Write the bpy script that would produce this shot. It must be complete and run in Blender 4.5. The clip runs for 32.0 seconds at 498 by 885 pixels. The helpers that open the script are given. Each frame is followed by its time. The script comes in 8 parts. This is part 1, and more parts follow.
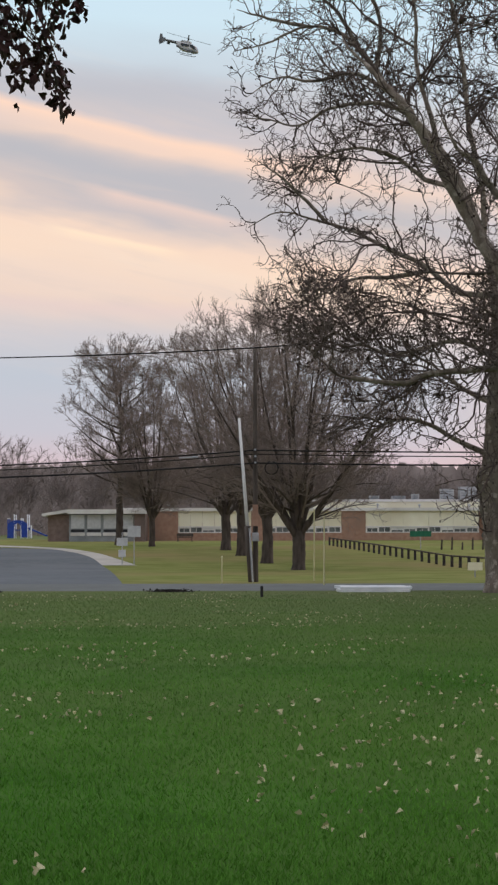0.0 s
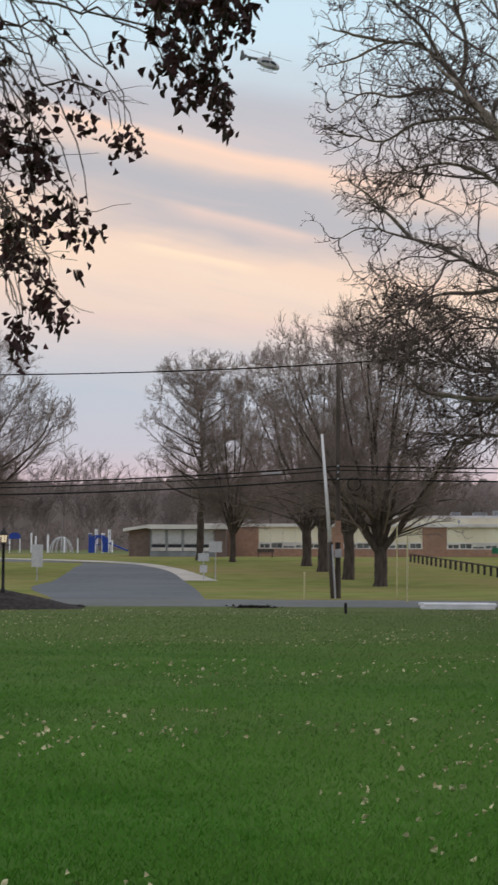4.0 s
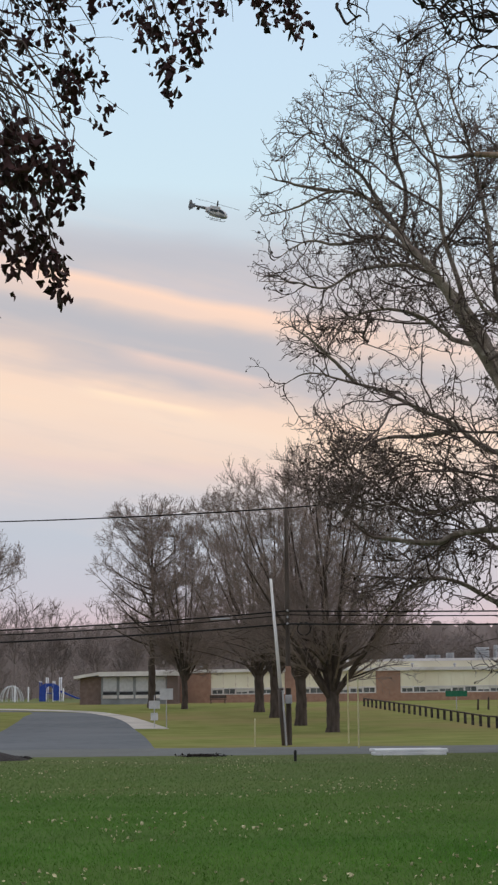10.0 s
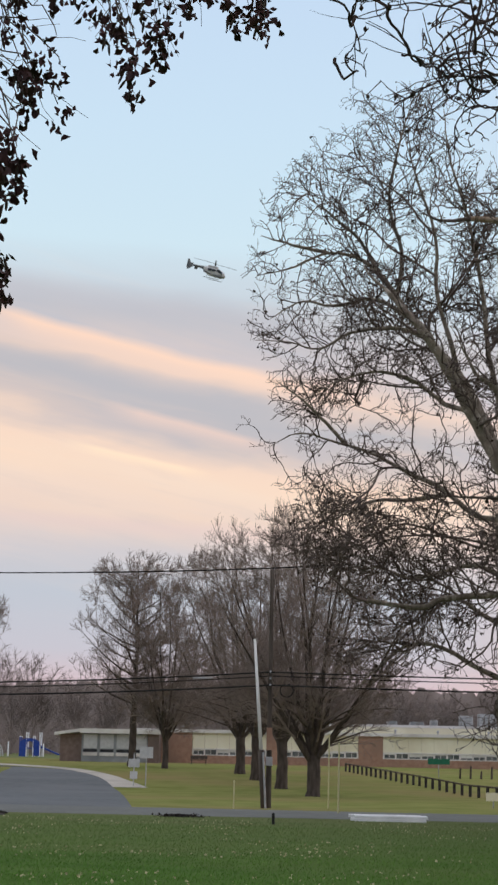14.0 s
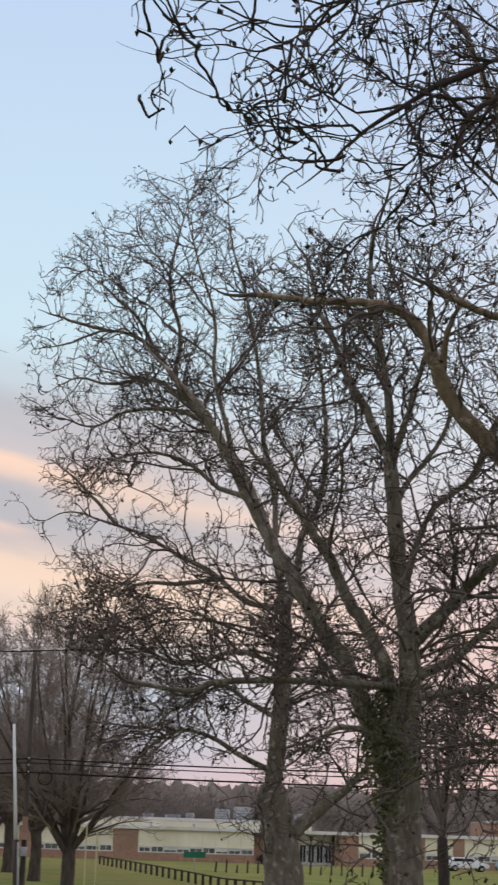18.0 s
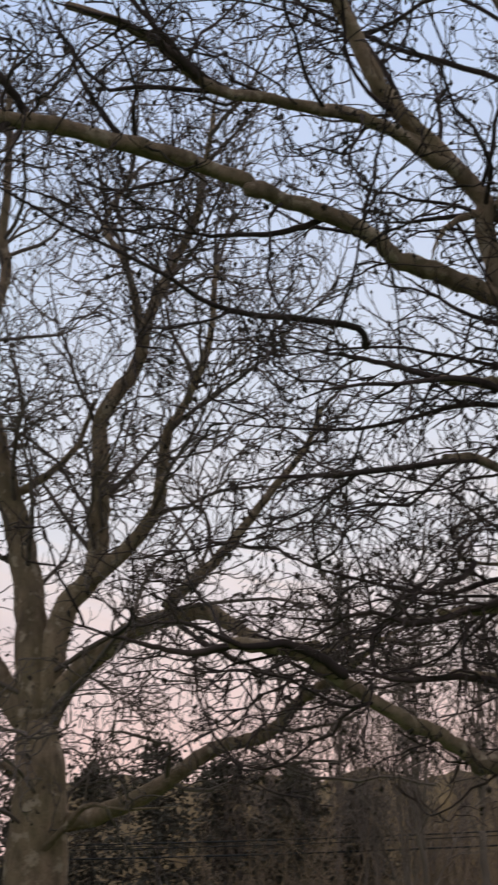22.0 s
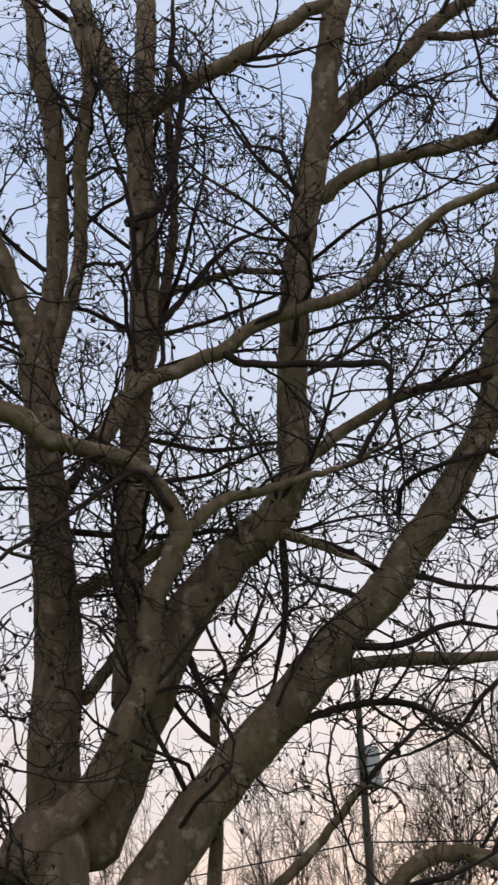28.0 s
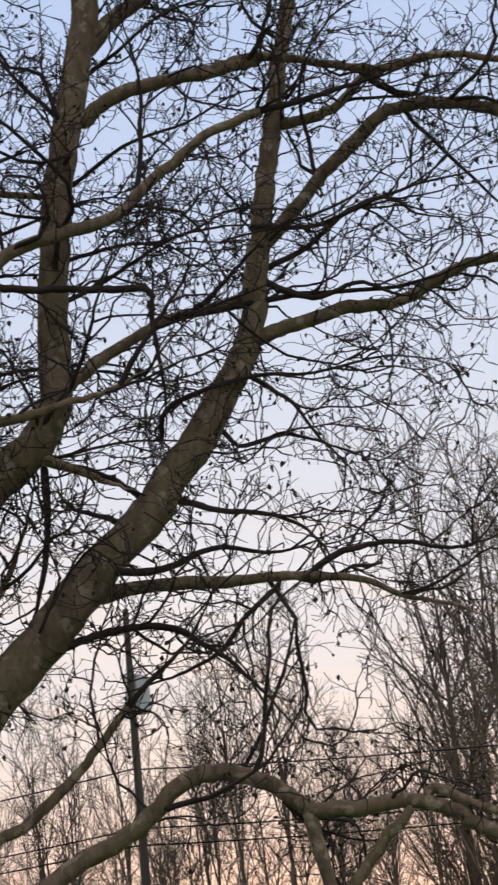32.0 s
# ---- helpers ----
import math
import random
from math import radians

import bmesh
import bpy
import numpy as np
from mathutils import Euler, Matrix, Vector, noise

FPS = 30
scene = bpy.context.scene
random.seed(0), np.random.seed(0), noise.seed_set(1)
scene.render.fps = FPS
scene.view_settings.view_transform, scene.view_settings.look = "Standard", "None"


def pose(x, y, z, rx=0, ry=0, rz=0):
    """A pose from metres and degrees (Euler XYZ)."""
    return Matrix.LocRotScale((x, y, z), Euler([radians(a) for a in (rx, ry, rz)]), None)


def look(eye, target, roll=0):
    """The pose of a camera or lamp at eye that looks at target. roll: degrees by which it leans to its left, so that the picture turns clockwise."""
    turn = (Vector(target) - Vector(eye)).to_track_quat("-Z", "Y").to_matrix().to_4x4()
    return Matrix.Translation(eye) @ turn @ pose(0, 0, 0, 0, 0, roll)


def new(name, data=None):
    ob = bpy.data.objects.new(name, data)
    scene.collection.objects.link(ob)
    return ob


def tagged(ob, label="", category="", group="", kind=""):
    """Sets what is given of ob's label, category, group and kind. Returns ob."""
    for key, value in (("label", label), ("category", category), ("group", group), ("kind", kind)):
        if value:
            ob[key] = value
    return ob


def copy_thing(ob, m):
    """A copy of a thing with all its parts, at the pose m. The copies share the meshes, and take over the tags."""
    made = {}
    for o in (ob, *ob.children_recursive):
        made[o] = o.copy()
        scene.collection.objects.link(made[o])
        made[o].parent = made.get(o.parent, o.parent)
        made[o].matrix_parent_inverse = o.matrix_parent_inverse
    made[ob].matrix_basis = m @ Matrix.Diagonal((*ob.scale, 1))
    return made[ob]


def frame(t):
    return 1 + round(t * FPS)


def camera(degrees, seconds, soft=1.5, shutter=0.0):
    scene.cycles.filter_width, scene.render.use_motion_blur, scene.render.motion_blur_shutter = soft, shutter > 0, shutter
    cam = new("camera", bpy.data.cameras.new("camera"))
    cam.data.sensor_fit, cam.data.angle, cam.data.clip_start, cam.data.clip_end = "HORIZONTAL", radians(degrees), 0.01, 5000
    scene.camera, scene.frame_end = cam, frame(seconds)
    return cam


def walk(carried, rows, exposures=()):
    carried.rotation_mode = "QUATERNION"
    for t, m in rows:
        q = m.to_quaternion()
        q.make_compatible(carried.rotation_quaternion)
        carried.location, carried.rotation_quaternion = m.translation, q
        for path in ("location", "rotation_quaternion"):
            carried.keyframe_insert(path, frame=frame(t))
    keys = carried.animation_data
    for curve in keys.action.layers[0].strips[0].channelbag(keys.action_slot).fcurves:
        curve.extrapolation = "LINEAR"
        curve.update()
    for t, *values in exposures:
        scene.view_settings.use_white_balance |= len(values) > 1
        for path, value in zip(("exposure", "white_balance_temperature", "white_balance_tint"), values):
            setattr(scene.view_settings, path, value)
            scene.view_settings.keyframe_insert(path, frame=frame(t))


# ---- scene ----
import itertools

# ---- camera -----------------------------------------------------------
cam = camera(16.73, 32.0, soft=2.4, shutter=0.4)


def stand(x, y, z, yaw, pitch, roll):
    """Camera pose from a place and its yaw (to the right of +y), pitch and roll in degrees."""
    a, b = radians(yaw), radians(pitch)
    way = Vector((math.sin(a) * math.cos(b), math.cos(a) * math.cos(b), math.sin(b)))
    return look(Vector((x, y, z)), Vector((x, y, z)) + way * 10, roll)


ROWS = [
    (0.0, -0.153, 0.179, 2.287, 0.154, 3.071, -0.096),
    (0.5, -0.151, 0.227, 2.297, -0.206, 3.181, 0.101),
    (1.0, -0.222, 0.255, 2.309, -0.433, 3.204, 0.131),
    (1.5, -0.317, 0.267, 2.322, -0.890, 3.142, 0.095),
    (2.0, -0.325, 0.254, 2.338, -1.657, 3.214, 0.024),
    (2.5, -0.329, 0.220, 2.323, -3.050, 3.180, 0.387),
    (3.0, -0.334, 0.255, 2.320, -3.707, 3.012, 0.406),
    (3.5, -0.329, 0.242, 2.314, -3.518, 3.101, 0.279),
    (4.0, -0.320, 0.220, 2.308, -2.529, 3.592, 0.217),
    (4.5, -0.303, 0.168, 2.315, -1.116, 4.626, -0.059),
    (6.5, -0.219, 0.328, 2.388, -0.144, 8.336, -0.361),
    (7.0, -0.206, 0.313, 2.382, -0.266, 8.598, -0.327),
    (7.5, -0.201, 0.309, 2.380, -0.308, 8.760, -0.448),
    (8.0, -0.189, 0.311, 2.382, -0.397, 8.768, -0.359),
    (8.5, -0.139, 0.316, 2.374, -0.376, 8.650, -0.402),
    (9.0, -0.117, 0.327, 2.371, -0.464, 8.514, -0.389),
    (9.5, -0.106, 0.315, 2.366, -0.586, 8.444, -0.541),
    (10.0, -0.102, 0.312, 2.365, -0.901, 8.453, -0.623),
    (10.5, -0.098, 0.327, 2.365, -1.227, 8.527, -0.647),
    (11.0, -0.086, 0.348, 2.365, -1.295, 8.647, -0.781),
    (11.5, -0.059, 0.349, 2.363, -1.216, 8.759, -0.776),
    (12.0, -0.047, 0.348, 2.362, -0.813, 8.918, -0.770),
    (12.5, -0.034, 0.343, 2.360, -0.561, 9.026, -0.531),
    (13.0, -0.021, 0.346, 2.351, -0.591, 9.207, 0.117),
    (13.5, -0.023, 0.415, 2.350, -0.899, 9.579, 0.946),
    (15.5, -0.048, 0.932, 2.173, 1.404, 13.903, 1.920),
    (16.0, -0.100, 1.056, 2.186, 2.765, 14.169, 1.936),
    (16.5, -0.107, 1.236, 2.176, 4.160, 14.009, 1.767),
    (17.0, -0.145, 1.411, 2.174, 4.888, 13.946, 1.676),
    (17.5, -0.235, 1.540, 2.172, 6.203, 13.876, 1.628),
    (18.0, -0.218, 1.651, 2.185, 7.391, 13.741, 1.712),
    (18.5, -0.108, 1.667, 2.150, 9.765, 13.752, 1.610),
    (19.0, -0.031, 1.648, 2.105, 12.410, 13.846, 1.243),
    (19.5, -0.052, 1.742, 2.144, 14.943, 14.328, 0.597),
    (20.0, -0.041, 1.820, 2.174, 17.334, 15.115, -0.087),
    (20.5, 0.074, 1.790, 2.162, 19.084, 15.608, -0.172),
    (21.0, 0.188, 1.747, 2.173, 21.421, 15.768, -0.279),
    (21.5, 0.313, 1.738, 2.175, 24.204, 15.878, -0.562),
    (22.0, 0.376, 1.729, 2.179, 27.295, 16.131, -0.997),
    (22.5, 0.379, 1.693, 2.147, 31.332, 16.689, -1.623),
    (23.0, 0.460, 1.615, 2.180, 34.936, 17.127, -2.049),
    (23.5, 0.442, 1.589, 2.216, 38.864, 17.398, -2.546),
    (24.0, 0.382, 1.561, 2.253, 42.696, 17.770, -3.233),
    (24.5, 0.349, 1.478, 2.304, 46.225, 18.300, -3.901),
    (25.0, 0.376, 1.383, 2.379, 49.792, 19.270, -4.611),
    (25.5, 0.415, 1.452, 2.351, 51.995, 20.042, -4.944),
    (27.5, 0.447, 1.502, 2.308, 55.672, 20.231, -4.442),
    (28.0, 0.468, 1.491, 2.304, 56.906, 19.907, -4.536),
    (28.5, 0.469, 1.470, 2.274, 57.974, 19.494, -4.813),
    (29.0, 0.485, 1.505, 2.240, 58.765, 19.076, -5.034),
    (29.5, 0.544, 1.488, 2.233, 59.493, 18.568, -5.241),
    (30.0, 0.595, 1.390, 2.231, 60.149, 18.016, -5.439),
    (30.5, 0.607, 1.395, 2.241, 60.957, 17.543, -5.593),
    (31.0, 0.634, 1.416, 2.232, 61.809, 17.208, -5.785),
    (31.5, 0.628, 1.419, 2.202, 62.968, 17.044, -6.363),
    (32.0, 0.657, 1.385, 2.165, 64.636, 16.947, -7.385),
]
walk(cam, [(t, stand(*r)) for t, *r in ROWS], exposures=[
    (0.0, 0.0), (4.5, 0.0), (6.5, 0.0), (13.5, 0.0), (17.0, 0.0), (20.0, 0.0), (24.0, 0.0), (32.0, 0.0)])

# ---- world, sun -------------------------------------------------------
SUN_AZ, SUN_EL = 62.0, 4.0
world = bpy.data.worlds.new("dusk_sky")
scene.world = world
world.use_nodes = True
wt = world.node_tree
wt.nodes.clear()


def wnode(kind, **kw):
    n = wt.nodes.new(kind)
    for k, v in kw.items():
        n.inputs[k].default_value = v
    return n


def wmath(op, a, b=None, c=None, clamp=False):
    n = wt.nodes.new("ShaderNodeMath")
    n.operation, n.use_clamp = op, clamp
    for i, v in enumerate((a, b, c)):
        if v is None:
            continue
        if isinstance(v, (int, float)):
            n.inputs[i].default_value = v
        else:
            wt.links.new(v, n.inputs[i])
    return n.outputs[0]


def wmix(fac, a, b):
    n = wt.nodes.new("ShaderNodeMix")
    n.data_type = "RGBA"
    for i, v in ((0, fac), (6, a), (7, b)):
        if isinstance(v, (int, float, tuple)):
            n.inputs[i].default_value = v
        else:
            wt.links.new(v, n.inputs[i])
    return n.outputs[2]


def lin(r, g, b):
    """Linear colour from display values of 0 to 255."""
    f = lambda c: c / 12.92 if c <= 0.04045 else ((c + 0.055) / 1.055) ** 2.4
    return (f(r / 255), f(g / 255), f(b / 255), 1.0)


coord = wt.nodes.new("ShaderNodeTexCoord")
sep = wt.nodes.new("ShaderNodeSeparateXYZ")
wt.links.new(coord.outputs["Generated"], sep.inputs[0])
sx, sy, sz = sep.outputs
elev = wmath("MULTIPLY", wmath("ARCSINE", sz), 57.2958)          # degrees up
azim = wmath("MULTIPLY", wmath("ARCTAN2", sx, sy), 57.2958)      # degrees right of +y

tent = wmath("SUBTRACT", 1.0, wmath("ABSOLUTE", wmath("DIVIDE", wmath("SUBTRACT", elev, 11.5), 6.5)), clamp=True)
near_az = wmath("MAXIMUM", wmath("MINIMUM", azim, 12.0), -16.0)
comb0 = wt.nodes.new("ShaderNodeCombineXYZ")
wt.links.new(wmath("MULTIPLY", azim, 0.11), comb0.inputs[0])
wt.links.new(wmath("MULTIPLY", elev, 0.35), comb0.inputs[1])
waver = wnode("ShaderNodeTexNoise", Scale=1.0, Detail=4.0, Roughness=0.55)
wt.links.new(comb0.outputs[0], waver.inputs["Vector"])
lean_ = wmath("MULTIPLY", wmath("ADD", wmath("MULTIPLY", near_az, 0.20), wmath("MULTIPLY", wmath("SUBTRACT", waver.outputs[0], 0.5), 3.2)), tent)
tier = wmath("ADD", elev, lean_)
ramp = wt.nodes.new("ShaderNodeValToRGB")
wt.links.new(wmath("DIVIDE", wmath("ADD", tier, 2.0), 44.0, clamp=True), ramp.inputs[0])
cr = ramp.color_ramp
stops = [(-2, (212, 180, 186)), (1.8, (214, 186, 194)), (3.4, (194, 192, 205)), (5.3, (188, 194, 207)), (6.5, (206, 199, 203)), (7.4, (232, 208, 196)), (8.6, (243, 217, 198)),
         (9.3, (244, 214, 194)), (10.2, (203, 191, 191)), (11.3, (187, 184, 190)), (12.3, (234, 207, 193)), (13.3, (203, 195, 199)), (14.3, (188, 189, 197)), (15.4, (200, 212, 222)), (17.0, (204, 226, 238)),
         (21, (199, 222, 240)), (30, (188, 208, 238)), (42, (229, 226, 228))]
cr.elements[0].position, cr.elements[0].color = 0, lin(*stops[0][1])
cr.elements[1].position, cr.elements[1].color = 1, lin(*stops[-1][1])
for e, c in stops[1:-1]:
    el_ = cr.elements.new((e + 2) / 44)
    el_.color = lin(*c)
front = ramp.outputs[0]

ramp2 = wt.nodes.new("ShaderNodeValToRGB")                        # the sky further to the right
wt.links.new(wmath("DIVIDE", wmath("ADD", elev, 2.0), 44.0, clamp=True), ramp2.inputs[0])
cr = ramp2.color_ramp
stops = [(-2, (226, 196, 192)), (3.0, (226, 198, 196)), (5.5, (231, 212, 209)), (8.0, (228, 218, 220)), (12.0, (226, 223, 230)), (18, (213, 218, 233)), (25, (198, 210, 236)), (32, (187, 204, 237)), (42, (229, 226, 228))]
cr.elements[0].position, cr.elements[0].color = 0, lin(*stops[0][1])
cr.elements[1].position, cr.elements[1].color = 1, lin(*stops[-1][1])
for e, c in stops[1:-1]:
    el_ = cr.elements.new((e + 2) / 44)
    el_.color = lin(*c)
side = wmath("DIVIDE", wmath("SUBTRACT", azim, 5.0), 16.0, clamp=True)
base = wmix(side, front, ramp2.outputs[0])

# long thin cloud streaks, drawn out along the horizon and falling to the right
comb = wt.nodes.new("ShaderNodeCombineXYZ")
wt.links.new(wmath("MULTIPLY", azim, 0.055), comb.inputs[0])
wt.links.new(wmath("MULTIPLY", wmath("ADD", elev, wmath("MULTIPLY", azim, 0.27)), 0.33), comb.inputs[1])
streak = wnode("ShaderNodeTexNoise", Scale=1.6, Detail=5.0, Roughness=0.55, Distortion=0.5)
wt.links.new(comb.outputs[0], streak.inputs["Vector"])
band = wmath("SUBTRACT", 1.0, wmath("ABSOLUTE", wmath("DIVIDE", wmath("SUBTRACT", elev, 10.5), 7.0)), clamp=True)
lit = wmath("MULTIPLY", wmath("MULTIPLY", wmath("SUBTRACT", streak.outputs[0], 0.50), 7.0, clamp=True), band)
dim = wmath("MULTIPLY", wmath("MULTIPLY", wmath("SUBTRACT", 0.47, streak.outputs[0]), 6.0, clamp=True), band)
cloud = wmix(wmath("MULTIPLY", lit, 0.22), base, lin(250, 212, 182))
cloud = wmix(wmath("MULTIPLY", dim, 0.30), cloud, lin(181, 180, 188))
comb2 = wt.nodes.new("ShaderNodeCombineXYZ")                      # finer wisps
wt.links.new(wmath("MULTIPLY", azim, 0.10), comb2.inputs[0])
wt.links.new(wmath("MULTIPLY", wmath("ADD", elev, wmath("MULTIPLY", azim, 0.20)), 0.95), comb2.inputs[1])
wisp = wnode("ShaderNodeTexNoise", Scale=1.3, Detail=4.0, Roughness=0.5, Distortion=0.6)
wt.links.new(comb2.outputs[0], wisp.inputs["Vector"])
fine_lit = wmath("MULTIPLY", wmath("MULTIPLY", wmath("SUBTRACT", wisp.outputs[0], 0.56), 6.0, clamp=True), band)
cloud = wmix(wmath("MULTIPLY", fine_lit, 0.25), cloud, lin(252, 218, 194))
fine_dim = wmath("MULTIPLY", wmath("MULTIPLY", wmath("SUBTRACT", 0.42, wisp.outputs[0]), 5.0, clamp=True), band)
cloud = wmix(wmath("MULTIPLY", fine_dim, 0.30), cloud, lin(182, 182, 190))

def streak_band(col, az0, el0, slope, half, soft_up, soft_down, colour, amount, fray=0.5):
    """A single drawn-out cloud streak about az0, el0, falling to the right, with its own upper and lower softness."""
    off = wmath("SUBTRACT", wmath("SUBTRACT", elev, el0), wmath("MULTIPLY", wmath("SUBTRACT", azim, az0), slope))
    off = wmath("ADD", off, wmath("MULTIPLY", wmath("SUBTRACT", waver.outputs[0], 0.5), fray))
    up = wmath("SUBTRACT", 1.0, wmath("DIVIDE", off, soft_up), clamp=True)
    down = wmath("SUBTRACT", 1.0, wmath("DIVIDE", wmath("MULTIPLY", off, -1.0), soft_down), clamp=True)
    ends = wmath("MULTIPLY", wmath("SUBTRACT", 1.0, wmath("ABSOLUTE", wmath("DIVIDE", wmath("SUBTRACT", azim, az0), half))), 2.2, clamp=True)
    m = wmath("MULTIPLY", wmath("MULTIPLY", up, down), ends)
    m = wmath("MULTIPLY", wmath("SMOOTH_MIN", m, 1.0, 0.2), amount)
    return wmix(m, col, lin(*colour))


cloud = streak_band(cloud, -5.0, 15.0, -0.12, 9.0, 0.8, 1.0, (191, 190, 198), 0.75)      # grey shelf
cloud = streak_band(cloud, -5.5, 12.4, -0.20, 9.0, 0.8, 0.9, (186, 184, 190), 0.8)       # grey belly
cloud = streak_band(cloud, -4.4, 13.55, -0.215, 7.0, 0.35, 0.75, (250, 214, 192), 1.0, 0.7)   # long rosy streak
cloud = streak_band(cloud, -2.6, 11.0, -0.225, 3.2, 0.22, 0.5, (240, 208, 194), 0.7, 0.4)
cloud = streak_band(cloud, -4.4, 9.86, -0.185, 2.6, 0.14, 0.32, (254, 226, 198), 0.95, 0.25)  # thin bright streak
cloud = streak_band(cloud, -3.5, 7.55, -0.05, 8.0, 0.35, 0.5, (226, 202, 198), 0.6)
cloud = streak_band(cloud, 27.0, 5.5, 0.0, 21.0, 7.5, 9.0, (236, 196, 192), 0.75, 1.0)     # pink low sky behind the sycamores

sky = wt.nodes.new("ShaderNodeTexSky")
sky.sky_type, sky.sun_disc = "NISHITA", False
sky.sun_elevation, sky.sun_rotation = radians(SUN_EL), radians(SUN_AZ)
sky.dust_density, sky.altitude = 0.5, 100
bg_clouds = wnode("ShaderNodeBackground", Strength=1.03)
wt.links.new(cloud, bg_clouds.inputs[0])
bg_sky = wnode("ShaderNodeBackground", Strength=0.012)
wt.links.new(sky.outputs[0], bg_sky.inputs[0])
both = wt.nodes.new("ShaderNodeAddShader")
wt.links.new(bg_clouds.outputs[0], both.inputs[0])
wt.links.new(bg_sky.outputs[0], both.inputs[1])
wout = wt.nodes.new("ShaderNodeOutputWorld")
wt.links.new(both.outputs[0], wout.inputs[0])

sun_data = bpy.data.lights.new("sun", "SUN")
sun_data.energy, sun_data.angle, sun_data.color = 0.5, radians(25), (1.0, 0.86, 0.76)
sun = new("sun", sun_data)
a_, e_ = radians(SUN_AZ), radians(SUN_EL + 6)
sun.matrix_world = look(Vector((math.sin(a_) * math.cos(e_), math.cos(a_) * math.cos(e_), math.sin(e_))) * 50 + Vector((0, 0, 30)), Vector((0, 0, 30)))


# ---- materials --------------------------------------------------------
def material(name, c1, c2, scale=3.0, rough=0.8, metal=0.0, bump=0.3, detail=6.0, coarse=0.0, c3=None, object_space=True, stretch=(1, 1, 1), spread=0.0, bump_dist=0.02, gloss=0.3):
    """A node material of two noise scales between c1 and c2, stained by c3 at the coarse scale."""
    m = bpy.data.materials.new(name)
    m.use_nodes = True
    nt = m.node_tree
    bsdf = nt.nodes["Principled BSDF"]
    bsdf.inputs["Roughness"].default_value, bsdf.inputs["Metallic"].default_value = rough, metal
    bsdf.inputs["Specular IOR Level"].default_value = gloss
    tc = nt.nodes.new("ShaderNodeTexCoord")
    mp = nt.nodes.new("ShaderNodeMapping")
    mp.inputs["Scale"].default_value = stretch
    nt.links.new(tc.outputs["Object"], mp.inputs[0])
    n1 = nt.nodes.new("ShaderNodeTexNoise")
    n1.inputs["Scale"].default_value, n1.inputs["Detail"].default_value = scale, detail
    nt.links.new(mp.outputs[0], n1.inputs["Vector"])
    rm = nt.nodes.new("ShaderNodeValToRGB")
    rm.color_ramp.elements[0].position, rm.color_ramp.elements[1].position = 0.35, 0.65
    rm.color_ramp.elements[0].color, rm.color_ramp.elements[1].color = (*c1, 1), (*c2, 1)
    nt.links.new(n1.outputs[0], rm.inputs[0])
    col = rm.outputs[0]
    if c3:
        n2 = nt.nodes.new("ShaderNodeTexNoise")
        n2.inputs["Scale"].default_value, n2.inputs["Detail"].default_value = coarse, 4.0
        nt.links.new(mp.outputs[0], n2.inputs["Vector"])
        r2 = nt.nodes.new("ShaderNodeValToRGB")
        r2.color_ramp.elements[0].position, r2.color_ramp.elements[1].position = 0.45, 0.7
        nt.links.new(n2.outputs[0], r2.inputs[0])
        mx = nt.nodes.new("ShaderNodeMix")
        mx.data_type = "RGBA"
        nt.links.new(r2.outputs[0], mx.inputs[0])
        nt.links.new(col, mx.inputs[6])
        mx.inputs[7].default_value = (*c3, 1)
        col = mx.outputs[2]
    if spread:
        info = nt.nodes.new("ShaderNodeObjectInfo")
        geo = nt.nodes.new("ShaderNodeNewGeometry")
        ad = nt.nodes.new("ShaderNodeMath")
        ad.operation = "ADD"
        nt.links.new(info.outputs["Random"], ad.inputs[0])
        nt.links.new(geo.outputs["Random Per Island"], ad.inputs[1])
        mr = nt.nodes.new("ShaderNodeMapRange")
        mr.inputs["From Max"].default_value = 2.0
        mr.inputs["To Min"].default_value, mr.inputs["To Max"].default_value = 1 - spread, 1 + spread
        nt.links.new(ad.outputs[0], mr.inputs[0])
        hs = nt.nodes.new("ShaderNodeHueSaturation")
        nt.links.new(mr.outputs[0], hs.inputs["Value"])
        nt.links.new(col, hs.inputs["Color"])
        col = hs.outputs[0]
    nt.links.new(col, bsdf.inputs["Base Color"])
    if bump:
        bp = nt.nodes.new("ShaderNodeBump")
        bp.inputs["Strength"].default_value, bp.inputs["Distance"].default_value = bump, bump_dist
        nt.links.new(n1.outputs[0], bp.inputs["Height"])
        nt.links.new(bp.outputs[0], bsdf.inputs["Normal"])
    return m


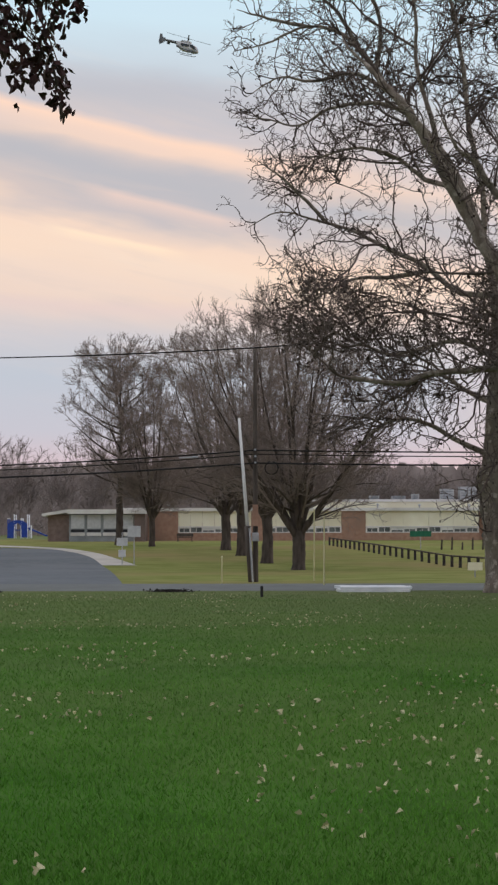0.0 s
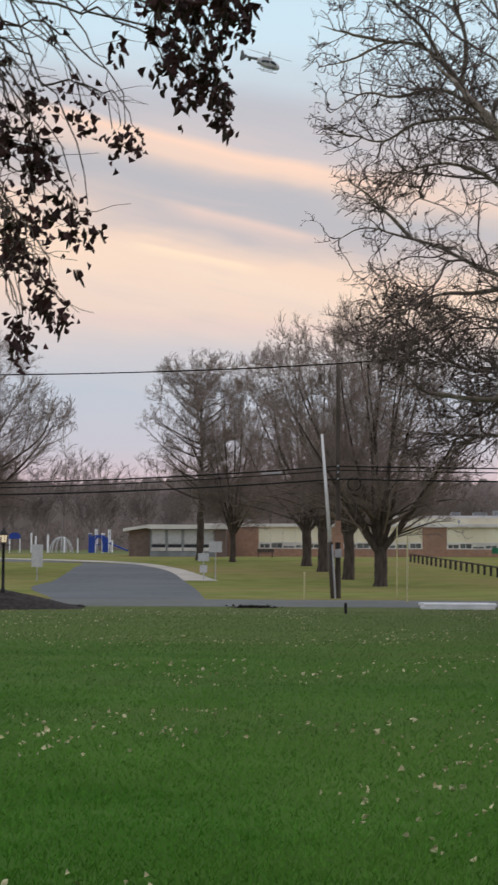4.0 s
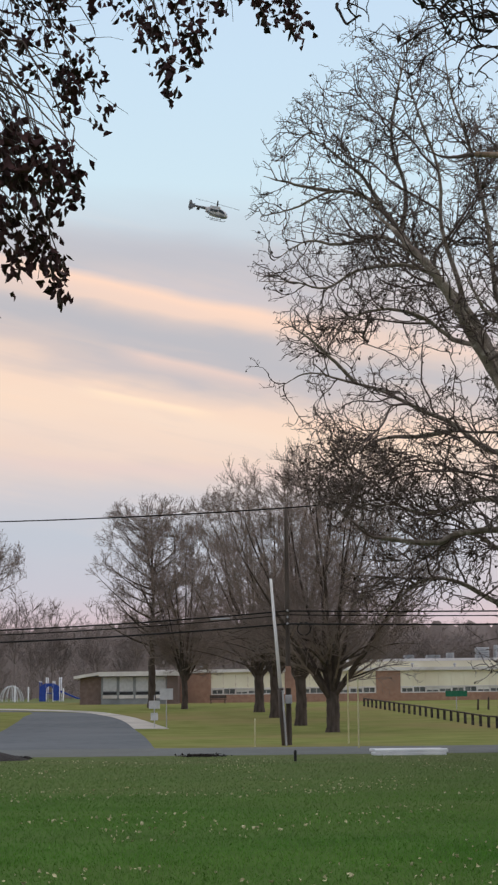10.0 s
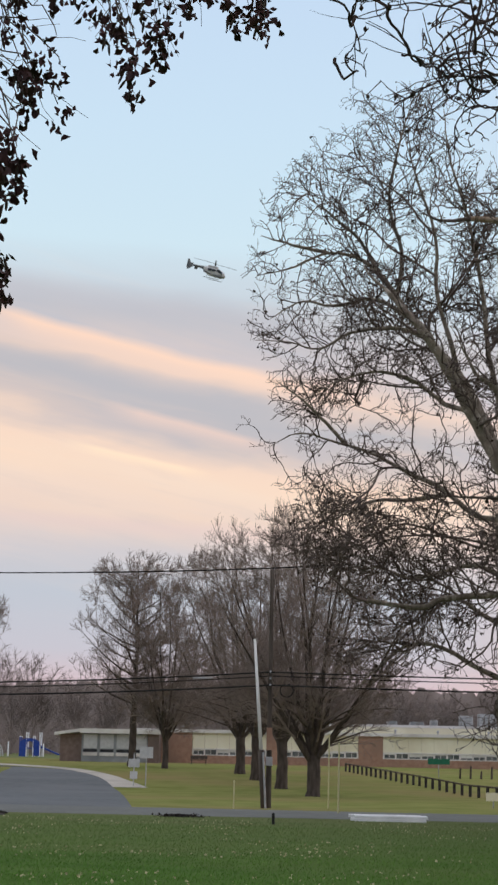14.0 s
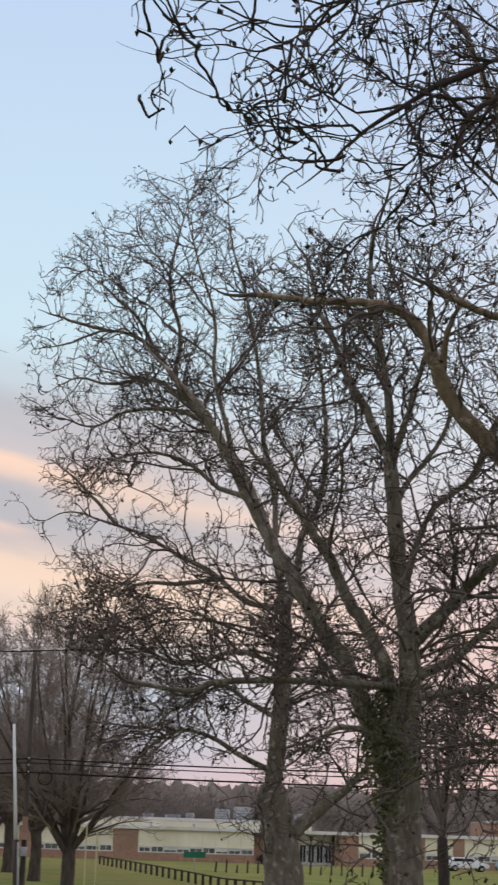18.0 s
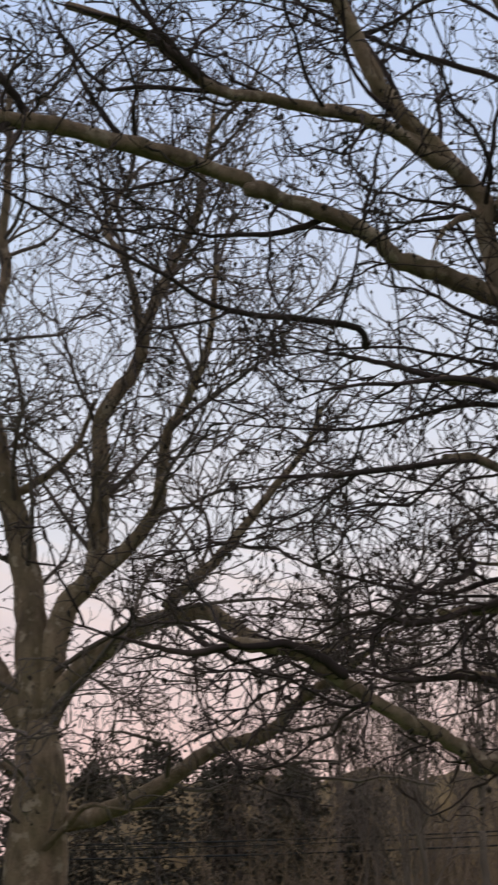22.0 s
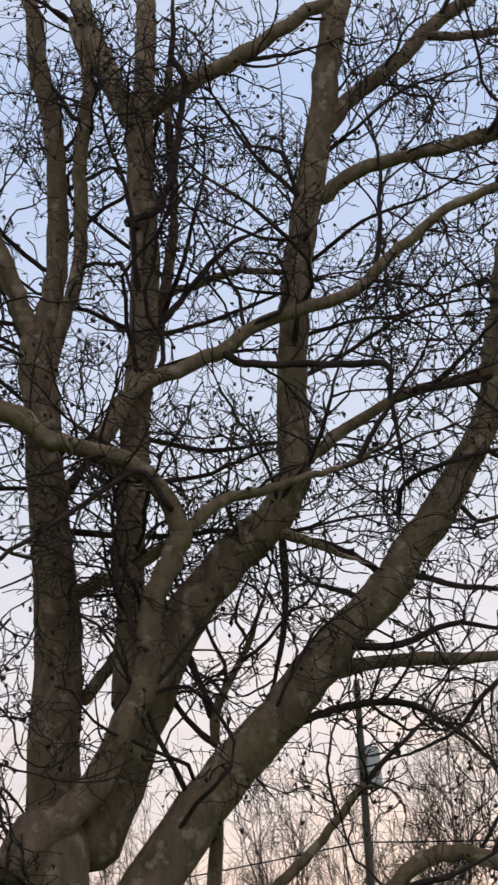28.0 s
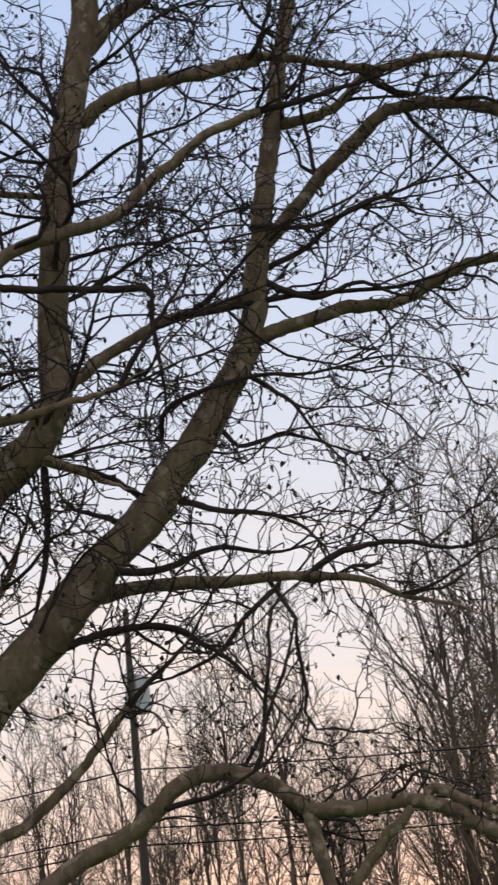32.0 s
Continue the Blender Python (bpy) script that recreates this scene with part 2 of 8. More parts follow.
M_GRASS = material("lawn_grass", (0.068, 0.122, 0.032), (0.120, 0.176, 0.058), 0.9, 1.0, bump=0.4, coarse=0.10, c3=(0.160, 0.180, 0.072), detail=10, gloss=0.0)
def grazing_tint(m, y0, y1, colour, wet):
    """Lets a lawn material pass, unevenly, from green (tinted by wet) to the paler colour given, between two lines
    across the lawn. The look of grass at a grazing view, and of dead leaves in it, is put into the colour.
    """
    nt = m.node_tree
    bsdf = nt.nodes["Principled BSDF"]
    col = bsdf.inputs["Base Color"].links[0].from_socket
    tc = nt.nodes.new("ShaderNodeTexCoord")
    sp = nt.nodes.new("ShaderNodeSeparateXYZ")
    nt.links.new(tc.outputs["Object"], sp.inputs[0])
    mp = nt.nodes.new("ShaderNodeMapping")
    mp.inputs["Scale"].default_value = (0.10, 0.28, 1.0)
    nt.links.new(tc.outputs["Object"], mp.inputs[0])
    ns = nt.nodes.new("ShaderNodeTexNoise")
    ns.inputs["Scale"].default_value, ns.inputs["Detail"].default_value, ns.inputs["Roughness"].default_value = 1.0, 6.0, 0.65
    nt.links.new(mp.outputs[0], ns.inputs["Vector"])
    sw = nt.nodes.new("ShaderNodeMath")
    sw.operation = "MULTIPLY_ADD"
    nt.links.new(ns.outputs[0], sw.inputs[0])
    sw.inputs[1].default_value = 46.0
    nt.links.new(sp.outputs[1], sw.inputs[2])
    mr = nt.nodes.new("ShaderNodeMapRange")
    mr.inputs["From Min"].default_value, mr.inputs["From Max"].default_value = y0 + 23, y1 + 23
    nt.links.new(sw.outputs[0], mr.inputs[0])
    tint = nt.nodes.new("ShaderNodeMix")
    tint.data_type, tint.blend_type = "RGBA", "MULTIPLY"
    tint.inputs[0].default_value = 1.0
    nt.links.new(col, tint.inputs[6])
    tint.inputs[7].default_value = (*wet, 1)
    mx = nt.nodes.new("ShaderNodeMix")
    mx.data_type = "RGBA"
    nt.links.new(mr.outputs[0], mx.inputs[0])
    nt.links.new(tint.outputs[2], mx.inputs[6])
    mx.inputs[7].default_value = (*colour, 1)
    nt.links.new(mx.outputs[2], bsdf.inputs["Base Color"])


grazing_tint(M_GRASS, 12.0, 72.0, (0.172, 0.196, 0.096), (0.66, 0.92, 0.66))
M_FARGRASS = material("far_grass", (0.180, 0.205, 0.066), (0.255, 0.265, 0.098), 0.4, 0.95, bump=0.4, coarse=0.05, c3=(0.265, 0.22, 0.105), gloss=0.0)
M_BLADE = material("grass_blade", (0.070, 0.172, 0.023), (0.122, 0.240, 0.042), 0.25, 0.9, bump=0, spread=0.25, gloss=0.05, coarse=0.1, c3=(0.130, 0.212, 0.050))
grazing_tint(M_BLADE, 12.0, 72.0, (0.190, 0.215, 0.104), (0.84, 1.06, 0.84))
M_ASPHALT = material("worn_asphalt", (0.088, 0.102, 0.114), (0.126, 0.142, 0.157), 1.5, 0.85, bump=0.4, coarse=0.12, c3=(0.140, 0.152, 0.164))
M_ROAD = material("road_asphalt", (0.125, 0.134, 0.130), (0.165, 0.174, 0.168), 1.5, 0.85, bump=0.4, coarse=0.15, c3=(0.115, 0.122, 0.114))
M_CONCRETE = material("pale_concrete", (0.46, 0.43, 0.39), (0.56, 0.53, 0.48), 1.2, 0.9, bump=0.2, coarse=0.3, c3=(0.38, 0.36, 0.33))
M_MULCH = material("dark_mulch", (0.02, 0.017, 0.016), (0.05, 0.042, 0.038), 6, 0.95, bump=1.0, bump_dist=0.06)


def bark_material(name, dark, mid, pale, moss):
    """Flaking bark: fine streaks, darker cracks, pale bare patches and a green film."""
    m = material(name, dark, mid, 6.0, 0.92, bump=0.0, stretch=(1, 1, 0.35), spread=0.38)
    nt = m.node_tree
    bsdf = nt.nodes["Principled BSDF"]
    col = bsdf.inputs["Base Color"].links[0].from_socket
    tc = nt.nodes.new("ShaderNodeTexCoord")

    def noise_of(scale, detail, lo, hi, rough=0.6):
        n = nt.nodes.new("ShaderNodeTexNoise")
        n.inputs["Scale"].default_value, n.inputs["Detail"].default_value, n.inputs["Roughness"].default_value = scale, detail, rough
        nt.links.new(tc.outputs["Object"], n.inputs["Vector"])
        r = nt.nodes.new("ShaderNodeValToRGB")
        r.color_ramp.elements[0].position, r.color_ramp.elements[1].position = lo, hi
        nt.links.new(n.outputs[0], r.inputs[0])
        return r.outputs[0], n.outputs[0]

    def over(fac, a, b, amount):
        k = nt.nodes.new("ShaderNodeMath")
        k.operation = "MULTIPLY"
        nt.links.new(fac, k.inputs[0])
        k.inputs[1].default_value = amount
        mx = nt.nodes.new("ShaderNodeMix")
        mx.data_type = "RGBA"
        nt.links.new(k.outputs[0], mx.inputs[0])
        nt.links.new(a, mx.inputs[6])
        mx.inputs[7].default_value = (*b, 1)
        return mx.outputs[2]

    film, _ = noise_of(0.55, 5, 0.42, 0.62)
    patch, _ = noise_of(3.2, 6, 0.56, 0.63)
    crack, fine = noise_of(11.0, 8, 0.54, 0.66, 0.75)
    col = over(film, col, moss, 0.55)
    col = over(patch, col, pale, 0.8)
    col = over(crack, col, tuple(0.4 * c for c in dark), 0.6)
    nt.links.new(col, bsdf.inputs["Base Color"])
    bp = nt.nodes.new("ShaderNodeBump")
    bp.inputs["Strength"].default_value, bp.inputs["Distance"].default_value = 1.0, 0.05
    nt.links.new(fine, bp.inputs["Height"])
    nt.links.new(bp.outputs[0], bsdf.inputs["Normal"])
    return m


M_GREYBARK = bark_material("grey_sycamore_bark", (0.145, 0.116, 0.094), (0.275, 0.226, 0.186), (0.430, 0.375, 0.315), (0.190, 0.172, 0.115))
M_BARK = bark_material("sycamore_bark", (0.142, 0.099, 0.068), (0.295, 0.204, 0.144), (0.450, 0.350, 0.262), (0.235, 0.182, 0.098))
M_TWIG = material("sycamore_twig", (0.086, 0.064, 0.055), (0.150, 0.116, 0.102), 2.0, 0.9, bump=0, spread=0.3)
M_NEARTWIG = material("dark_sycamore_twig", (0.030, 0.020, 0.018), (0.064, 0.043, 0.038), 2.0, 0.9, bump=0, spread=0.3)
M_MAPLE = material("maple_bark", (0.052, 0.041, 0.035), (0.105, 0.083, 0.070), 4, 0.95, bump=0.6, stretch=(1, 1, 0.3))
# far paler than the maple bark: distance haze put into the twig colour
M_MTWIG = material("hazed_maple_twig", (0.180, 0.143, 0.125), (0.285, 0.228, 0.202), 0.6, 0.9, bump=0, spread=0.3)
# far woods: aerial haze put into the colour as a paler, greyer brown
M_WOOD = material("hazed_woodland_twig", (0.190, 0.155, 0.145), (0.280, 0.232, 0.218), 0.2, 0.95, bump=0, spread=0.3)
M_SLENDER = material("slender_tree_bark", (0.115, 0.086, 0.070), (0.190, 0.145, 0.120), 0.8, 0.95, bump=0, spread=0.3)
# the rise behind them, its base colour lightened for haze too
M_RISE = material("hazed_rise", (0.180, 0.148, 0.136), (0.265, 0.222, 0.205), 0.15, 1.0, bump=0.5, coarse=0.03, c3=(0.205, 0.17, 0.155), bump_dist=0.5, gloss=0.0)
M_RUST = material("withered_leaf", (0.034, 0.014, 0.015), (0.080, 0.032, 0.030), 30, 0.7, bump=0.2, spread=0.5)
M_SEED = material("seed_ball", (0.030, 0.022, 0.018), (0.060, 0.042, 0.03), 20, 0.9, bump=0.2)
M_FALLEN = material("fallen_leaf", (0.40, 0.37, 0.20), (0.60, 0.57, 0.36), 12, 0.8, bump=0.2, spread=0.45)
M_BRICK = material("brown_brick", (0.340, 0.196, 0.135), (0.44, 0.272, 0.195), 2.5, 0.9, bump=0.4, coarse=0.25, c3=(0.31, 0.198, 0.148))
M_DARKBRICK = material("dark_brick", (0.165, 0.118, 0.103), (0.235, 0.172, 0.150), 2.5, 0.9, bump=0.4, coarse=0.25, c3=(0.15, 0.115, 0.10))
M_PANE = material("shaded_pane", (0.07, 0.08, 0.08), (0.16, 0.17, 0.165), 0.9, 0.12, bump=0.0, spread=0.5)
M_BLIND = material("white_blind", (0.62, 0.62, 0.58), (0.74, 0.73, 0.68), 1.0, 0.7, bump=0.0, spread=0.3)
M_CREAM = material("cream_panel", (0.82, 0.77, 0.58), (0.88, 0.84, 0.66), 0.6, 0.7, bump=0.1, coarse=0.2, c3=(0.74, 0.68, 0.50))
M_TRIM = material("white_trim", (0.70, 0.68, 0.65), (0.80, 0.78, 0.75), 1.0, 0.6, bump=0.1, coarse=0.5, c3=(0.56, 0.53, 0.50))
M_GREYPANEL = material("grey_panel", (0.24, 0.26, 0.27), (0.33, 0.35, 0.36), 1.2, 0.6, bump=0.1, coarse=0.4, c3=(0.2, 0.21, 0.22))
M_ROOF = material("roof_membrane", (0.30, 0.29, 0.29), (0.42, 0.41, 0.41), 0.8, 0.9, bump=0.2, coarse=0.2, c3=(0.5, 0.49, 0.48))
M_GLASS = material("window_glass", (0.020, 0.026, 0.032), (0.045, 0.052, 0.058), 0.8, 0.08, bump=0.0)
M_POLEWOOD = material("weathered_pole", (0.060, 0.049, 0.042), (0.12, 0.098, 0.082), 5, 0.95, bump=0.5, stretch=(1, 1, 0.1))
M_PALEWOOD = material("pale_pole", (0.82, 0.81, 0.80), (0.90, 0.89, 0.88), 4, 0.9, bump=0.4, stretch=(1, 1, 0.1), coarse=1.0, c3=(0.62, 0.61, 0.59))
M_BLACK = material("black_paint", (0.010, 0.010, 0.011), (0.022, 0.022, 0.024), 6, 0.5, bump=0.1)
M_CABLE = material("cable_rubber", (0.012, 0.012, 0.013), (0.022, 0.021, 0.021), 6, 0.7, bump=0)
M_METAL = material("galvanised_metal", (0.38, 0.39, 0.41), (0.52, 0.53, 0.55), 3, 0.45, 0.6, bump=0.1)
M_WHITE = material("white_paint", (0.82, 0.83, 0.86), (0.89, 0.90, 0.92), 3, 0.5, bump=0.1, coarse=1.0, c3=(0.74, 0.75, 0.78))
M_BLUE = material("blue_plastic", (0.015, 0.045, 0.26), (0.025, 0.07, 0.36), 3, 0.4, bump=0.05)
M_GREEN = material("green_paint", (0.015, 0.13, 0.075), (0.025, 0.18, 0.10), 3, 0.5, bump=0.1)
M_YELLOW = material("yellow_plastic", (0.52, 0.49, 0.26), (0.64, 0.60, 0.36), 3, 0.5, bump=0.1)
M_RED = material("red_paint", (0.30, 0.025, 0.02), (0.42, 0.04, 0.03), 3, 0.4, bump=0.05)
M_SIGNBACK = material("bare_aluminium", (0.50, 0.51, 0.52), (0.60, 0.61, 0.62), 3, 0.5, 0.2, bump=0.05)
M_FENCE = material("dark_fence_wood", (0.034, 0.031, 0.031), (0.075, 0.068, 0.064), 5, 0.9, bump=0.5)
M_CONIFER = material("conifer_needles", (0.046, 0.039, 0.029), (0.080, 0.067, 0.049), 1.5, 0.8, bump=0, spread=0.4)
M_IVY = material("ivy_leaf", (0.100, 0.105, 0.044), (0.190, 0.185, 0.082), 4.0, 0.6, bump=0, spread=0.4)
M_SHRUB = material("brown_thicket", (0.130, 0.088, 0.060), (0.215, 0.150, 0.102), 0.8, 0.95, bump=0, spread=0.3)
M_BANK = material("overgrown_bank", (0.165, 0.115, 0.062), (0.250, 0.178, 0.102), 0.5, 0.95, bump=0.8, coarse=0.12, c3=(0.18, 0.135, 0.09), bump_dist=0.4, gloss=0.0)
M_HELI = material("grey_airframe", (0.10, 0.11, 0.12), (0.16, 0.17, 0.18), 0.8, 0.45, bump=0.02)
M_HELIPALE = material("pale_airframe", (0.50, 0.51, 0.52), (0.60, 0.61, 0.62), 0.8, 0.45, bump=0.02)
M_CARBLUE = material("pale_blue_carpaint", (0.22, 0.32, 0.40), (0.28, 0.38, 0.46), 2, 0.3, bump=0.0)
M_TYRE = material("tyre_rubber", (0.012, 0.012, 0.012), (0.02, 0.02, 0.02), 6, 0.85, bump=0.1)


def lamp_material():
    m = bpy.data.materials.new("warm_bulb")
    m.use_nodes = True
    b = m.node_tree.nodes["Principled BSDF"]
    b.inputs["Base Color"].default_value = (0.9, 0.8, 0.65, 1)
    b.inputs["Emission Color"].default_value = (1.0, 0.78, 0.50, 1)
    b.inputs["Emission Strength"].default_value = 0.45
    return m


M_BULB = lamp_material()


# ---- mesh helpers -----------------------------------------------------
def mesh_object(name, bm, mat, parent=None, label="", smooth=False):
    me = bpy.data.meshes.new(name)
    bm.to_mesh(me)
    bm.free()
    for m in (mat if isinstance(mat, (list, tuple)) else [mat]):
        me.materials.append(m)
    if smooth:
        me.polygons.foreach_set("use_smooth", [True] * len(me.polygons))
    ob = new(name, me)
    if parent:
        ob.parent = parent
    if label:
        ob["label"] = label
    return ob


def part(name, bm, mat, parent, label="", smooth=False):
    return mesh_object(name, bm, mat, parent, label, smooth)


def thing(name, x, y, z, label, category, group="", turn=0.0, kind=""):
    e = new(name)
    e.empty_display_size = 0.2
    e.matrix_basis = pose(x, y, z, 0, 0, turn)
    return tagged(e, label, category, group, kind)


def box(bm, x0, x1, y0, y1, z0, z1, bevel=0.0, turn=None):
    r = bmesh.ops.create_cube(bm, size=1.0)
    vs = r["verts"]
    for v in vs:
        v.co = Vector(((x0 + x1) / 2 + v.co.x * (x1 - x0), (y0 + y1) / 2 + v.co.y * (y1 - y0), (z0 + z1) / 2 + v.co.z * (z1 - z0)))
    if bevel:
        es = list({e for v in vs for e in v.link_edges})
        bmesh.ops.bevel(bm, geom=es, offset=bevel, segments=2, affect="EDGES", profile=0.5)
    if turn is not None:
        for v in vs:
            if v.is_valid:
                v.co = turn @ v.co
    return bm


def rod(bm, a, b, r0, r1=None, n=10, caps=True):
    """A tapered round rod from a to b."""
    a, b = Vector(a), Vector(b)
    r1 = r0 if r1 is None else r1
    q = (b - a).to_track_quat("Z", "Y").to_matrix()
    lo, hi = [], []
    for i in range(n):
        c = Vector((math.cos(2 * math.pi * i / n), math.sin(2 * math.pi * i / n), 0))
        lo.append(bm.verts.new(a + q @ (c * r0)))
        hi.append(bm.verts.new(b + q @ (c * r1)))
    for i in range(n):
        j = (i + 1) % n
        bm.faces.new((lo[i], lo[j], hi[j], hi[i]))
    if caps:
        bm.faces.new(lo[::-1])
        bm.faces.new(hi)
    return bm


def prism(bm, outline, depth):
    """An outline in x and z pushed out along y from 0 to depth."""
    f = [bm.verts.new((x, 0, z)) for x, z in outline]
    b = [bm.verts.new((x, depth, z)) for x, z in outline]
    n = len(outline)
    bm.faces.new(f)
    bm.faces.new(b[::-1])
    for i in range(n):
        j = (i + 1) % n
        bm.faces.new((f[j], f[i], b[i], b[j]))
    bmesh.ops.recalc_face_normals(bm, faces=bm.faces[:])
    return bm


def revolve(bm, profile, n=20, centre=(0, 0, 0)):
    """A turned shape from (radius, height) pairs."""
    rings = []
    for r, z in profile:
        rings.append([bm.verts.new((centre[0] + r * math.cos(2 * math.pi * i / n), centre[1] + r * math.sin(2 * math.pi * i / n), centre[2] + z)) for i in range(n)])
    for a, b in zip(rings, rings[1:]):
        for i in range(n):
            j = (i + 1) % n
            bm.faces.new((a[i], a[j], b[j], b[i]))
    bm.faces.new(rings[0][::-1])
    bm.faces.new(rings[-1])
    return bm


def quads_object(name, verts, faces, mat, parent=None, label="", kind="", smooth=True):
    """An object from numpy arrays of vertices and of quads or triangles."""
    me = bpy.data.meshes.new(name)
    verts, faces = np.asarray(verts, dtype=np.float32), np.asarray(faces, dtype=np.int32)
    k = faces.shape[1]
    me.vertices.add(len(verts))
    me.vertices.foreach_set("co", verts.ravel())
    me.loops.add(faces.size)
    me.loops.foreach_set("vertex_index", faces.ravel())
    me.polygons.add(len(faces))
    me.polygons.foreach_set("loop_start", np.arange(0, faces.size, k, dtype=np.int32))
    me.polygons.foreach_set("use_smooth", np.full(len(faces), smooth))
    me.update(calc_edges=True)
    me.materials.append(mat)
    ob = new(name, me)
    if parent:
        ob.parent = parent
    if label:
        ob["label"] = label
    if kind:
        ob["kind"] = kind
    return ob


# ---- trees ------------------------------------------------------------
def unit(v):
    return v / np.maximum(np.linalg.norm(v, axis=-1, keepdims=True), 1e-9)


def smooth_line(points, k):
    """k points along a smooth curve through the given ones."""
    p = np.array(points, dtype=float)
    p = np.vstack([2 * p[0] - p[1], p, 2 * p[-1] - p[-2]])
    out = []
    for s in np.linspace(0, len(p) - 3 - 1e-6, k):
        i, u = int(s), s - int(s)
        a, b, c, d = p[i:i + 4]
        out.append(0.5 * (2 * b + (c - a) * u + (2 * a - 5 * b + 4 * c - d) * u * u + (3 * b - a - 3 * c + d) * u ** 3))
    return np.array(out)


def tubes(pts, rad, sides):
    """Vertices and quads of round tubes: pts (n, k, 3), rad (n, k)."""
    n, k, _ = pts.shape
    tan = unit(np.gradient(pts, axis=1))
    ref = np.where(np.abs(tan[:, :1, 2:]) > 0.9, np.array([1.0, 0, 0]), np.array([0, 0, 1.0]))
    u = unit(np.cross(tan, np.broadcast_to(ref, tan.shape)))
    v = np.cross(tan, u)
    ang = np.arange(sides) * 2 * np.pi / sides
    ring = u[:, :, None] * np.cos(ang)[:, None] + v[:, :, None] * np.sin(ang)[:, None]
    verts = (pts[:, :, None] + ring * rad[:, :, None, None]).reshape(-1, 3)
    i = np.arange(n)[:, None, None] * k * sides + np.arange(k - 1)[None, :, None] * sides + np.arange(sides)[None, None]
    j = np.arange(n)[:, None, None] * k * sides + np.arange(k - 1)[None, :, None] * sides + (np.arange(sides)[None, None] + 1) % sides
    return verts, np.stack([i, j, j + sides, i + sides], -1).reshape(-1, 4)


def grow(rng, pts, rad, every, count, length, k, spread, up, wiggle, from_u=0.15, ratio=0.6, thin=0.35, rmin=0.004, fall=0.55):
    """Side branches on parents pts (n, k, 3), rad (n, k): about one for each `every` metres, or `count` each."""
    n = len(pts)
    seg = np.linalg.norm(np.diff(pts, axis=1), axis=2)
    total = seg.sum(1)
    m = np.full(n, count) if count else np.maximum(1, np.round(total * (1 - from_u) / every)).astype(int)
    who = np.repeat(np.arange(n), m)
    u = from_u + (1 - from_u) * rng.random(len(who))
    s = u * (pts.shape[1] - 1)
    i = np.minimum(s.astype(int), pts.shape[1] - 2)
    f = (s - i)[:, None]
    start = pts[who, i] * (1 - f) + pts[who, i + 1] * f
    tan = unit(pts[who, i + 1] - pts[who, i])
    r0 = rad[who, i] * (1 - f[:, 0]) + rad[who, i + 1] * f[:, 0]
    side = unit(np.cross(tan, rng.normal(size=tan.shape)))
    ang = np.radians(rng.uniform(*spread, len(who)))[:, None]
    way = unit(tan * np.cos(ang) + side * np.sin(ang))
    long = rng.uniform(*length, len(who)) * (1.15 - fall * u)
    long = np.minimum(np.minimum(long, 0.6 * total[who] + 0.25), 84 * r0 + 0.25)
    step = (long / (k - 1))[:, None]
    out = np.zeros((len(who), k, 3))
    out[:, 0] = start
    for q in range(1, k):
        way = unit(way + rng.normal(size=way.shape) * wiggle + np.array([0, 0, up]))
        out[:, q] = out[:, q - 1] + way * step
    ra = np.maximum(np.minimum(r0 * ratio, 0.0115 * long), rmin)[:, None] * np.linspace(1, thin, k)[None]
    return out, np.maximum(ra, rmin * 0.6)


def within(p, dome):
    """Which points lie inside a crown's outline: radius, middle height, half height."""
    return (np.hypot(p[:, 0], p[:, 1]) / dome[0]) ** 2.4 + (np.abs(p[:, 2] - dome[1]) / dome[2]) ** 2.4 < 1


def low_boughs(seed, n, z0, z1, reach, r=0.07, start=0.0, turn=6.283):
    """Low boughs that leave the trunk sideways, rise a little and droop at their ends."""
    rng = np.random.default_rng(seed)
    out = []
    for i in range(n):
        a = start + turn * (i + rng.uniform(0.1, 0.9)) / n
        z, w = rng.uniform(z0, z1), reach * rng.uniform(0.7, 1.1)
        c, s_, b = math.cos(a), math.sin(a), rng.normal() * 0.5
        out.append(([(0, 0, z), (c * w * 0.28 - s_ * b * 0.4, s_ * w * 0.28 + c * b * 0.4, z + 0.6), (c * w * 0.6 - s_ * b, s_ * w * 0.6 + c * b, z + 0.9 + rng.uniform(-0.3, 0.4)),
                     (c * w * 0.85 + s_ * b * 0.3, s_ * w * 0.85 - c * b * 0.3, z + 0.5 + rng.uniform(-0.4, 0.4)), (c * w, s_ * w, z - rng.uniform(0.0, 0.9))], r * rng.uniform(0.8, 1.2), 0.025))
    return out


def bare_crown(rng, limbs, levels, dome=None):
    """All finer branches on the limbs. levels: dicts for grow(). Gives the list of (pts, rad) by level."""
    K = 14
    if levels[0]["count"]:
        limbs = limbs[1:]
    pts = np.array([smooth_line(p, K) for p, _, _ in limbs])
    rad = np.array([np.linspace(a, b, K) for _, a, b in limbs])
    out = []
    for lv in levels:
        pts, rad = grow(rng, pts, rad, **lv)
        if dome:
            ok = within(pts[:, -1], dome)
            pts, rad = pts[ok], rad[ok]
        out.append((pts, rad))
    return out


def join_arrays(parts):
    vs, fs, n = [], [], 0
    for v, f in parts:
        vs.append(v)
        fs.append(f + n)
        n += len(v)
    return np.concatenate(vs), np.concatenate(fs)


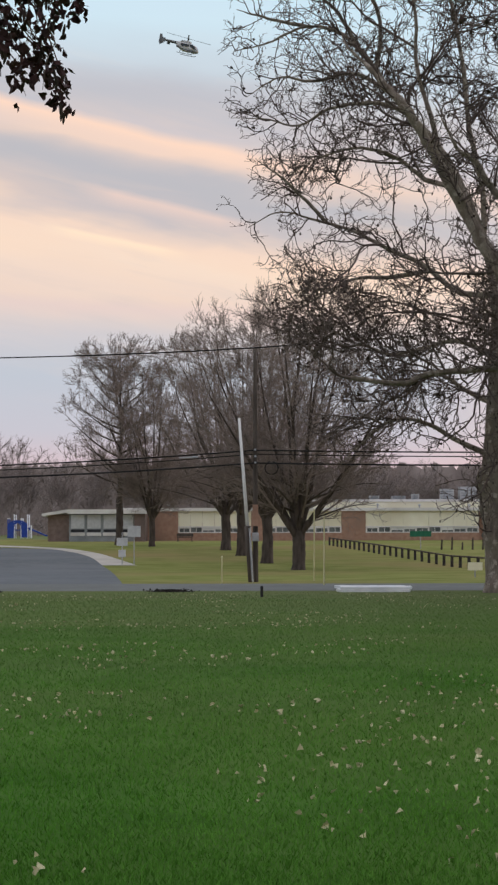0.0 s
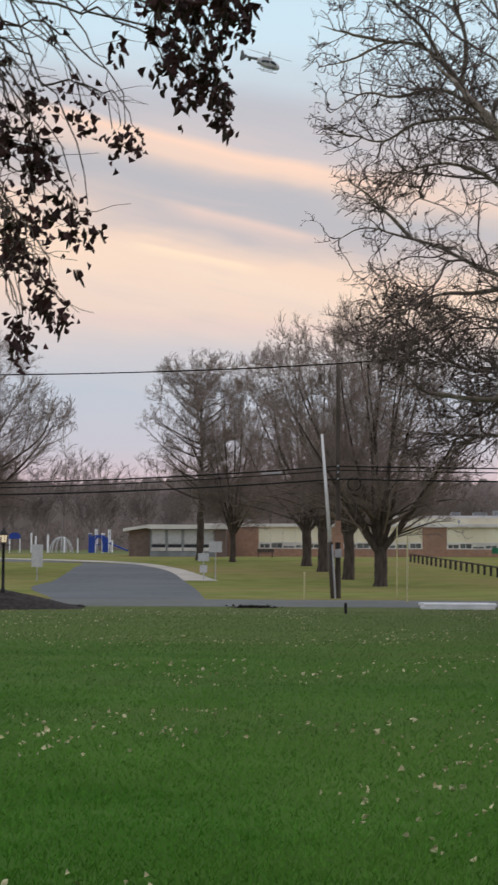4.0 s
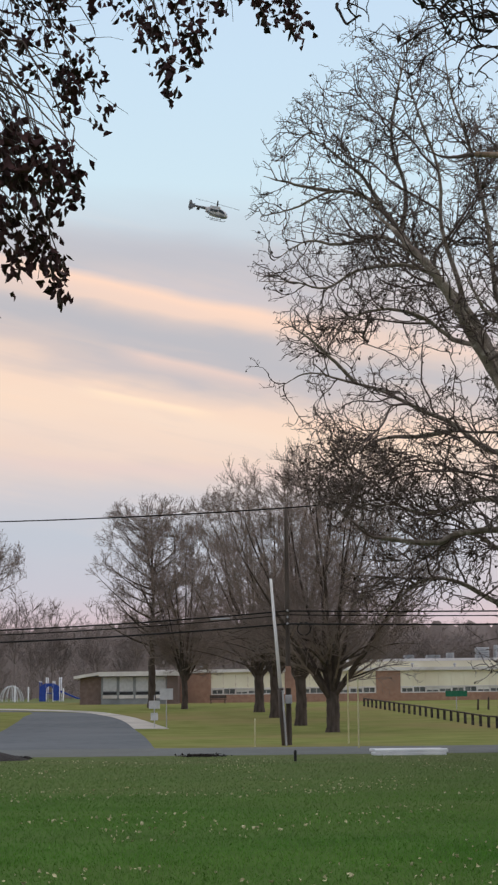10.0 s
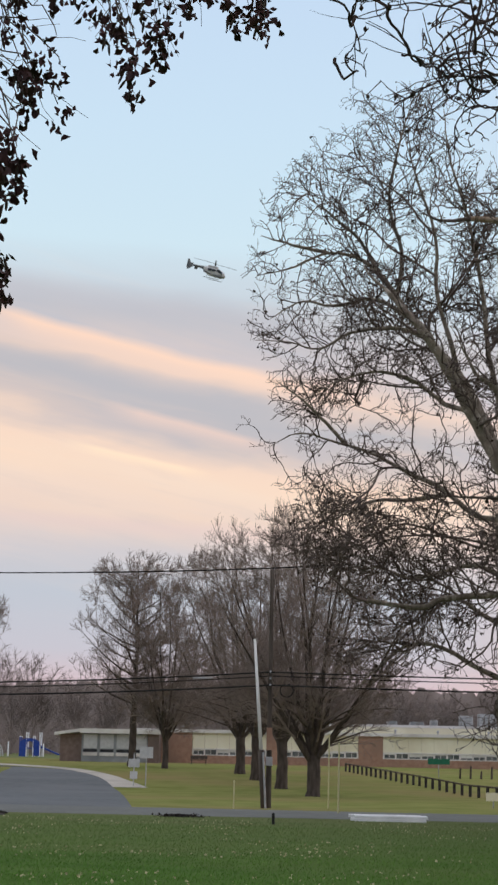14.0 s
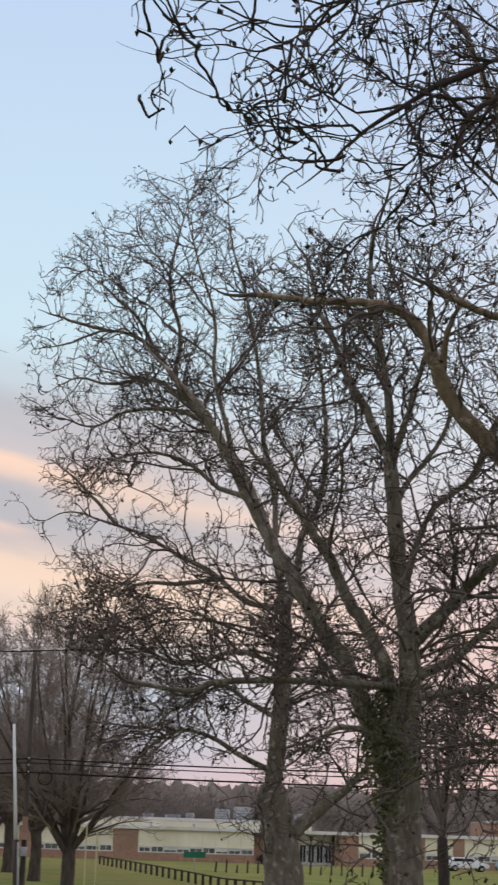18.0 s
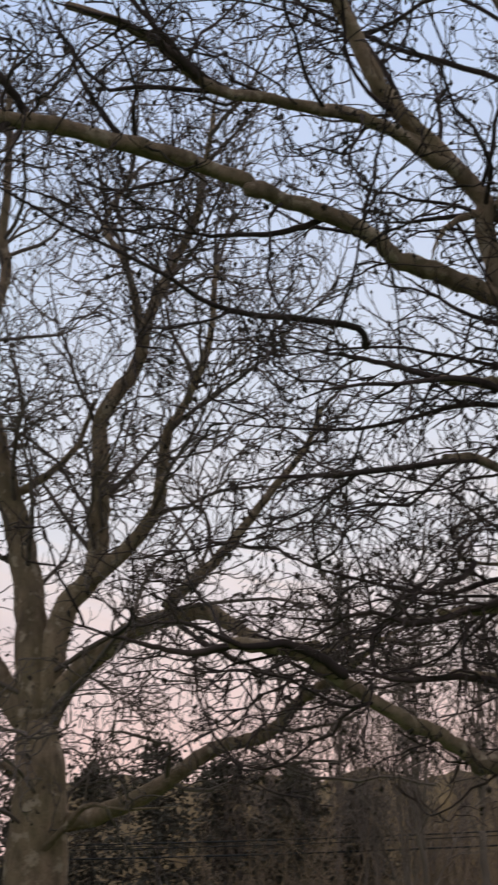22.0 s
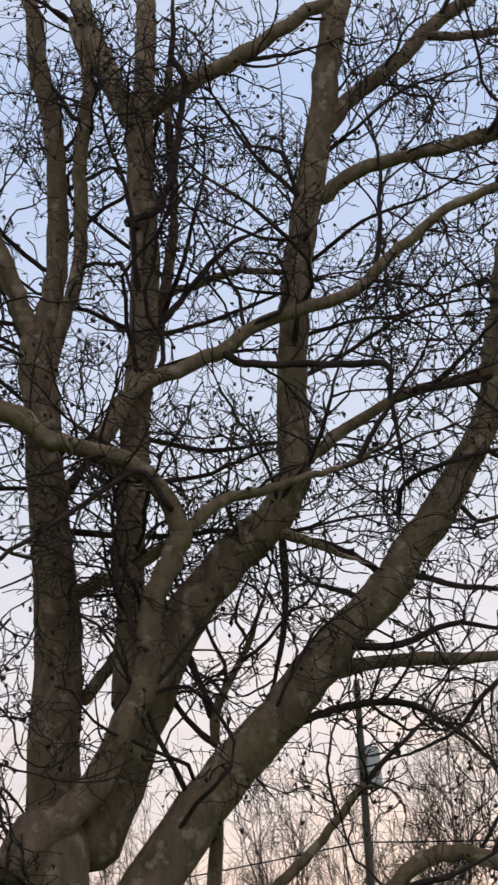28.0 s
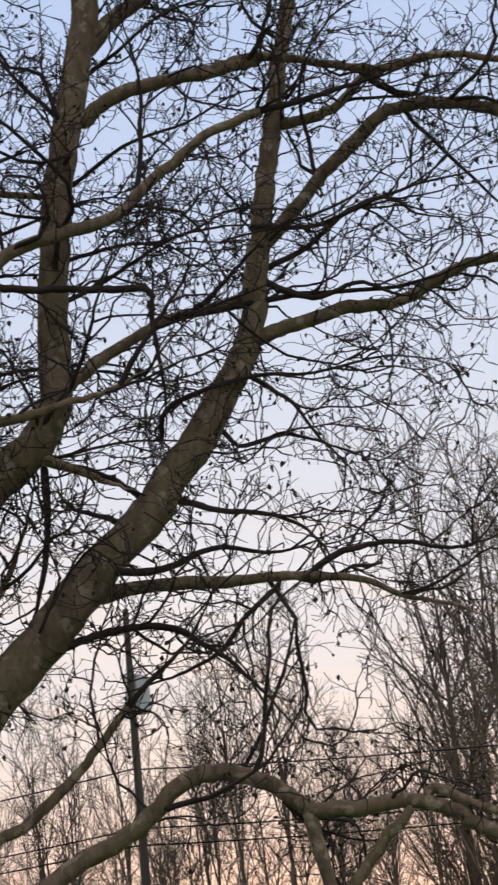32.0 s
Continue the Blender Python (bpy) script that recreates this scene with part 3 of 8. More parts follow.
def blobs(rng, where, size, droop=0.0):
    """Small five-sided seed balls at the places given."""
    ico = np.array([(0, 0, 1), (0.9, 0, 0.1), (-0.45, 0.8, 0.1), (-0.45, -0.8, 0.1), (0, 0, -1)], dtype=float)
    tri = np.array([(0, 1, 2), (0, 2, 3), (0, 3, 1), (4, 2, 1), (4, 3, 2), (4, 1, 3)])
    n = len(where)
    s = rng.uniform(*size, n)[:, None, None]
    jit = rng.normal(size=(n, 5, 3)) * 0.18
    v = (where[:, None] + (ico[None] + jit) * s * np.array([1, 1, 1.25])).reshape(-1, 3)
    f = (np.arange(n)[:, None, None] * 5 + tri[None]).reshape(-1, 3)
    return v, f


def curled_leaves(rng, where, size, down=0.6, fold=0.5, wide=(0.28, 0.5)):
    """Small withered leaves, folded along the midrib, hanging from the places given."""
    n = len(where)
    s = rng.uniform(*size, n)[:, None]
    axis = unit(rng.normal(size=(n, 3)) * 0.6 + np.array([0, 0, -down]))
    side = unit(np.cross(axis, rng.normal(size=(n, 3))))
    nor = np.cross(axis, side)
    w = rng.uniform(*wide, (n, 1))
    base = where
    mid = where + axis * s * 0.5
    tip = where + axis * s + nor * s * rng.uniform(-0.3, 0.3, (n, 1))
    lft = mid + side * s * w + nor * s * fold * rng.uniform(0.1, 0.7, (n, 1))
    rgt = mid - side * s * w + nor * s * fold * rng.uniform(0.1, 0.7, (n, 1))
    l2 = where + axis * s * 0.82 + side * s * w * 0.55 + nor * s * 0.2
    r2 = where + axis * s * 0.8 - side * s * w * 0.6 + nor * s * 0.25
    v = np.stack([base, lft, mid, rgt, l2, tip, r2], 1).reshape(-1, 3)
    tri = np.array([(0, 1, 2), (0, 2, 3), (1, 4, 2), (2, 4, 5), (2, 6, 3), (2, 5, 6)])
    f = (np.arange(n)[:, None, None] * 7 + tri[None]).reshape(-1, 3)
    return v, f


def rooted(limbs, trunk_n):
    """The limbs, each begun on the nearest stouter limb where its first mark hangs clear of it."""
    lines = [(smooth_line(p, 40), np.linspace(a, b, 40)) for p, a, b in limbs]
    out = list(limbs[:trunk_n])
    for q in range(trunk_n, len(limbs)):
        p, a, b = limbs[q]
        p0, p1 = np.array(p[0]), np.array(p[1])
        others = [(w, g) for j, (w, g) in enumerate(lines) if j != q and limbs[j][1] > 0.8 * a]
        pts, rad = np.concatenate([w for w, _ in others]), np.concatenate([g for _, g in others])
        gap = np.linalg.norm(pts - p0, axis=1) - rad
        d = gap.min()
        if 0.10 < d < 2.6 and a < 0.22:
            aim = p0 - unit((p1 - p0)[None])[0] * 0.7 * d
            cost = np.linalg.norm(pts - aim, axis=1) - rad + 3.0 * (rad < 0.5 * a)
            p = [tuple(pts[cost.argmin()])] + list(p)
        out.append((p, a, b))
    return out


def big_tree(name, x, y, z, label, limbs, levels, seed, seeds=0, leaves=0, bark=None, twig=None, leaf=None, trunk_n=1, lumpy=0.05, tail=1.0, extra=0, extra_long=(4, 8), main=99, first=1, seed_size=(0.014, 0.024), leaf_size=(0.05, 0.10), dome=None):
    """A bare tree: the first trunk_n lines are the trunk, the others limbs, with branches grown on them."""
    rng = np.random.default_rng(seed)
    bark, twig, leaf = bark or M_BARK, twig or M_TWIG, leaf or M_SEED
    t = thing(name, x, y, z, label, "tree")
    if extra:
        limbs = rooted(limbs, trunk_n)
    tails = []
    for q, (p, a, b) in enumerate(limbs):
        if q < trunk_n or b < 0.045 or not tail:
            continue
        if any(np.min(np.linalg.norm(np.array(o[0]) - np.array(p[-1]), axis=1)) < 0.75 for j, o in enumerate(limbs) if j != q):
            continue
        # each limb runs on beyond its last mark as a tapering leader
        p0, p1 = np.array(p[-2]), np.array(p[-1])
        way = unit((p1 - p0)[None])[0]
        pts, step = [tuple(p1 - way * 0.15), tuple(p1)], (9.0 * b + 0.35) * tail
        for _ in range(4):
            way = unit((way + rng.normal(size=3) * 0.22 + np.array([0, 0, 0.06]))[None])[0]
            pts.append(tuple(np.array(pts[-1]) + way * step))
        tails.append((pts, b, max(0.010, 0.25 * b)))
    if extra:
        sel = [m for m in limbs[first:main] if m[1] > 0.10]
        ep, er = grow(rng, np.array([smooth_line(p, 14) for p, _, _ in sel]), np.array([np.linspace(a, b, 14) for _, a, b in sel]), 0, extra, extra_long, 7, (28, 62), 0.07, 0.16, from_u=0.25, ratio=0.55, rmin=0.045)
        tails += [([tuple(v) for v in p], max(r[0], 0.05), 0.02) for p, r in zip(ep, er) if p[:, 2].min() > 4.5 and (dome is None or within(p[-1:] * 1.06, dome)[0])]
    for q, (p, a, b) in enumerate(limbs + tails):
        k = max(12, 4 * len(p))
        line = smooth_line(p, k)
        line[1:-1] += rng.normal(size=(k - 2, 3)) * min(0.016, 0.10 * b + 0.005)
        rr = (a + (b - a) * np.linspace(0, 1, k)) * (1 + np.convolve(rng.normal(size=k + 2), (0.3, 0.4, 0.3), "valid") * lumpy)
        if q >= trunk_n and (not tail or b < 0.045):
            rr *= 1 - 0.72 * np.linspace(0, 1, k) ** 3
        if q < trunk_n:
            rr[:3] *= np.array([1.35, 1.15, 1.05])
        # rounded ends
        d0, d1 = unit((line[0] - line[1])[None])[0], unit((line[-1] - line[-2])[None])[0]
        line = np.vstack([line[0] + d0 * rr[0] * 0.8, line[0] + d0 * rr[0] * 0.5, line, line[-1] + d1 * rr[-1] * 0.6, line[-1] + d1 * rr[-1] * 0.95])
        rr = np.concatenate([[rr[0] * 0.15, rr[0] * 0.7], rr, [rr[-1] * 0.75, rr[-1] * 0.1]])
        v, f = tubes(line[None], rr[None], 14 if a > 0.12 else 9)
        quads_object("trunk" if q < trunk_n else "limb", v, f, bark if a > 0.075 else twig, t)
    limbs = limbs + tails
    lv = bare_crown(rng, limbs, levels, dome)
    sides = [6, 4, 3, 3, 3]
    for q, (p, r) in enumerate(lv[:-1]):
        v, f = tubes(p, r, sides[q])
        quads_object("branch_mass", v, f, twig, t, kind="stuff")
    v, f = tubes(*lv[-1], 3)
    quads_object("crown", v, f, twig, t, "fine bare twigs", kind="stuff")
    ends = lv[-1][0][:, -1]
    if seeds:
        w = ends[rng.choice(len(ends), min(seeds, len(ends)), replace=False)]
        v, f = blobs(rng, w - np.array([0, 0, 0.03]), seed_size)
        quads_object("seed_mass", v, f, M_SEED, t, "small dark hanging seed balls", kind="stuff")
    if leaves:
        w = ends[rng.choice(len(ends), min(leaves, len(ends)), replace=False)]
        v, f = curled_leaves(rng, w, leaf_size)
        quads_object("withered_foliage", v, f, leaf, t, "a few withered leaves", kind="stuff", smooth=False)
    return t


# ---- ground, road, drive ----------------------------------------------
GY = [-60, 0, 20, 45, 57, 60, 66, 76, 85, 112, 125, 145, 165, 200, 260, 400, 5000]
GZ = [.62, .62, .60, .36, .16, .11, .06, .03, .05, .07, .37, .77, 1.16, 1.60, 1.85, 2.2, 2.2]


def ground_z(y):
    return float(np.interp(y, GY, GZ))


def sheet(name, xs, ys, mat, lift=0.0, rough=0.0, seed=1):
    """A strip of ground on the common profile, lifted a little."""
    rng = np.random.default_rng(seed)
    v = np.array([(x, y, ground_z(y) + lift + (rng.normal() * rough)) for y in ys for x in xs])
    nx = len(xs)
    i = (np.arange(len(ys) - 1)[:, None] * nx + np.arange(nx - 1)[None]).ravel()
    return quads_object(name, v, np.stack([i, i + 1, i + nx + 1, i + nx], 1), mat)


def ribbon(name, left, right, mat, lift, thick=0.0, steps=24):
    """A paved strip between two lines of plan points, following the ground."""
    a = smooth_line([(x, y, 0) for x, y in left], steps)
    b = smooth_line([(x, y, 0) for x, y in right], steps)
    vs = []
    for p, q in zip(a, b):
        for u in np.linspace(0, 1, 9):
            c = p * (1 - u) + q * u
            vs.append((c[0], c[1], ground_z(c[1]) + lift))
    i = (np.arange(steps - 1)[:, None] * 9 + np.arange(8)[None]).ravel()
    return quads_object(name, vs, np.stack([i, i + 1, i + 10, i + 9], 1), mat)


lawn_x = [-3000, -400, -120, -60, -40, -30] + list(np.arange(-24, 25, 1.0)) + [30, 40, 60, 120, 400, 3000]
near_y = [-3000, -200, -60] + list(np.arange(0, 67, 1.0)) + [70]
tagged(sheet("ground", lawn_x, near_y + [72, 76, 80, 90, 100, 112, 125, 145, 165, 200, 260, 400, 1500, 4800], M_GRASS), "green mown lawn strewn with pale fallen leaves", "lawn", kind="structure")
tagged(sheet("school_lawn", [-60, -30, -10, 0, 10, 20, 40, 80, 140], list(np.linspace(75.9, 200, 40)), M_FARGRASS, 0.004), "yellowish green lawn before the school", "lawn", kind="structure")
tagged(sheet("road", [-400, -100, -40, -20, 0, 20, 40, 100, 400], [66.0, 68, 70, 72, 74, 76.2], M_ROAD, 0.009), "grey asphalt road along the lawn", "road", kind="structure")
bm = bmesh.new()
for y0_ in (66.25, 75.8):
    box(bm, -200, 200, y0_, y0_ + 0.12, 0.013, 0.016)
tagged(mesh_object("road_marking", bm, M_CONCRETE), "thin white edge lines on the road", "road marking", kind="structure")
tagged(ribbon("driveway", [(-12.4, 76), (-16.9, 96), (-18.7, 117), (-21, 140), (-24, 158), (-40, 172)], [(-5.6, 76), (-7.6, 96), (-9.8, 115), (-12.9, 135), (-17.5, 151), (-34, 160)], M_ASPHALT, 0.014), "grey asphalt school driveway curving away", "driveway", kind="structure")
tagged(ribbon("pavement", [(-9.75, 114.4), (-11.2, 125), (-12.9, 135), (-15, 143.5), (-17.5, 151), (-24, 160), (-40, 174)], [(-7.4, 114.4), (-9.6, 126), (-11.6, 136.5), (-14, 146), (-17, 154.5), (-24, 164), (-40, 178)], M_CONCRETE, 0.03), "pale concrete walk along the driveway", "pavement", kind="structure")

# ---- the great sycamores ----------------------------------------------
# limbs: points from the foot of the trunk, then the radius at both ends
SYCAMORE_FAR = [
    ([(0, 0, -0.2), (-0.04, 0.37, 1.51), (-0.2, 0.39, 2.84), (-0.48, 0.44, 4.42)], 0.729, 0.542),
    ([(-0.1, 0.38, 2.65), (0.72, 0.45, 3.46), (1.75, 0.47, 4.29), (2.79, 0.47, 5.23), (3.43, 0.55, 6.37)], 0.313, 0.106),
    ([(-0.48, 0.44, 4.32), (-0.32, 0.41, 6.84), (-0.22, 0.4, 8.89), (-0.21, 0.39, 10.97), (-0.43, 0.43, 12.23), (-0.87, 0.49, 13.93)], 0.344, 0.201),
    ([(-0.87, 0.49, 13.82), (-1.74, 0.65, 15.87), (-2.39, 0.78, 16.96), (-3.27, 0.92, 18.06), (-4.15, 1.05, 19.16), (-5.05, 1.16, 20.5), (-5.95, 1.27, 21.39), (-7.27, 1.38, 21.69), (-8.77, 1.46, 21.06), (-9.95, 1.51, 20.78)], 0.233, 0.077),
    ([(-3.26, 0.99, 18.12), (-4.36, 0.97, 18.57), (-5.44, 0.94, 18.57), (-6.52, 0.88, 18.32), (-7.57, 0.81, 17.7), (-8.86, 0.72, 17.94), (-10.14, 0.61, 17.95)], 0.119, 0.053),
    ([(-4.59, 1.21, 19.86), (-4.42, 1.32, 21.72), (-4.91, 1.48, 23.83), (-4.52, 1.58, 26.24), (-3.9, 1.65, 28.47)], 0.120, 0.057),
    ([(-0.58, 0.45, 11.17), (-1.67, 0.51, 11.35), (-2.95, 0.58, 12.36), (-4.23, 0.62, 12.95), (-5.52, 0.63, 13.64), (-6.79, 0.62, 14), (-8.28, 0.58, 14.36), (-9.51, 0.51, 13.75)], 0.168, 0.063),
    ([(-6.59, 0.54, 14), (-7.46, 0.64, 14.94), (-8.34, 0.73, 15.78), (-9.21, 0.81, 16.41)], 0.105, 0.053),
    ([(-0.92, 0.5, 14.04), (-1.72, 0.74, 15.24), (-2.77, 1, 15.68), (-3.84, 1.24, 16.56), (-5.13, 1.48, 16.99), (-6.63, 1.71, 16.74), (-7.89, 1.89, 16.06)], 0.159, 0.065),
    ([(-2.53, 0.5, 12.15), (-4.21, 0.52, 11.87), (-5.47, 0.47, 11.81), (-6.7, 0.39, 11.22), (-7.91, 0.29, 10.43)], 0.126, 0.052),
    ([(-0.28, 0.41, 8.89), (-1.64, 0.46, 9.46), (-2.89, 0.46, 9.21), (-4.13, 0.45, 8.95), (-5.39, 0.4, 9.31), (-6.41, 0.33, 8.85)], 0.136, 0.062),
    ([(-0.58, 0.45, 5.22), (-1.78, 0.45, 5.78), (-2.83, 0.42, 6.35), (-4.07, 0.38, 6.5), (-5.27, 0.32, 5.65), (-6.26, 0.22, 4.62)], 0.146, 0.062),
    ([(-0.32, 0.41, 7.04), (-1.36, 0.74, 7.64), (-2.38, 1.04, 8.25), (-3.38, 1.32, 7.62), (-4.38, 1.59, 6.78)], 0.136, 0.063),
    ([(-0.25, 0.4, 10.76), (0.21, 0.45, 12.47), (0.42, 0.53, 14), (1.05, 0.54, 15.33), (1.26, 0.62, 17.55), (1.05, 0.77, 20.27), (0.61, 0.96, 23.05), (0.38, 1.11, 25.66)], 0.210, 0.079),
    ([(-0.65, 0.46, 13.08), (-0.7, 0.37, 15.21), (-1.16, 0.33, 17.36), (-1.43, 0.27, 19.99), (-1.92, 0.23, 22.66), (-2.64, 0.21, 25.15), (-2.91, 0.14, 27.21)], 0.159, 0.067),
    ([(-2.16, 0.86, 16.55), (-2.64, 0.72, 18.26), (-3.13, 0.57, 19.98), (-3.21, 0.38, 22.18), (-3.93, 0.25, 24.38), (-4.44, 0.09, 26.15)], 0.139, 0.066),
    ([(-3.93, 1.05, 18.95), (-5.45, 1.35, 19.85), (-6.96, 1.6, 19.61), (-8.27, 1.82, 19.83), (-9.54, 2.01, 19.13)], 0.119, 0.055),
    ([(-5.27, 1.26, 20.74), (-5.97, 1.24, 22.06), (-7.11, 1.23, 23.14), (-8.25, 1.2, 23.99)], 0.120, 0.055),
    ([(-7.26, 1.47, 21.72), (-8.59, 1.6, 22.03), (-9.92, 1.71, 22.45)], 0.099, 0.055),
]
SYCAMORE_MID = [
    ([(0, 0, -0.2), (-0.19, -0.2, 1.41), (-0.23, -0.19, 3.07), (-0.2, -0.2, 4.1), (-0.15, -0.21, 5.28)], 0.582, 0.384),
    ([(-0.17, -0.21, 4.83), (-0.09, -0.23, 6.03), (-0.07, -0.23, 6.78), (-0.13, -0.22, 8), (-0.32, -0.17, 9.23), (-0.45, -0.14, 10.47), (-0.54, -0.12, 11.74), (-0.65, -0.1, 12.86)], 0.337, 0.189),
    ([(-0.37, -0.16, 3.65), (-0.89, 0.05, 5.12), (-1.29, 0.24, 6.09), (-1.71, 0.42, 7.2), (-2.18, 0.61, 7.88), (-2.8, 0.82, 8.94), (-3.26, 1, 9.73), (-3.73, 1.17, 10.53), (-4.21, 1.34, 11.5), (-4.7, 1.5, 12.49), (-5.2, 1.66, 13.48), (-5.7, 1.81, 14.32), (-6.28, 1.97, 15)], 0.291, 0.114),
    ([(-0.26, -0.19, 5.28), (-0.59, -0.22, 6.53), (-0.94, -0.24, 7.5), (-1.42, -0.25, 8.24), (-1.82, -0.27, 8.83), (-2.23, -0.29, 9.73), (-2.63, -0.32, 10.33), (-3.04, -0.36, 10.92), (-3.52, -0.38, 11.52), (-4.01, -0.41, 12.27)], 0.215, 0.085),
    ([(-0.62, -0.11, 12.78), (-0.96, 0.14, 13.54), (-1.29, 0.38, 14.4), (-1.66, 0.63, 15.11), (-1.88, 0.85, 15.83), (-2.09, 1.06, 16.55), (-2.48, 1.3, 17.46), (-2.72, 1.52, 18.73)], 0.142, 0.058),
    ([(-0.62, -0.11, 12.78), (-0.68, -0.16, 13.98), (-0.78, -0.21, 14.94), (-0.96, -0.24, 15.91), (-1.14, -0.27, 16.88), (-1.32, -0.3, 17.86), (-1.27, -0.38, 19.2)], 0.126, 0.057),
    ([(-0.58, -0.12, 12.54), (-0.39, -0.31, 13.47), (-0.2, -0.51, 14.08), (-0.08, -0.69, 14.69), (0.11, -0.89, 15.46), (0.22, -1.07, 16.07), (0.26, -1.23, 17)], 0.110, 0.047),
    ([(-0.01, -0.24, 7.69), (0.73, -0.77, 8.52), (1.17, -1.22, 9.02), (1.58, -1.68, 9.52), (2.25, -2.22, 10.25), (2.66, -2.69, 11.24), (2.71, -3.06, 12.54)], 0.208, 0.075),
    ([(0.06, -0.26, 6.78), (1.1, -0.16, 7.3), (1.83, 0.01, 7.9), (2.5, 0.19, 8.51), (3.46, 0.27, 9.17)], 0.154, 0.064),
    ([(-0.25, -0.19, 9.07), (0.05, -0.57, 10.43), (0.42, -0.96, 11.31), (0.93, -1.4, 11.72), (1.44, -1.85, 12.27), (1.65, -2.22, 13.29)], 0.101, 0.046),
    ([(-0.52, -0.13, 11.42), (-0.04, 0.12, 12.3), (0.57, 0.34, 13.03), (1.12, 0.56, 13.94), (1.36, 0.86, 15.04)], 0.094, 0.049),
    ([(-0.7, -0.6, 6.49), (-2.07, -0.54, 6.52), (-3.28, -0.55, 6.54), (-4.49, -0.59, 6.48), (-5.4, -0.7, 6.36), (-6.14, -0.84, 6.1), (-7.48, -0.95, 6.25)], 0.129, 0.059),
    ([(-0.26, -0.19, 4.68), (-1.09, -0.35, 5.24), (-2.04, -0.5, 5.34), (-2.96, -0.67, 4.71)], 0.107, 0.045),
    ([(-0.08, -0.23, 6.18), (0.9, -0.95, 6.38), (1.94, -1.71, 6.5), (2.89, -2.49, 6.83)], 0.123, 0.052),
]
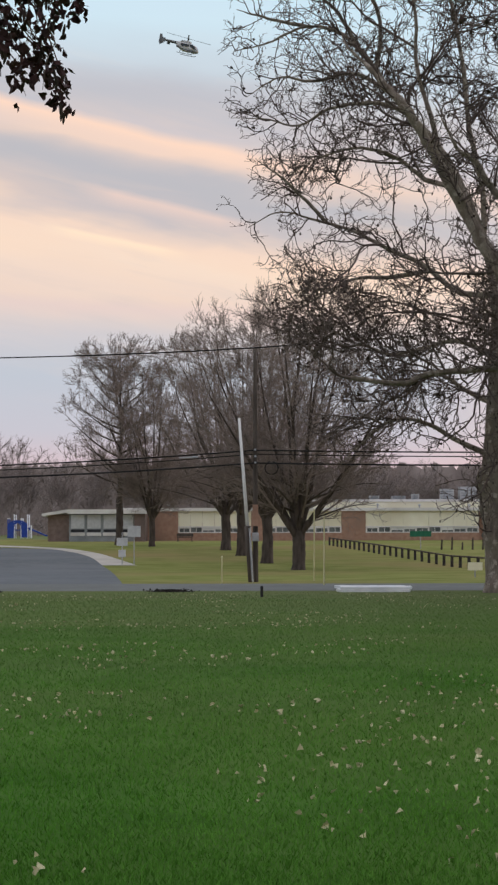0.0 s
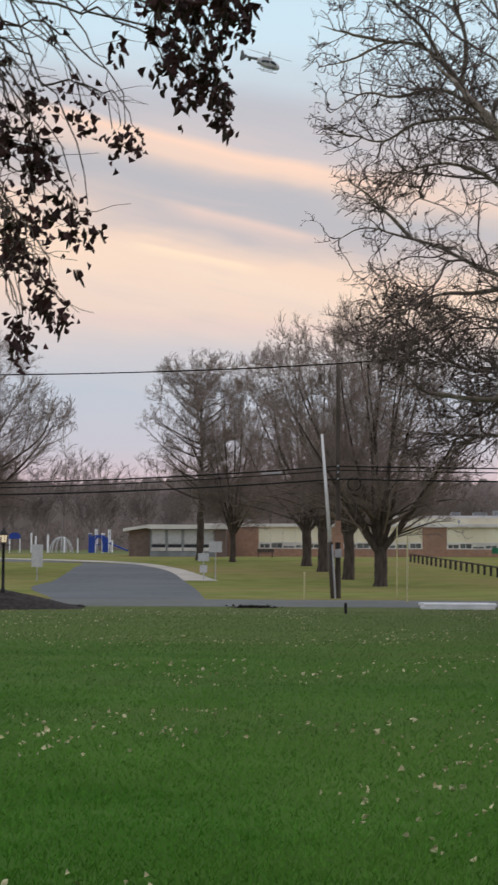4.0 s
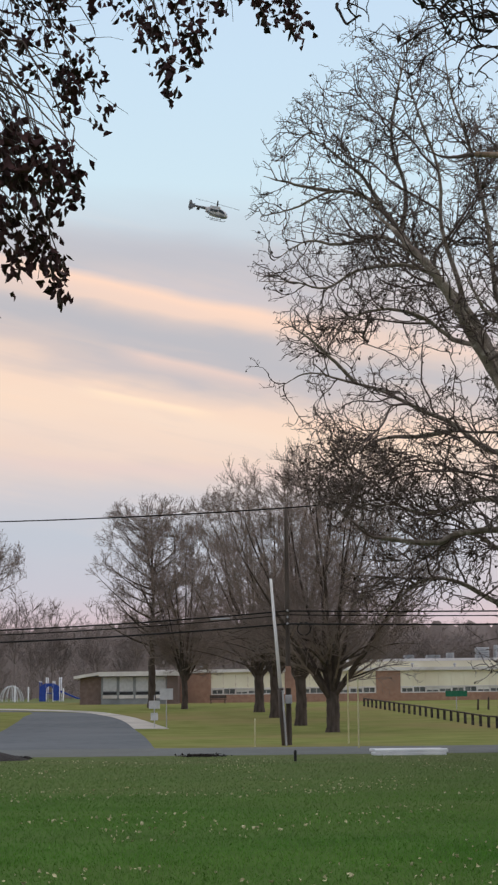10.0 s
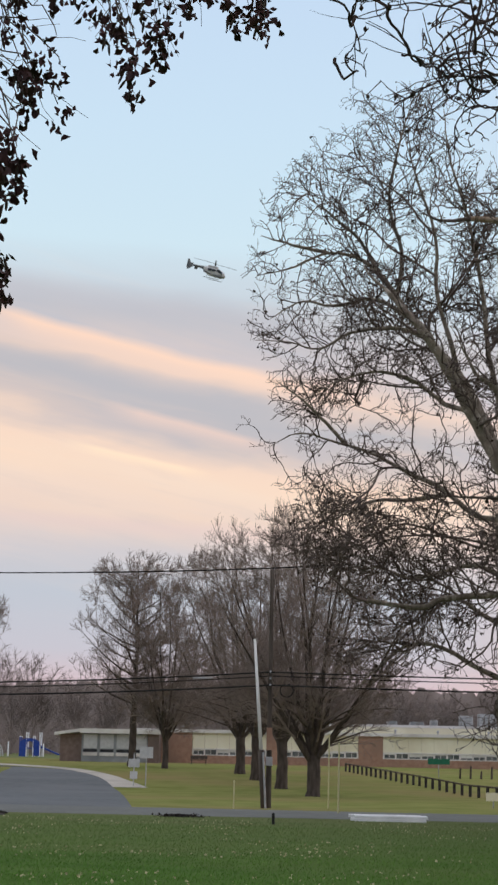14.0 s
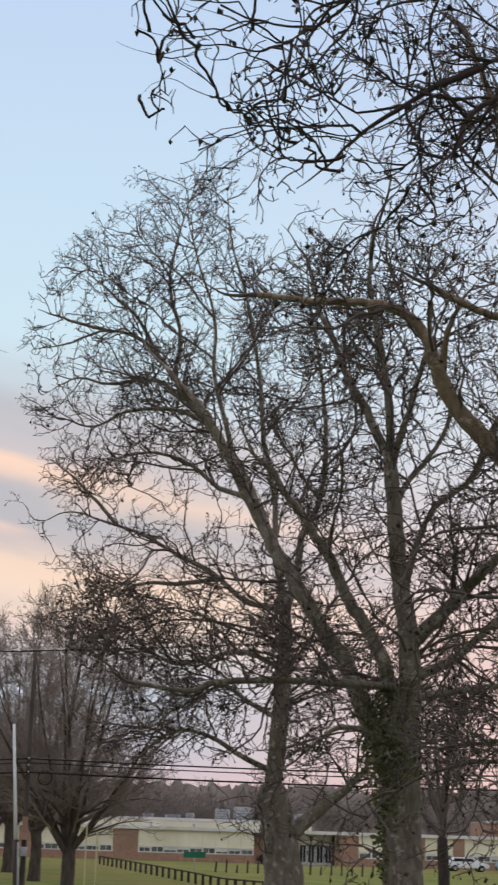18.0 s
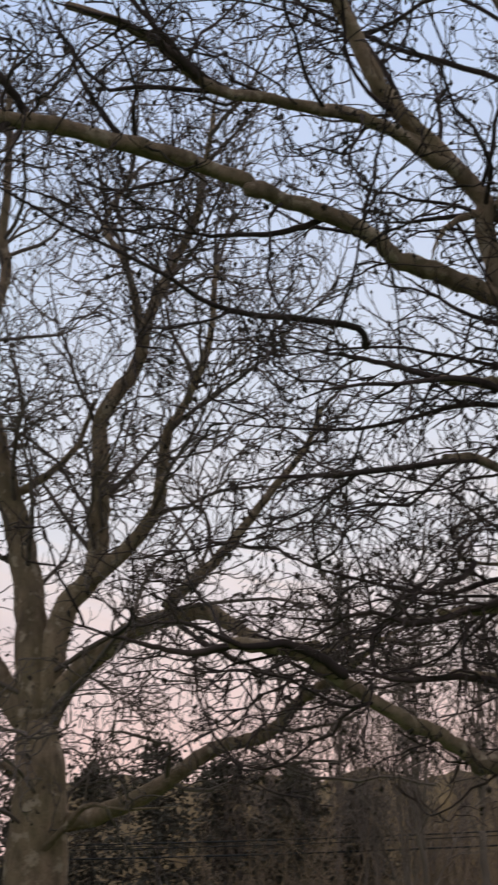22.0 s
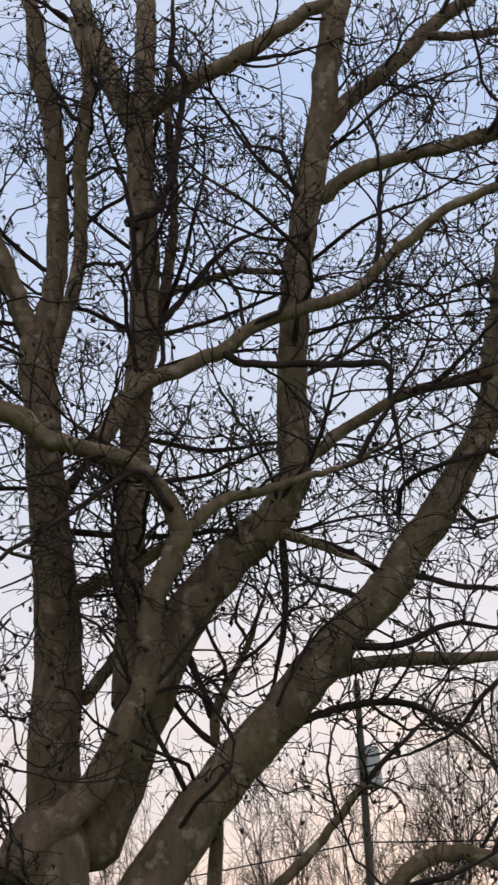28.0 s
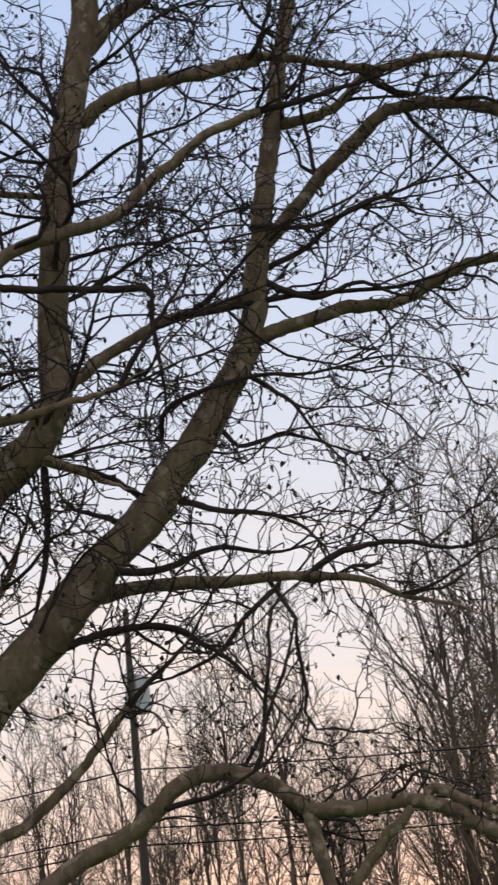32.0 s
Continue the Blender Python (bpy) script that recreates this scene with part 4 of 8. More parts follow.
SYCAMORE_STOUT = [
    ([(0, 0, -0.2), (-0.12, 0.03, 2.54), (-0.07, 0.01, 3.72), (-0.04, 0, 4.81), (-0.14, 0.04, 5.7)], 0.707, 0.427),
    ([(-0.2, 0.06, 5.7), (-0.25, 0.17, 7.64), (-0.3, 0.28, 8.82), (-0.5, 0.44, 10.03), (-0.75, 0.62, 11.02), (-0.95, 0.78, 12.03), (-1.11, 0.92, 13.18), (-1.09, 1, 13.98)], 0.353, 0.183),
    ([(-1.08, 1, 13.85), (-0.9, 1, 14.65), (-0.68, 0.97, 15.59), (-0.74, 1.05, 16.54), (-0.66, 1.07, 17.51), (-0.61, 1.11, 18.91), (-0.67, 1.18, 20.34)], 0.146, 0.066),
    ([(-1.11, 1.01, 13.98), (-1.7, 1.31, 14.91), (-1.98, 1.5, 15.73), (-2.2, 1.67, 16.7), (-2.44, 1.84, 17.82), (-2.79, 2.04, 18.68), (-3.16, 2.24, 19.83)], 0.134, 0.059),
    ([(-0.04, 0, 6.14), (0.29, -0.28, 8.06), (0.77, -0.62, 8.72), (0.83, -0.8, 9.86), (0.78, -0.94, 11.01), (0.76, -1.08, 11.93), (1.28, -1.46, 12.85), (1.44, -1.69, 13.53)], 0.274, 0.128),
    ([(1.39, -1.66, 13.41), (1.57, -1.85, 14.23), (1.86, -2.1, 15.05), (2.26, -2.4, 16), (2.4, -2.57, 17.09), (2.54, -2.76, 18.33)], 0.128, 0.055),
    ([(1.34, -1.64, 13.78), (1.29, -1.48, 14.57), (1.08, -1.26, 15.51), (0.81, -1, 16.21), (1.42, -1.13, 17.44)], 0.105, 0.049),
    ([(0.66, -0.81, 8.62), (1.24, -1.28, 9.2), (1.68, -1.71, 9.95), (1.71, -1.96, 10.83), (1.73, -2.21, 11.47), (1.96, -2.55, 11.99), (2.3, -2.95, 13.21), (2.34, -3.22, 14.69)], 0.171, 0.057),
    ([(-0.04, 0, 5.64), (0.3, -0.53, 6.54), (0.68, -1.09, 7.04), (1.26, -1.74, 7.53), (1.7, -2.35, 7.67), (2.13, -2.97, 7.7), (2.53, -3.59, 7.3), (2.8, -4.16, 6.85), (3.45, -4.94, 6.82)], 0.239, 0.104),
    ([(2.29, -4.23, 6.84), (2.86, -4.7, 6.75), (3.32, -5.12, 6.56), (3.78, -5.57, 6.88), (4.4, -6.12, 6.78)], 0.104, 0.046),
    ([(1.5, -2.81, 7.91), (1.99, -3.31, 8.4), (2.47, -3.82, 9.09), (2.95, -4.34, 9.89), (3.42, -4.88, 10.68), (3.52, -5.22, 11.26)], 0.141, 0.048),
    ([(-0.3, 0.1, 5.81), (-0.8, 0.4, 6.73), (-1.3, 0.71, 7.66), (-1.71, 0.97, 8.15), (-2.24, 1.26, 9.11), (-2.67, 1.51, 10.09), (-3.22, 1.79, 10.71), (-3.67, 2.03, 11.47), (-4.02, 2.24, 12.37)], 0.262, 0.158),
    ([(-3.37, 2.1, 11.01), (-3.77, 2.3, 11.79), (-4.05, 2.48, 12.83), (-4.52, 2.68, 13.43), (-5.22, 2.94, 13.7), (-6.29, 3.23, 13.75), (-7.61, 3.53, 13.91)], 0.156, 0.063),
    ([(-3.79, 2.21, 11.76), (-3.73, 2.02, 12.72), (-3.48, 1.78, 13.43), (-3.18, 1.53, 13.89)], 0.091, 0.036),
    ([(-1.11, 0.7, 11.93), (-1.98, 0.69, 12.39), (-2.74, 0.62, 12.72), (-3.5, 0.54, 12.91), (-4.36, 0.47, 13.28)], 0.131, 0.058),
    ([(0.01, -0.02, 3.83), (0.92, -0.71, 4.02), (1.81, -1.44, 4.52), (2.28, -2, 4.92), (2.73, -2.57, 5.25), (3.25, -3.19, 5.37), (3.58, -3.73, 5.85), (3.8, -4.21, 6.11), (4.2, -4.8, 6.46)], 0.193, 0.085),
    ([(-0.04, 0, 4.48), (-0.95, -0.07, 5), (-1.69, -0.22, 4.53), (-2.41, -0.39, 3.97), (-3.32, -0.51, 3.64)], 0.102, 0.043),
    ([(-0.16, -0.49, 3.37), (0.13, -0.95, 3.78), (0.41, -1.41, 4.17), (0.87, -1.95, 4.04), (1.7, -2.68, 4.06)], 0.078, 0.032),
    ([(-0.54, 0.5, 10.52), (0.03, 0.01, 10.94), (0.48, -0.45, 11.47), (0.71, -0.83, 12.36)], 0.094, 0.047),
]
NEAR_LIMBS_A = [
    ([(0, 0, -0.2), (0, 0, 2), (-0.32, 0, 3.95), (-0.22, -0.05, 4.82)], 0.768, 0.626),
    ([(-0.3, 0.3, 0.1), (-1.8, 0.91, 3.05), (-2.3, 1.12, 4.3), (-2.77, 1.31, 5.88), (-3.11, 1.44, 7.51), (-3.43, 1.56, 9.19), (-3.78, 1.68, 10.92), (-4.29, 1.84, 12.69), (-4.43, 1.89, 13.6)], 0.607, 0.261),
    ([(-4.41, 1.88, 13.51), (-4.37, 1.74, 14.52), (-4.24, 1.57, 15.46), (-4.52, 1.53, 16.33)], 0.182, 0.172),
    ([(-4.49, 1.91, 13.31), (-4.92, 2.16, 14.52), (-5.34, 2.4, 15.47), (-5.55, 2.57, 16.47)], 0.173, 0.155),
    ([(-2.81, 1.41, 6.75), (-3.78, 1.64, 7.77), (-4.54, 1.76, 8.61), (-5.48, 1.89, 9.59), (-5.88, 1.87, 10.03)], 0.235, 0.166),
    ([(-5.88, 1.87, 10.03), (-6.08, 1.84, 10.98), (-6.2, 1.78, 11.46), (-7.19, 1.89, 12.39), (-7.69, 1.88, 12.83), (-8.22, 1.87, 13.85), (-8.64, 1.83, 14.5)], 0.150, 0.105),
    ([(-5.88, 1.87, 10.02), (-6.79, 2.03, 10.28), (-7.38, 2.11, 10.4), (-7.84, 2.15, 10.73), (-8.88, 2.24, 11.03), (-9.55, 2.25, 11.09)], 0.142, 0.106),
    ([(-9.18, 2.34, 11.12), (-9.85, 2.35, 11.28), (-11.08, 2.32, 11.4), (-12.36, 2.2, 11.39), (-13.12, 2.1, 11.31)], 0.114, 0.089),
    ([(-10.38, 2.3, 11.36), (-11.1, 2.29, 11.41), (-12.22, 2.22, 11.4), (-12.65, 2.18, 11.41)], 0.112, 0.094),
    ([(-12.65, 2.18, 11.41), (-13.12, 2.23, 11.42), (-13.77, 2.25, 11.32), (-14.63, 2.2, 10.99), (-15.25, 2.17, 10.63)], 0.058, 0.031),
    ([(-12.9, 2.25, 11.36), (-13.92, 2.06, 10.84), (-14.82, 1.82, 10.16), (-14.95, 1.71, 9.77), (-15.28, 1.54, 9.38), (-15.64, 1.37, 8.99)], 0.047, 0.019),
    ([(-12.58, 2.28, 11.44), (-12.92, 2.18, 11.77), (-13.4, 2.06, 12.1), (-14.03, 1.91, 12.18), (-14.58, 1.75, 12.03), (-15.03, 1.6, 11.73), (-15.62, 1.39, 11.4), (-16.06, 1.21, 11.43), (-16.41, 1.04, 11.1), (-16.82, 0.83, 10.83), (-17.01, 0.69, 10.45)], 0.058, 0.028),
    ([(-14.63, 2.04, 10.89), (-15.2, 1.97, 10.57), (-15.61, 1.91, 10.24), (-16.09, 1.83, 9.85), (-16.48, 1.76, 9.39), (-16.86, 1.69, 9.04)], 0.048, 0.019),
]
NEAR_LIMBS_B = [
    ([(-6.9, 1.8, 11.84), (-7.51, 1.82, 12.15), (-8.21, 1.83, 12.25), (-9.25, 1.84, 12.24), (-10.11, 1.79, 12.15), (-10.55, 1.71, 12.21), (-10.99, 1.62, 12.43), (-11.5, 1.52, 12.57), (-12.47, 1.35, 12.59)], 0.103, 0.057),
    ([(-10.73, 1.49, 12.17), (-11.15, 1.44, 12.41), (-11.56, 1.38, 12.53), (-12.13, 1.29, 12.54), (-12.76, 1.18, 12.49)], 0.059, 0.032),
    ([(-6.75, 1.86, 12.01), (-7.55, 1.91, 12.23), (-8.09, 1.91, 12.34), (-8.88, 1.91, 12.31), (-9.66, 1.88, 12.23), (-10.18, 1.81, 12.15)], 0.096, 0.053),
    ([(-8.47, 1.91, 14.04), (-9.09, 1.84, 13.97), (-9.57, 1.74, 13.98), (-9.96, 1.63, 14.01)], 0.089, 0.055),
    ([(-3.87, 1.79, 10.54), (-4.37, 1.79, 10.79), (-5.05, 1.82, 11.02), (-5.64, 1.82, 11.24), (-6.42, 1.83, 11.12), (-6.9, 1.76, 10.7), (-7.13, 1.65, 10.28)], 0.125, 0.038),
    ([(-4.22, 1.9, 11.76), (-5.08, 1.86, 11.74), (-5.69, 1.73, 11.59), (-6.09, 1.54, 11.22)], 0.101, 0.056),
    ([(-0.1, 0, 2.4), (-0.89, 0.48, 3.02), (-0.88, 0.29, 3.85), (-1.33, 0.34, 4.94), (-1.77, 0.37, 5.88), (-2.24, 0.4, 6.49), (-2.57, 0.37, 6.79), (-3.01, 0.38, 6.65), (-3.46, 0.38, 6.29)], 0.189, 0.147),
    ([(-2.85, 0.14, 6.76), (-3.48, 0.31, 6.98), (-4.23, 0.49, 7.09), (-4.75, 0.58, 7.2), (-5.27, 0.65, 7.15), (-6.17, 0.81, 7), (-7.06, 0.91, 7.32), (-7.57, 0.92, 7.29)], 0.117, 0.050),
    ([(-7.19, 0.92, 7.33), (-7.94, 0.94, 7.16), (-9.06, 0.96, 6.92), (-9.85, 0.91, 6.8), (-10.62, 0.82, 6.6)], 0.050, 0.023),
    ([(-3.55, 1.6, 7.66), (-4.24, 1.63, 7.99), (-4.84, 1.62, 8.27), (-5.92, 1.72, 8.65), (-6.52, 1.66, 8.65), (-7.11, 1.58, 8.57)], 0.113, 0.060),
    ([(-5.81, 1.38, 8.44), (-6.36, 1.4, 8.52), (-6.99, 1.4, 8.55), (-7.7, 1.4, 8.4), (-8.78, 1.41, 8.2), (-9.38, 1.34, 7.94)], 0.061, 0.028),
    ([(-3.04, 0.82, 6.53), (-3.82, 1.01, 6.49), (-4.36, 1.09, 6.53), (-4.98, 1.18, 6.37), (-5.58, 1.25, 6.37), (-6.42, 1.36, 6.12), (-7.24, 1.42, 6.13)], 0.103, 0.043),
    ([(-4.26, 0.96, 6.52), (-5.26, 1.07, 6.25), (-5.93, 1.06, 5.89), (-6.51, 1, 5.54), (-7.08, 0.93, 5.42), (-7.79, 0.86, 5.32)], 0.108, 0.055),
]
NEAR_LIMBS_C = [
    ([(-6.78, 0.76, 5.52), (-7.35, 0.8, 5.38), (-8.13, 0.86, 5.16), (-8.75, 0.87, 5.26), (-9.44, 0.86, 5.11), (-10.18, 0.83, 5.15)], 0.056, 0.023),
    ([(-3.15, 1.46, 5.88), (-3.81, 1.4, 6.17), (-4.48, 1.32, 6.29), (-5.14, 1.23, 6.23)], 0.088, 0.034),
    ([(-3.9, 1.23, 3.08), (-3.97, 1.09, 3.87), (-4.56, 1.12, 4.12), (-5.26, 1.17, 4.49), (-5.74, 1.14, 4.58), (-6.36, 1.13, 4.58), (-7.42, 1.17, 4.64)], 0.092, 0.070),
    ([(-6.22, 1.01, 4.5), (-6.78, 1.07, 4.55), (-7.41, 1.12, 4.6), (-8.19, 1.17, 4.53), (-8.81, 1.18, 4.6), (-9.56, 1.17, 4.46)], 0.057, 0.023),
    ([(-0.5, 0.4, 1), (-1.8, 0.8, 1.6), (-3.75, 1.36, 2.74), (-4.32, 1.35, 2.85), (-4.96, 1.35, 3.13), (-5.44, 1.29, 3.5), (-6, 1.24, 3.63), (-7.06, 1.27, 3.58)], 0.185, 0.141),
    ([(-7.06, 1.27, 3.64), (-7.65, 1.28, 3.93), (-8.21, 1.28, 4.14), (-8.98, 1.27, 4.5), (-9.46, 1.23, 4.77), (-10, 1.17, 4.83), (-10.47, 1.09, 4.82)], 0.106, 0.065),
    ([(-8.98, 1.15, 4.55), (-9.37, 1.13, 4.76), (-9.83, 1.09, 4.86), (-10.37, 1.05, 4.79), (-11.1, 0.98, 4.99), (-11.83, 0.88, 4.89)], 0.067, 0.028),
    ([(0.32, 0.29, 5.05), (0.44, 0.28, 6.58), (0.57, 0.26, 7.91), (0.59, 0.3, 8.83), (0.53, 0.38, 10.72), (0.52, 0.44, 12.5), (0.57, 0.47, 13.13)], 0.407, 0.282),
    ([(0.59, 0.46, 13.03), (0.82, 0.37, 13.78), (0.96, 0.29, 14.85), (1.01, 0.29, 15.95), (1.02, 0.32, 17.08), (0.83, 0.5, 18.7), (0.86, 0.52, 19.42)], 0.197, 0.168),
    ([(0.62, 0.34, 12.29), (0.78, 0.14, 13.28), (0.94, -0.11, 14.17), (0.97, -0.24, 15.18), (0.93, -0.29, 16.23), (1.04, -0.49, 17.84), (0.84, -0.39, 18.95)], 0.130, 0.112),
    ([(0.51, 0.5, 13.13), (0.26, 0.68, 13.94), (0.07, 0.82, 14.67), (-0.14, 0.97, 15.19), (-0.96, 1.42, 16.21), (-1.37, 1.64, 16.7), (-1.69, 1.82, 17.25), (-2.11, 2.04, 17.73), (-2.64, 2.28, 18.06)], 0.178, 0.079),
    ([(-1.04, -0.11, 4.46), (-0.49, -0.48, 5.06), (-0.1, -0.9, 5.58), (0.14, -1.26, 6.35), (0.3, -1.54, 6.97), (0.29, -1.66, 7.62), (0.32, -1.82, 8.18), (0.41, -2.04, 8.66), (0.49, -2.25, 9.11)], 0.242, 0.167),
    ([(0.49, -2.25, 9.11), (0.35, -2.16, 9.58), (0.15, -2.02, 9.92), (-0.16, -1.75, 10.23), (-0.61, -1.37, 10.39), (-1.09, -1.03, 10.54), (-1.43, -0.9, 10.79), (-1.77, -0.78, 10.87)], 0.150, 0.132),
]
NEAR_LIMBS_D = [
    ([(-1.24, -1.2, 10.38), (-1.63, -1.02, 10.65), (-2.11, -0.81, 10.78), (-2.68, -0.57, 10.81), (-3.26, -0.35, 10.7), (-3.79, -0.16, 10.67)], 0.133, 0.104),
    ([(-3.55, -0.26, 10.79), (-3.53, -0.22, 11.41), (-3.44, -0.21, 12.05), (-3.26, -0.24, 12.54), (-2.87, -0.36, 13.26), (-2.65, -0.41, 13.79), (-2.36, -0.49, 13.99), (-2, -0.62, 14.02)], 0.072, 0.026),
    ([(-3.5, -0.27, 10.92), (-3.04, -0.41, 11.47), (-2.51, -0.59, 11.78), (-2.04, -0.75, 12.26), (-1.66, -0.88, 12.6)], 0.056, 0.026),
    ([(-3.75, -0.18, 10.72), (-4.12, -0.12, 10.86), (-4.49, -0.06, 10.62), (-4.86, -0.02, 10.38), (-5.39, 0.07, 9.88)], 0.064, 0.019),
    ([(-3.37, -0.23, 12.52), (-3.95, -0.15, 12.68), (-4.78, -0.02, 12.65)], 0.037, 0.020),
    ([(0.06, -2.29, 9.5), (-0.19, -2.01, 9.97), (-0.93, -1.26, 9.33), (-1.48, -0.93, 8.89), (-1.96, -0.68, 8.45), (-2.17, -0.57, 7.7), (-1.96, -0.66, 7.07), (-2.02, -0.62, 5.96), (-1.92, -0.65, 5.05)], 0.050, 0.020),
    ([(0.49, -2.25, 9.11), (0.78, -2.56, 9.45), (1.03, -2.81, 9.66), (1.37, -3.2, 9.73), (1.76, -3.67, 9.93), (2.09, -4.08, 10.04), (2.42, -4.51, 10.28), (2.75, -4.95, 10.52)], 0.108, 0.039),
    ([(0.63, -0.96, 6.79), (0.74, -1.03, 8.07), (0.78, -1.03, 8.96), (0.85, -1.06, 9.87), (1.01, -1.19, 11.76), (1.19, -1.34, 13.75), (1.24, -1.35, 15.85), (1.27, -1.34, 17.06)], 0.236, 0.235),
    ([(1.2, -1.26, 16.78), (1.13, -1.05, 17.33), (1.09, -0.86, 17.95), (1.02, -0.65, 18.58), (0.95, -0.43, 19.45)], 0.205, 0.175),
    ([(1.28, -1.35, 16.78), (1.39, -1.42, 17.63), (1.46, -1.45, 18.56), (1.52, -1.46, 19.28)], 0.195, 0.164),
    ([(1.38, -1.46, 16.95), (1.77, -2.02, 17.4), (2.09, -2.52, 17.73), (2.35, -2.96, 18), (2.66, -3.5, 18.38), (3.08, -4.2, 18.85)], 0.156, 0.121),
    ([(0.75, -1.37, 14.68), (0.82, -1.46, 14.71), (1.04, -1.73, 14.84), (1.14, -1.85, 15.09), (1.27, -2.02, 15.71), (1.36, -2.14, 16.66), (1.41, -2.22, 17.31), (1.29, -2.1, 17.69)], 0.065, 0.059),
    ([(1.69, -0.92, 12.63), (1.88, -1.1, 13.45), (2.08, -1.29, 14.81), (2.16, -1.35, 15.9), (2.15, -1.31, 17.25), (2.23, -1.37, 18.29)], 0.111, 0.072),
]
NEAR_LIMBS_E = [
    ([(0.25, -1.01, 10.66), (0.45, -1.28, 11.39), (0.58, -1.48, 11.65), (0.85, -1.84, 11.86), (1.41, -2.55, 12.2), (1.61, -2.86, 12.46), (1.87, -3.25, 12.71), (2.49, -4.16, 12.97), (2.72, -4.57, 13.21), (2.91, -4.92, 13.61), (3.13, -5.36, 13.94), (3.35, -5.8, 14.32), (3.75, -6.57, 14.61)], 0.148, 0.074),
    ([(1.38, -2.67, 12.13), (1.59, -2.94, 11.94), (2.01, -3.5, 11.9), (2.42, -4.08, 11.85), (2.82, -4.68, 11.8), (2.82, -4.71, 11.36)], 0.066, 0.053),
    ([(0.79, 0, 8.74), (0.76, -0.48, 8.81), (0.66, -0.9, 8.79), (0.92, -1.69, 9.15)], 0.115, 0.094),
    ([(1.65, -1.02, 13.6), (1.91, -1.22, 13.83), (2.31, -1.59, 14.01), (2.68, -1.93, 14.23), (2.98, -2.19, 14.32), (3.36, -2.57, 14.28)], 0.080, 0.058),
    ([(1.26, -1.18, 12.71), (1.39, -1.45, 13.02), (1.63, -1.82, 13.53), (1.89, -2.25, 14.1), (2.14, -2.67, 14.46), (2.52, -3.28, 14.65)], 0.069, 0.042),
    ([(0.88, 0.05, 7.08), (1.13, -0.34, 7.65), (1.16, -0.51, 8.07)], 0.113, 0.070),
    ([(0.57, 0.08, 10.27), (0.54, -0.31, 10.54), (0.54, -0.73, 10.81)], 0.098, 0.062),
    ([(0.41, -0.33, 4.81), (0.72, -0.66, 5.76), (1.06, -1.06, 6.99), (1.37, -1.43, 7.96), (1.69, -1.83, 8.6), (2.04, -2.27, 9.2), (2.37, -2.73, 9.67), (2.56, -3.01, 10.29)], 0.441, 0.275),
    ([(2.56, -3, 10.24), (2.6, -3.02, 11.2), (2.68, -3.08, 12.18), (2.77, -3.16, 13.18), (2.89, -3.27, 14.21), (3.05, -3.45, 15.27), (3.3, -3.74, 16.9), (3.43, -3.89, 18.03), (3.63, -4.13, 19.18)], 0.257, 0.227),
    ([(3.38, -3.78, 16.64), (3.72, -4.09, 17.23), (4.16, -4.57, 17.75), (4.55, -4.99, 18.33), (4.82, -5.24, 18.71), (5.29, -5.85, 19.27)], 0.148, 0.126),
    ([(4.76, -5.14, 18.58), (5.01, -5.77, 18.4), (5.22, -6.35, 18.37)], 0.093, 0.072),
    ([(3.17, -3.65, 15.24), (3.4, -4.11, 15.59), (3.6, -4.55, 15.73), (3.8, -5, 15.8), (4.03, -5.52, 15.81), (4.46, -6.4, 15.97)], 0.134, 0.097),
    ([(3.98, -5.48, 15.82), (4.25, -6, 15.96), (4.45, -6.43, 15.99), (4.68, -6.93, 15.85), (5.02, -7.67, 15.61), (5.24, -8.45, 15.37)], 0.096, 0.058),
]
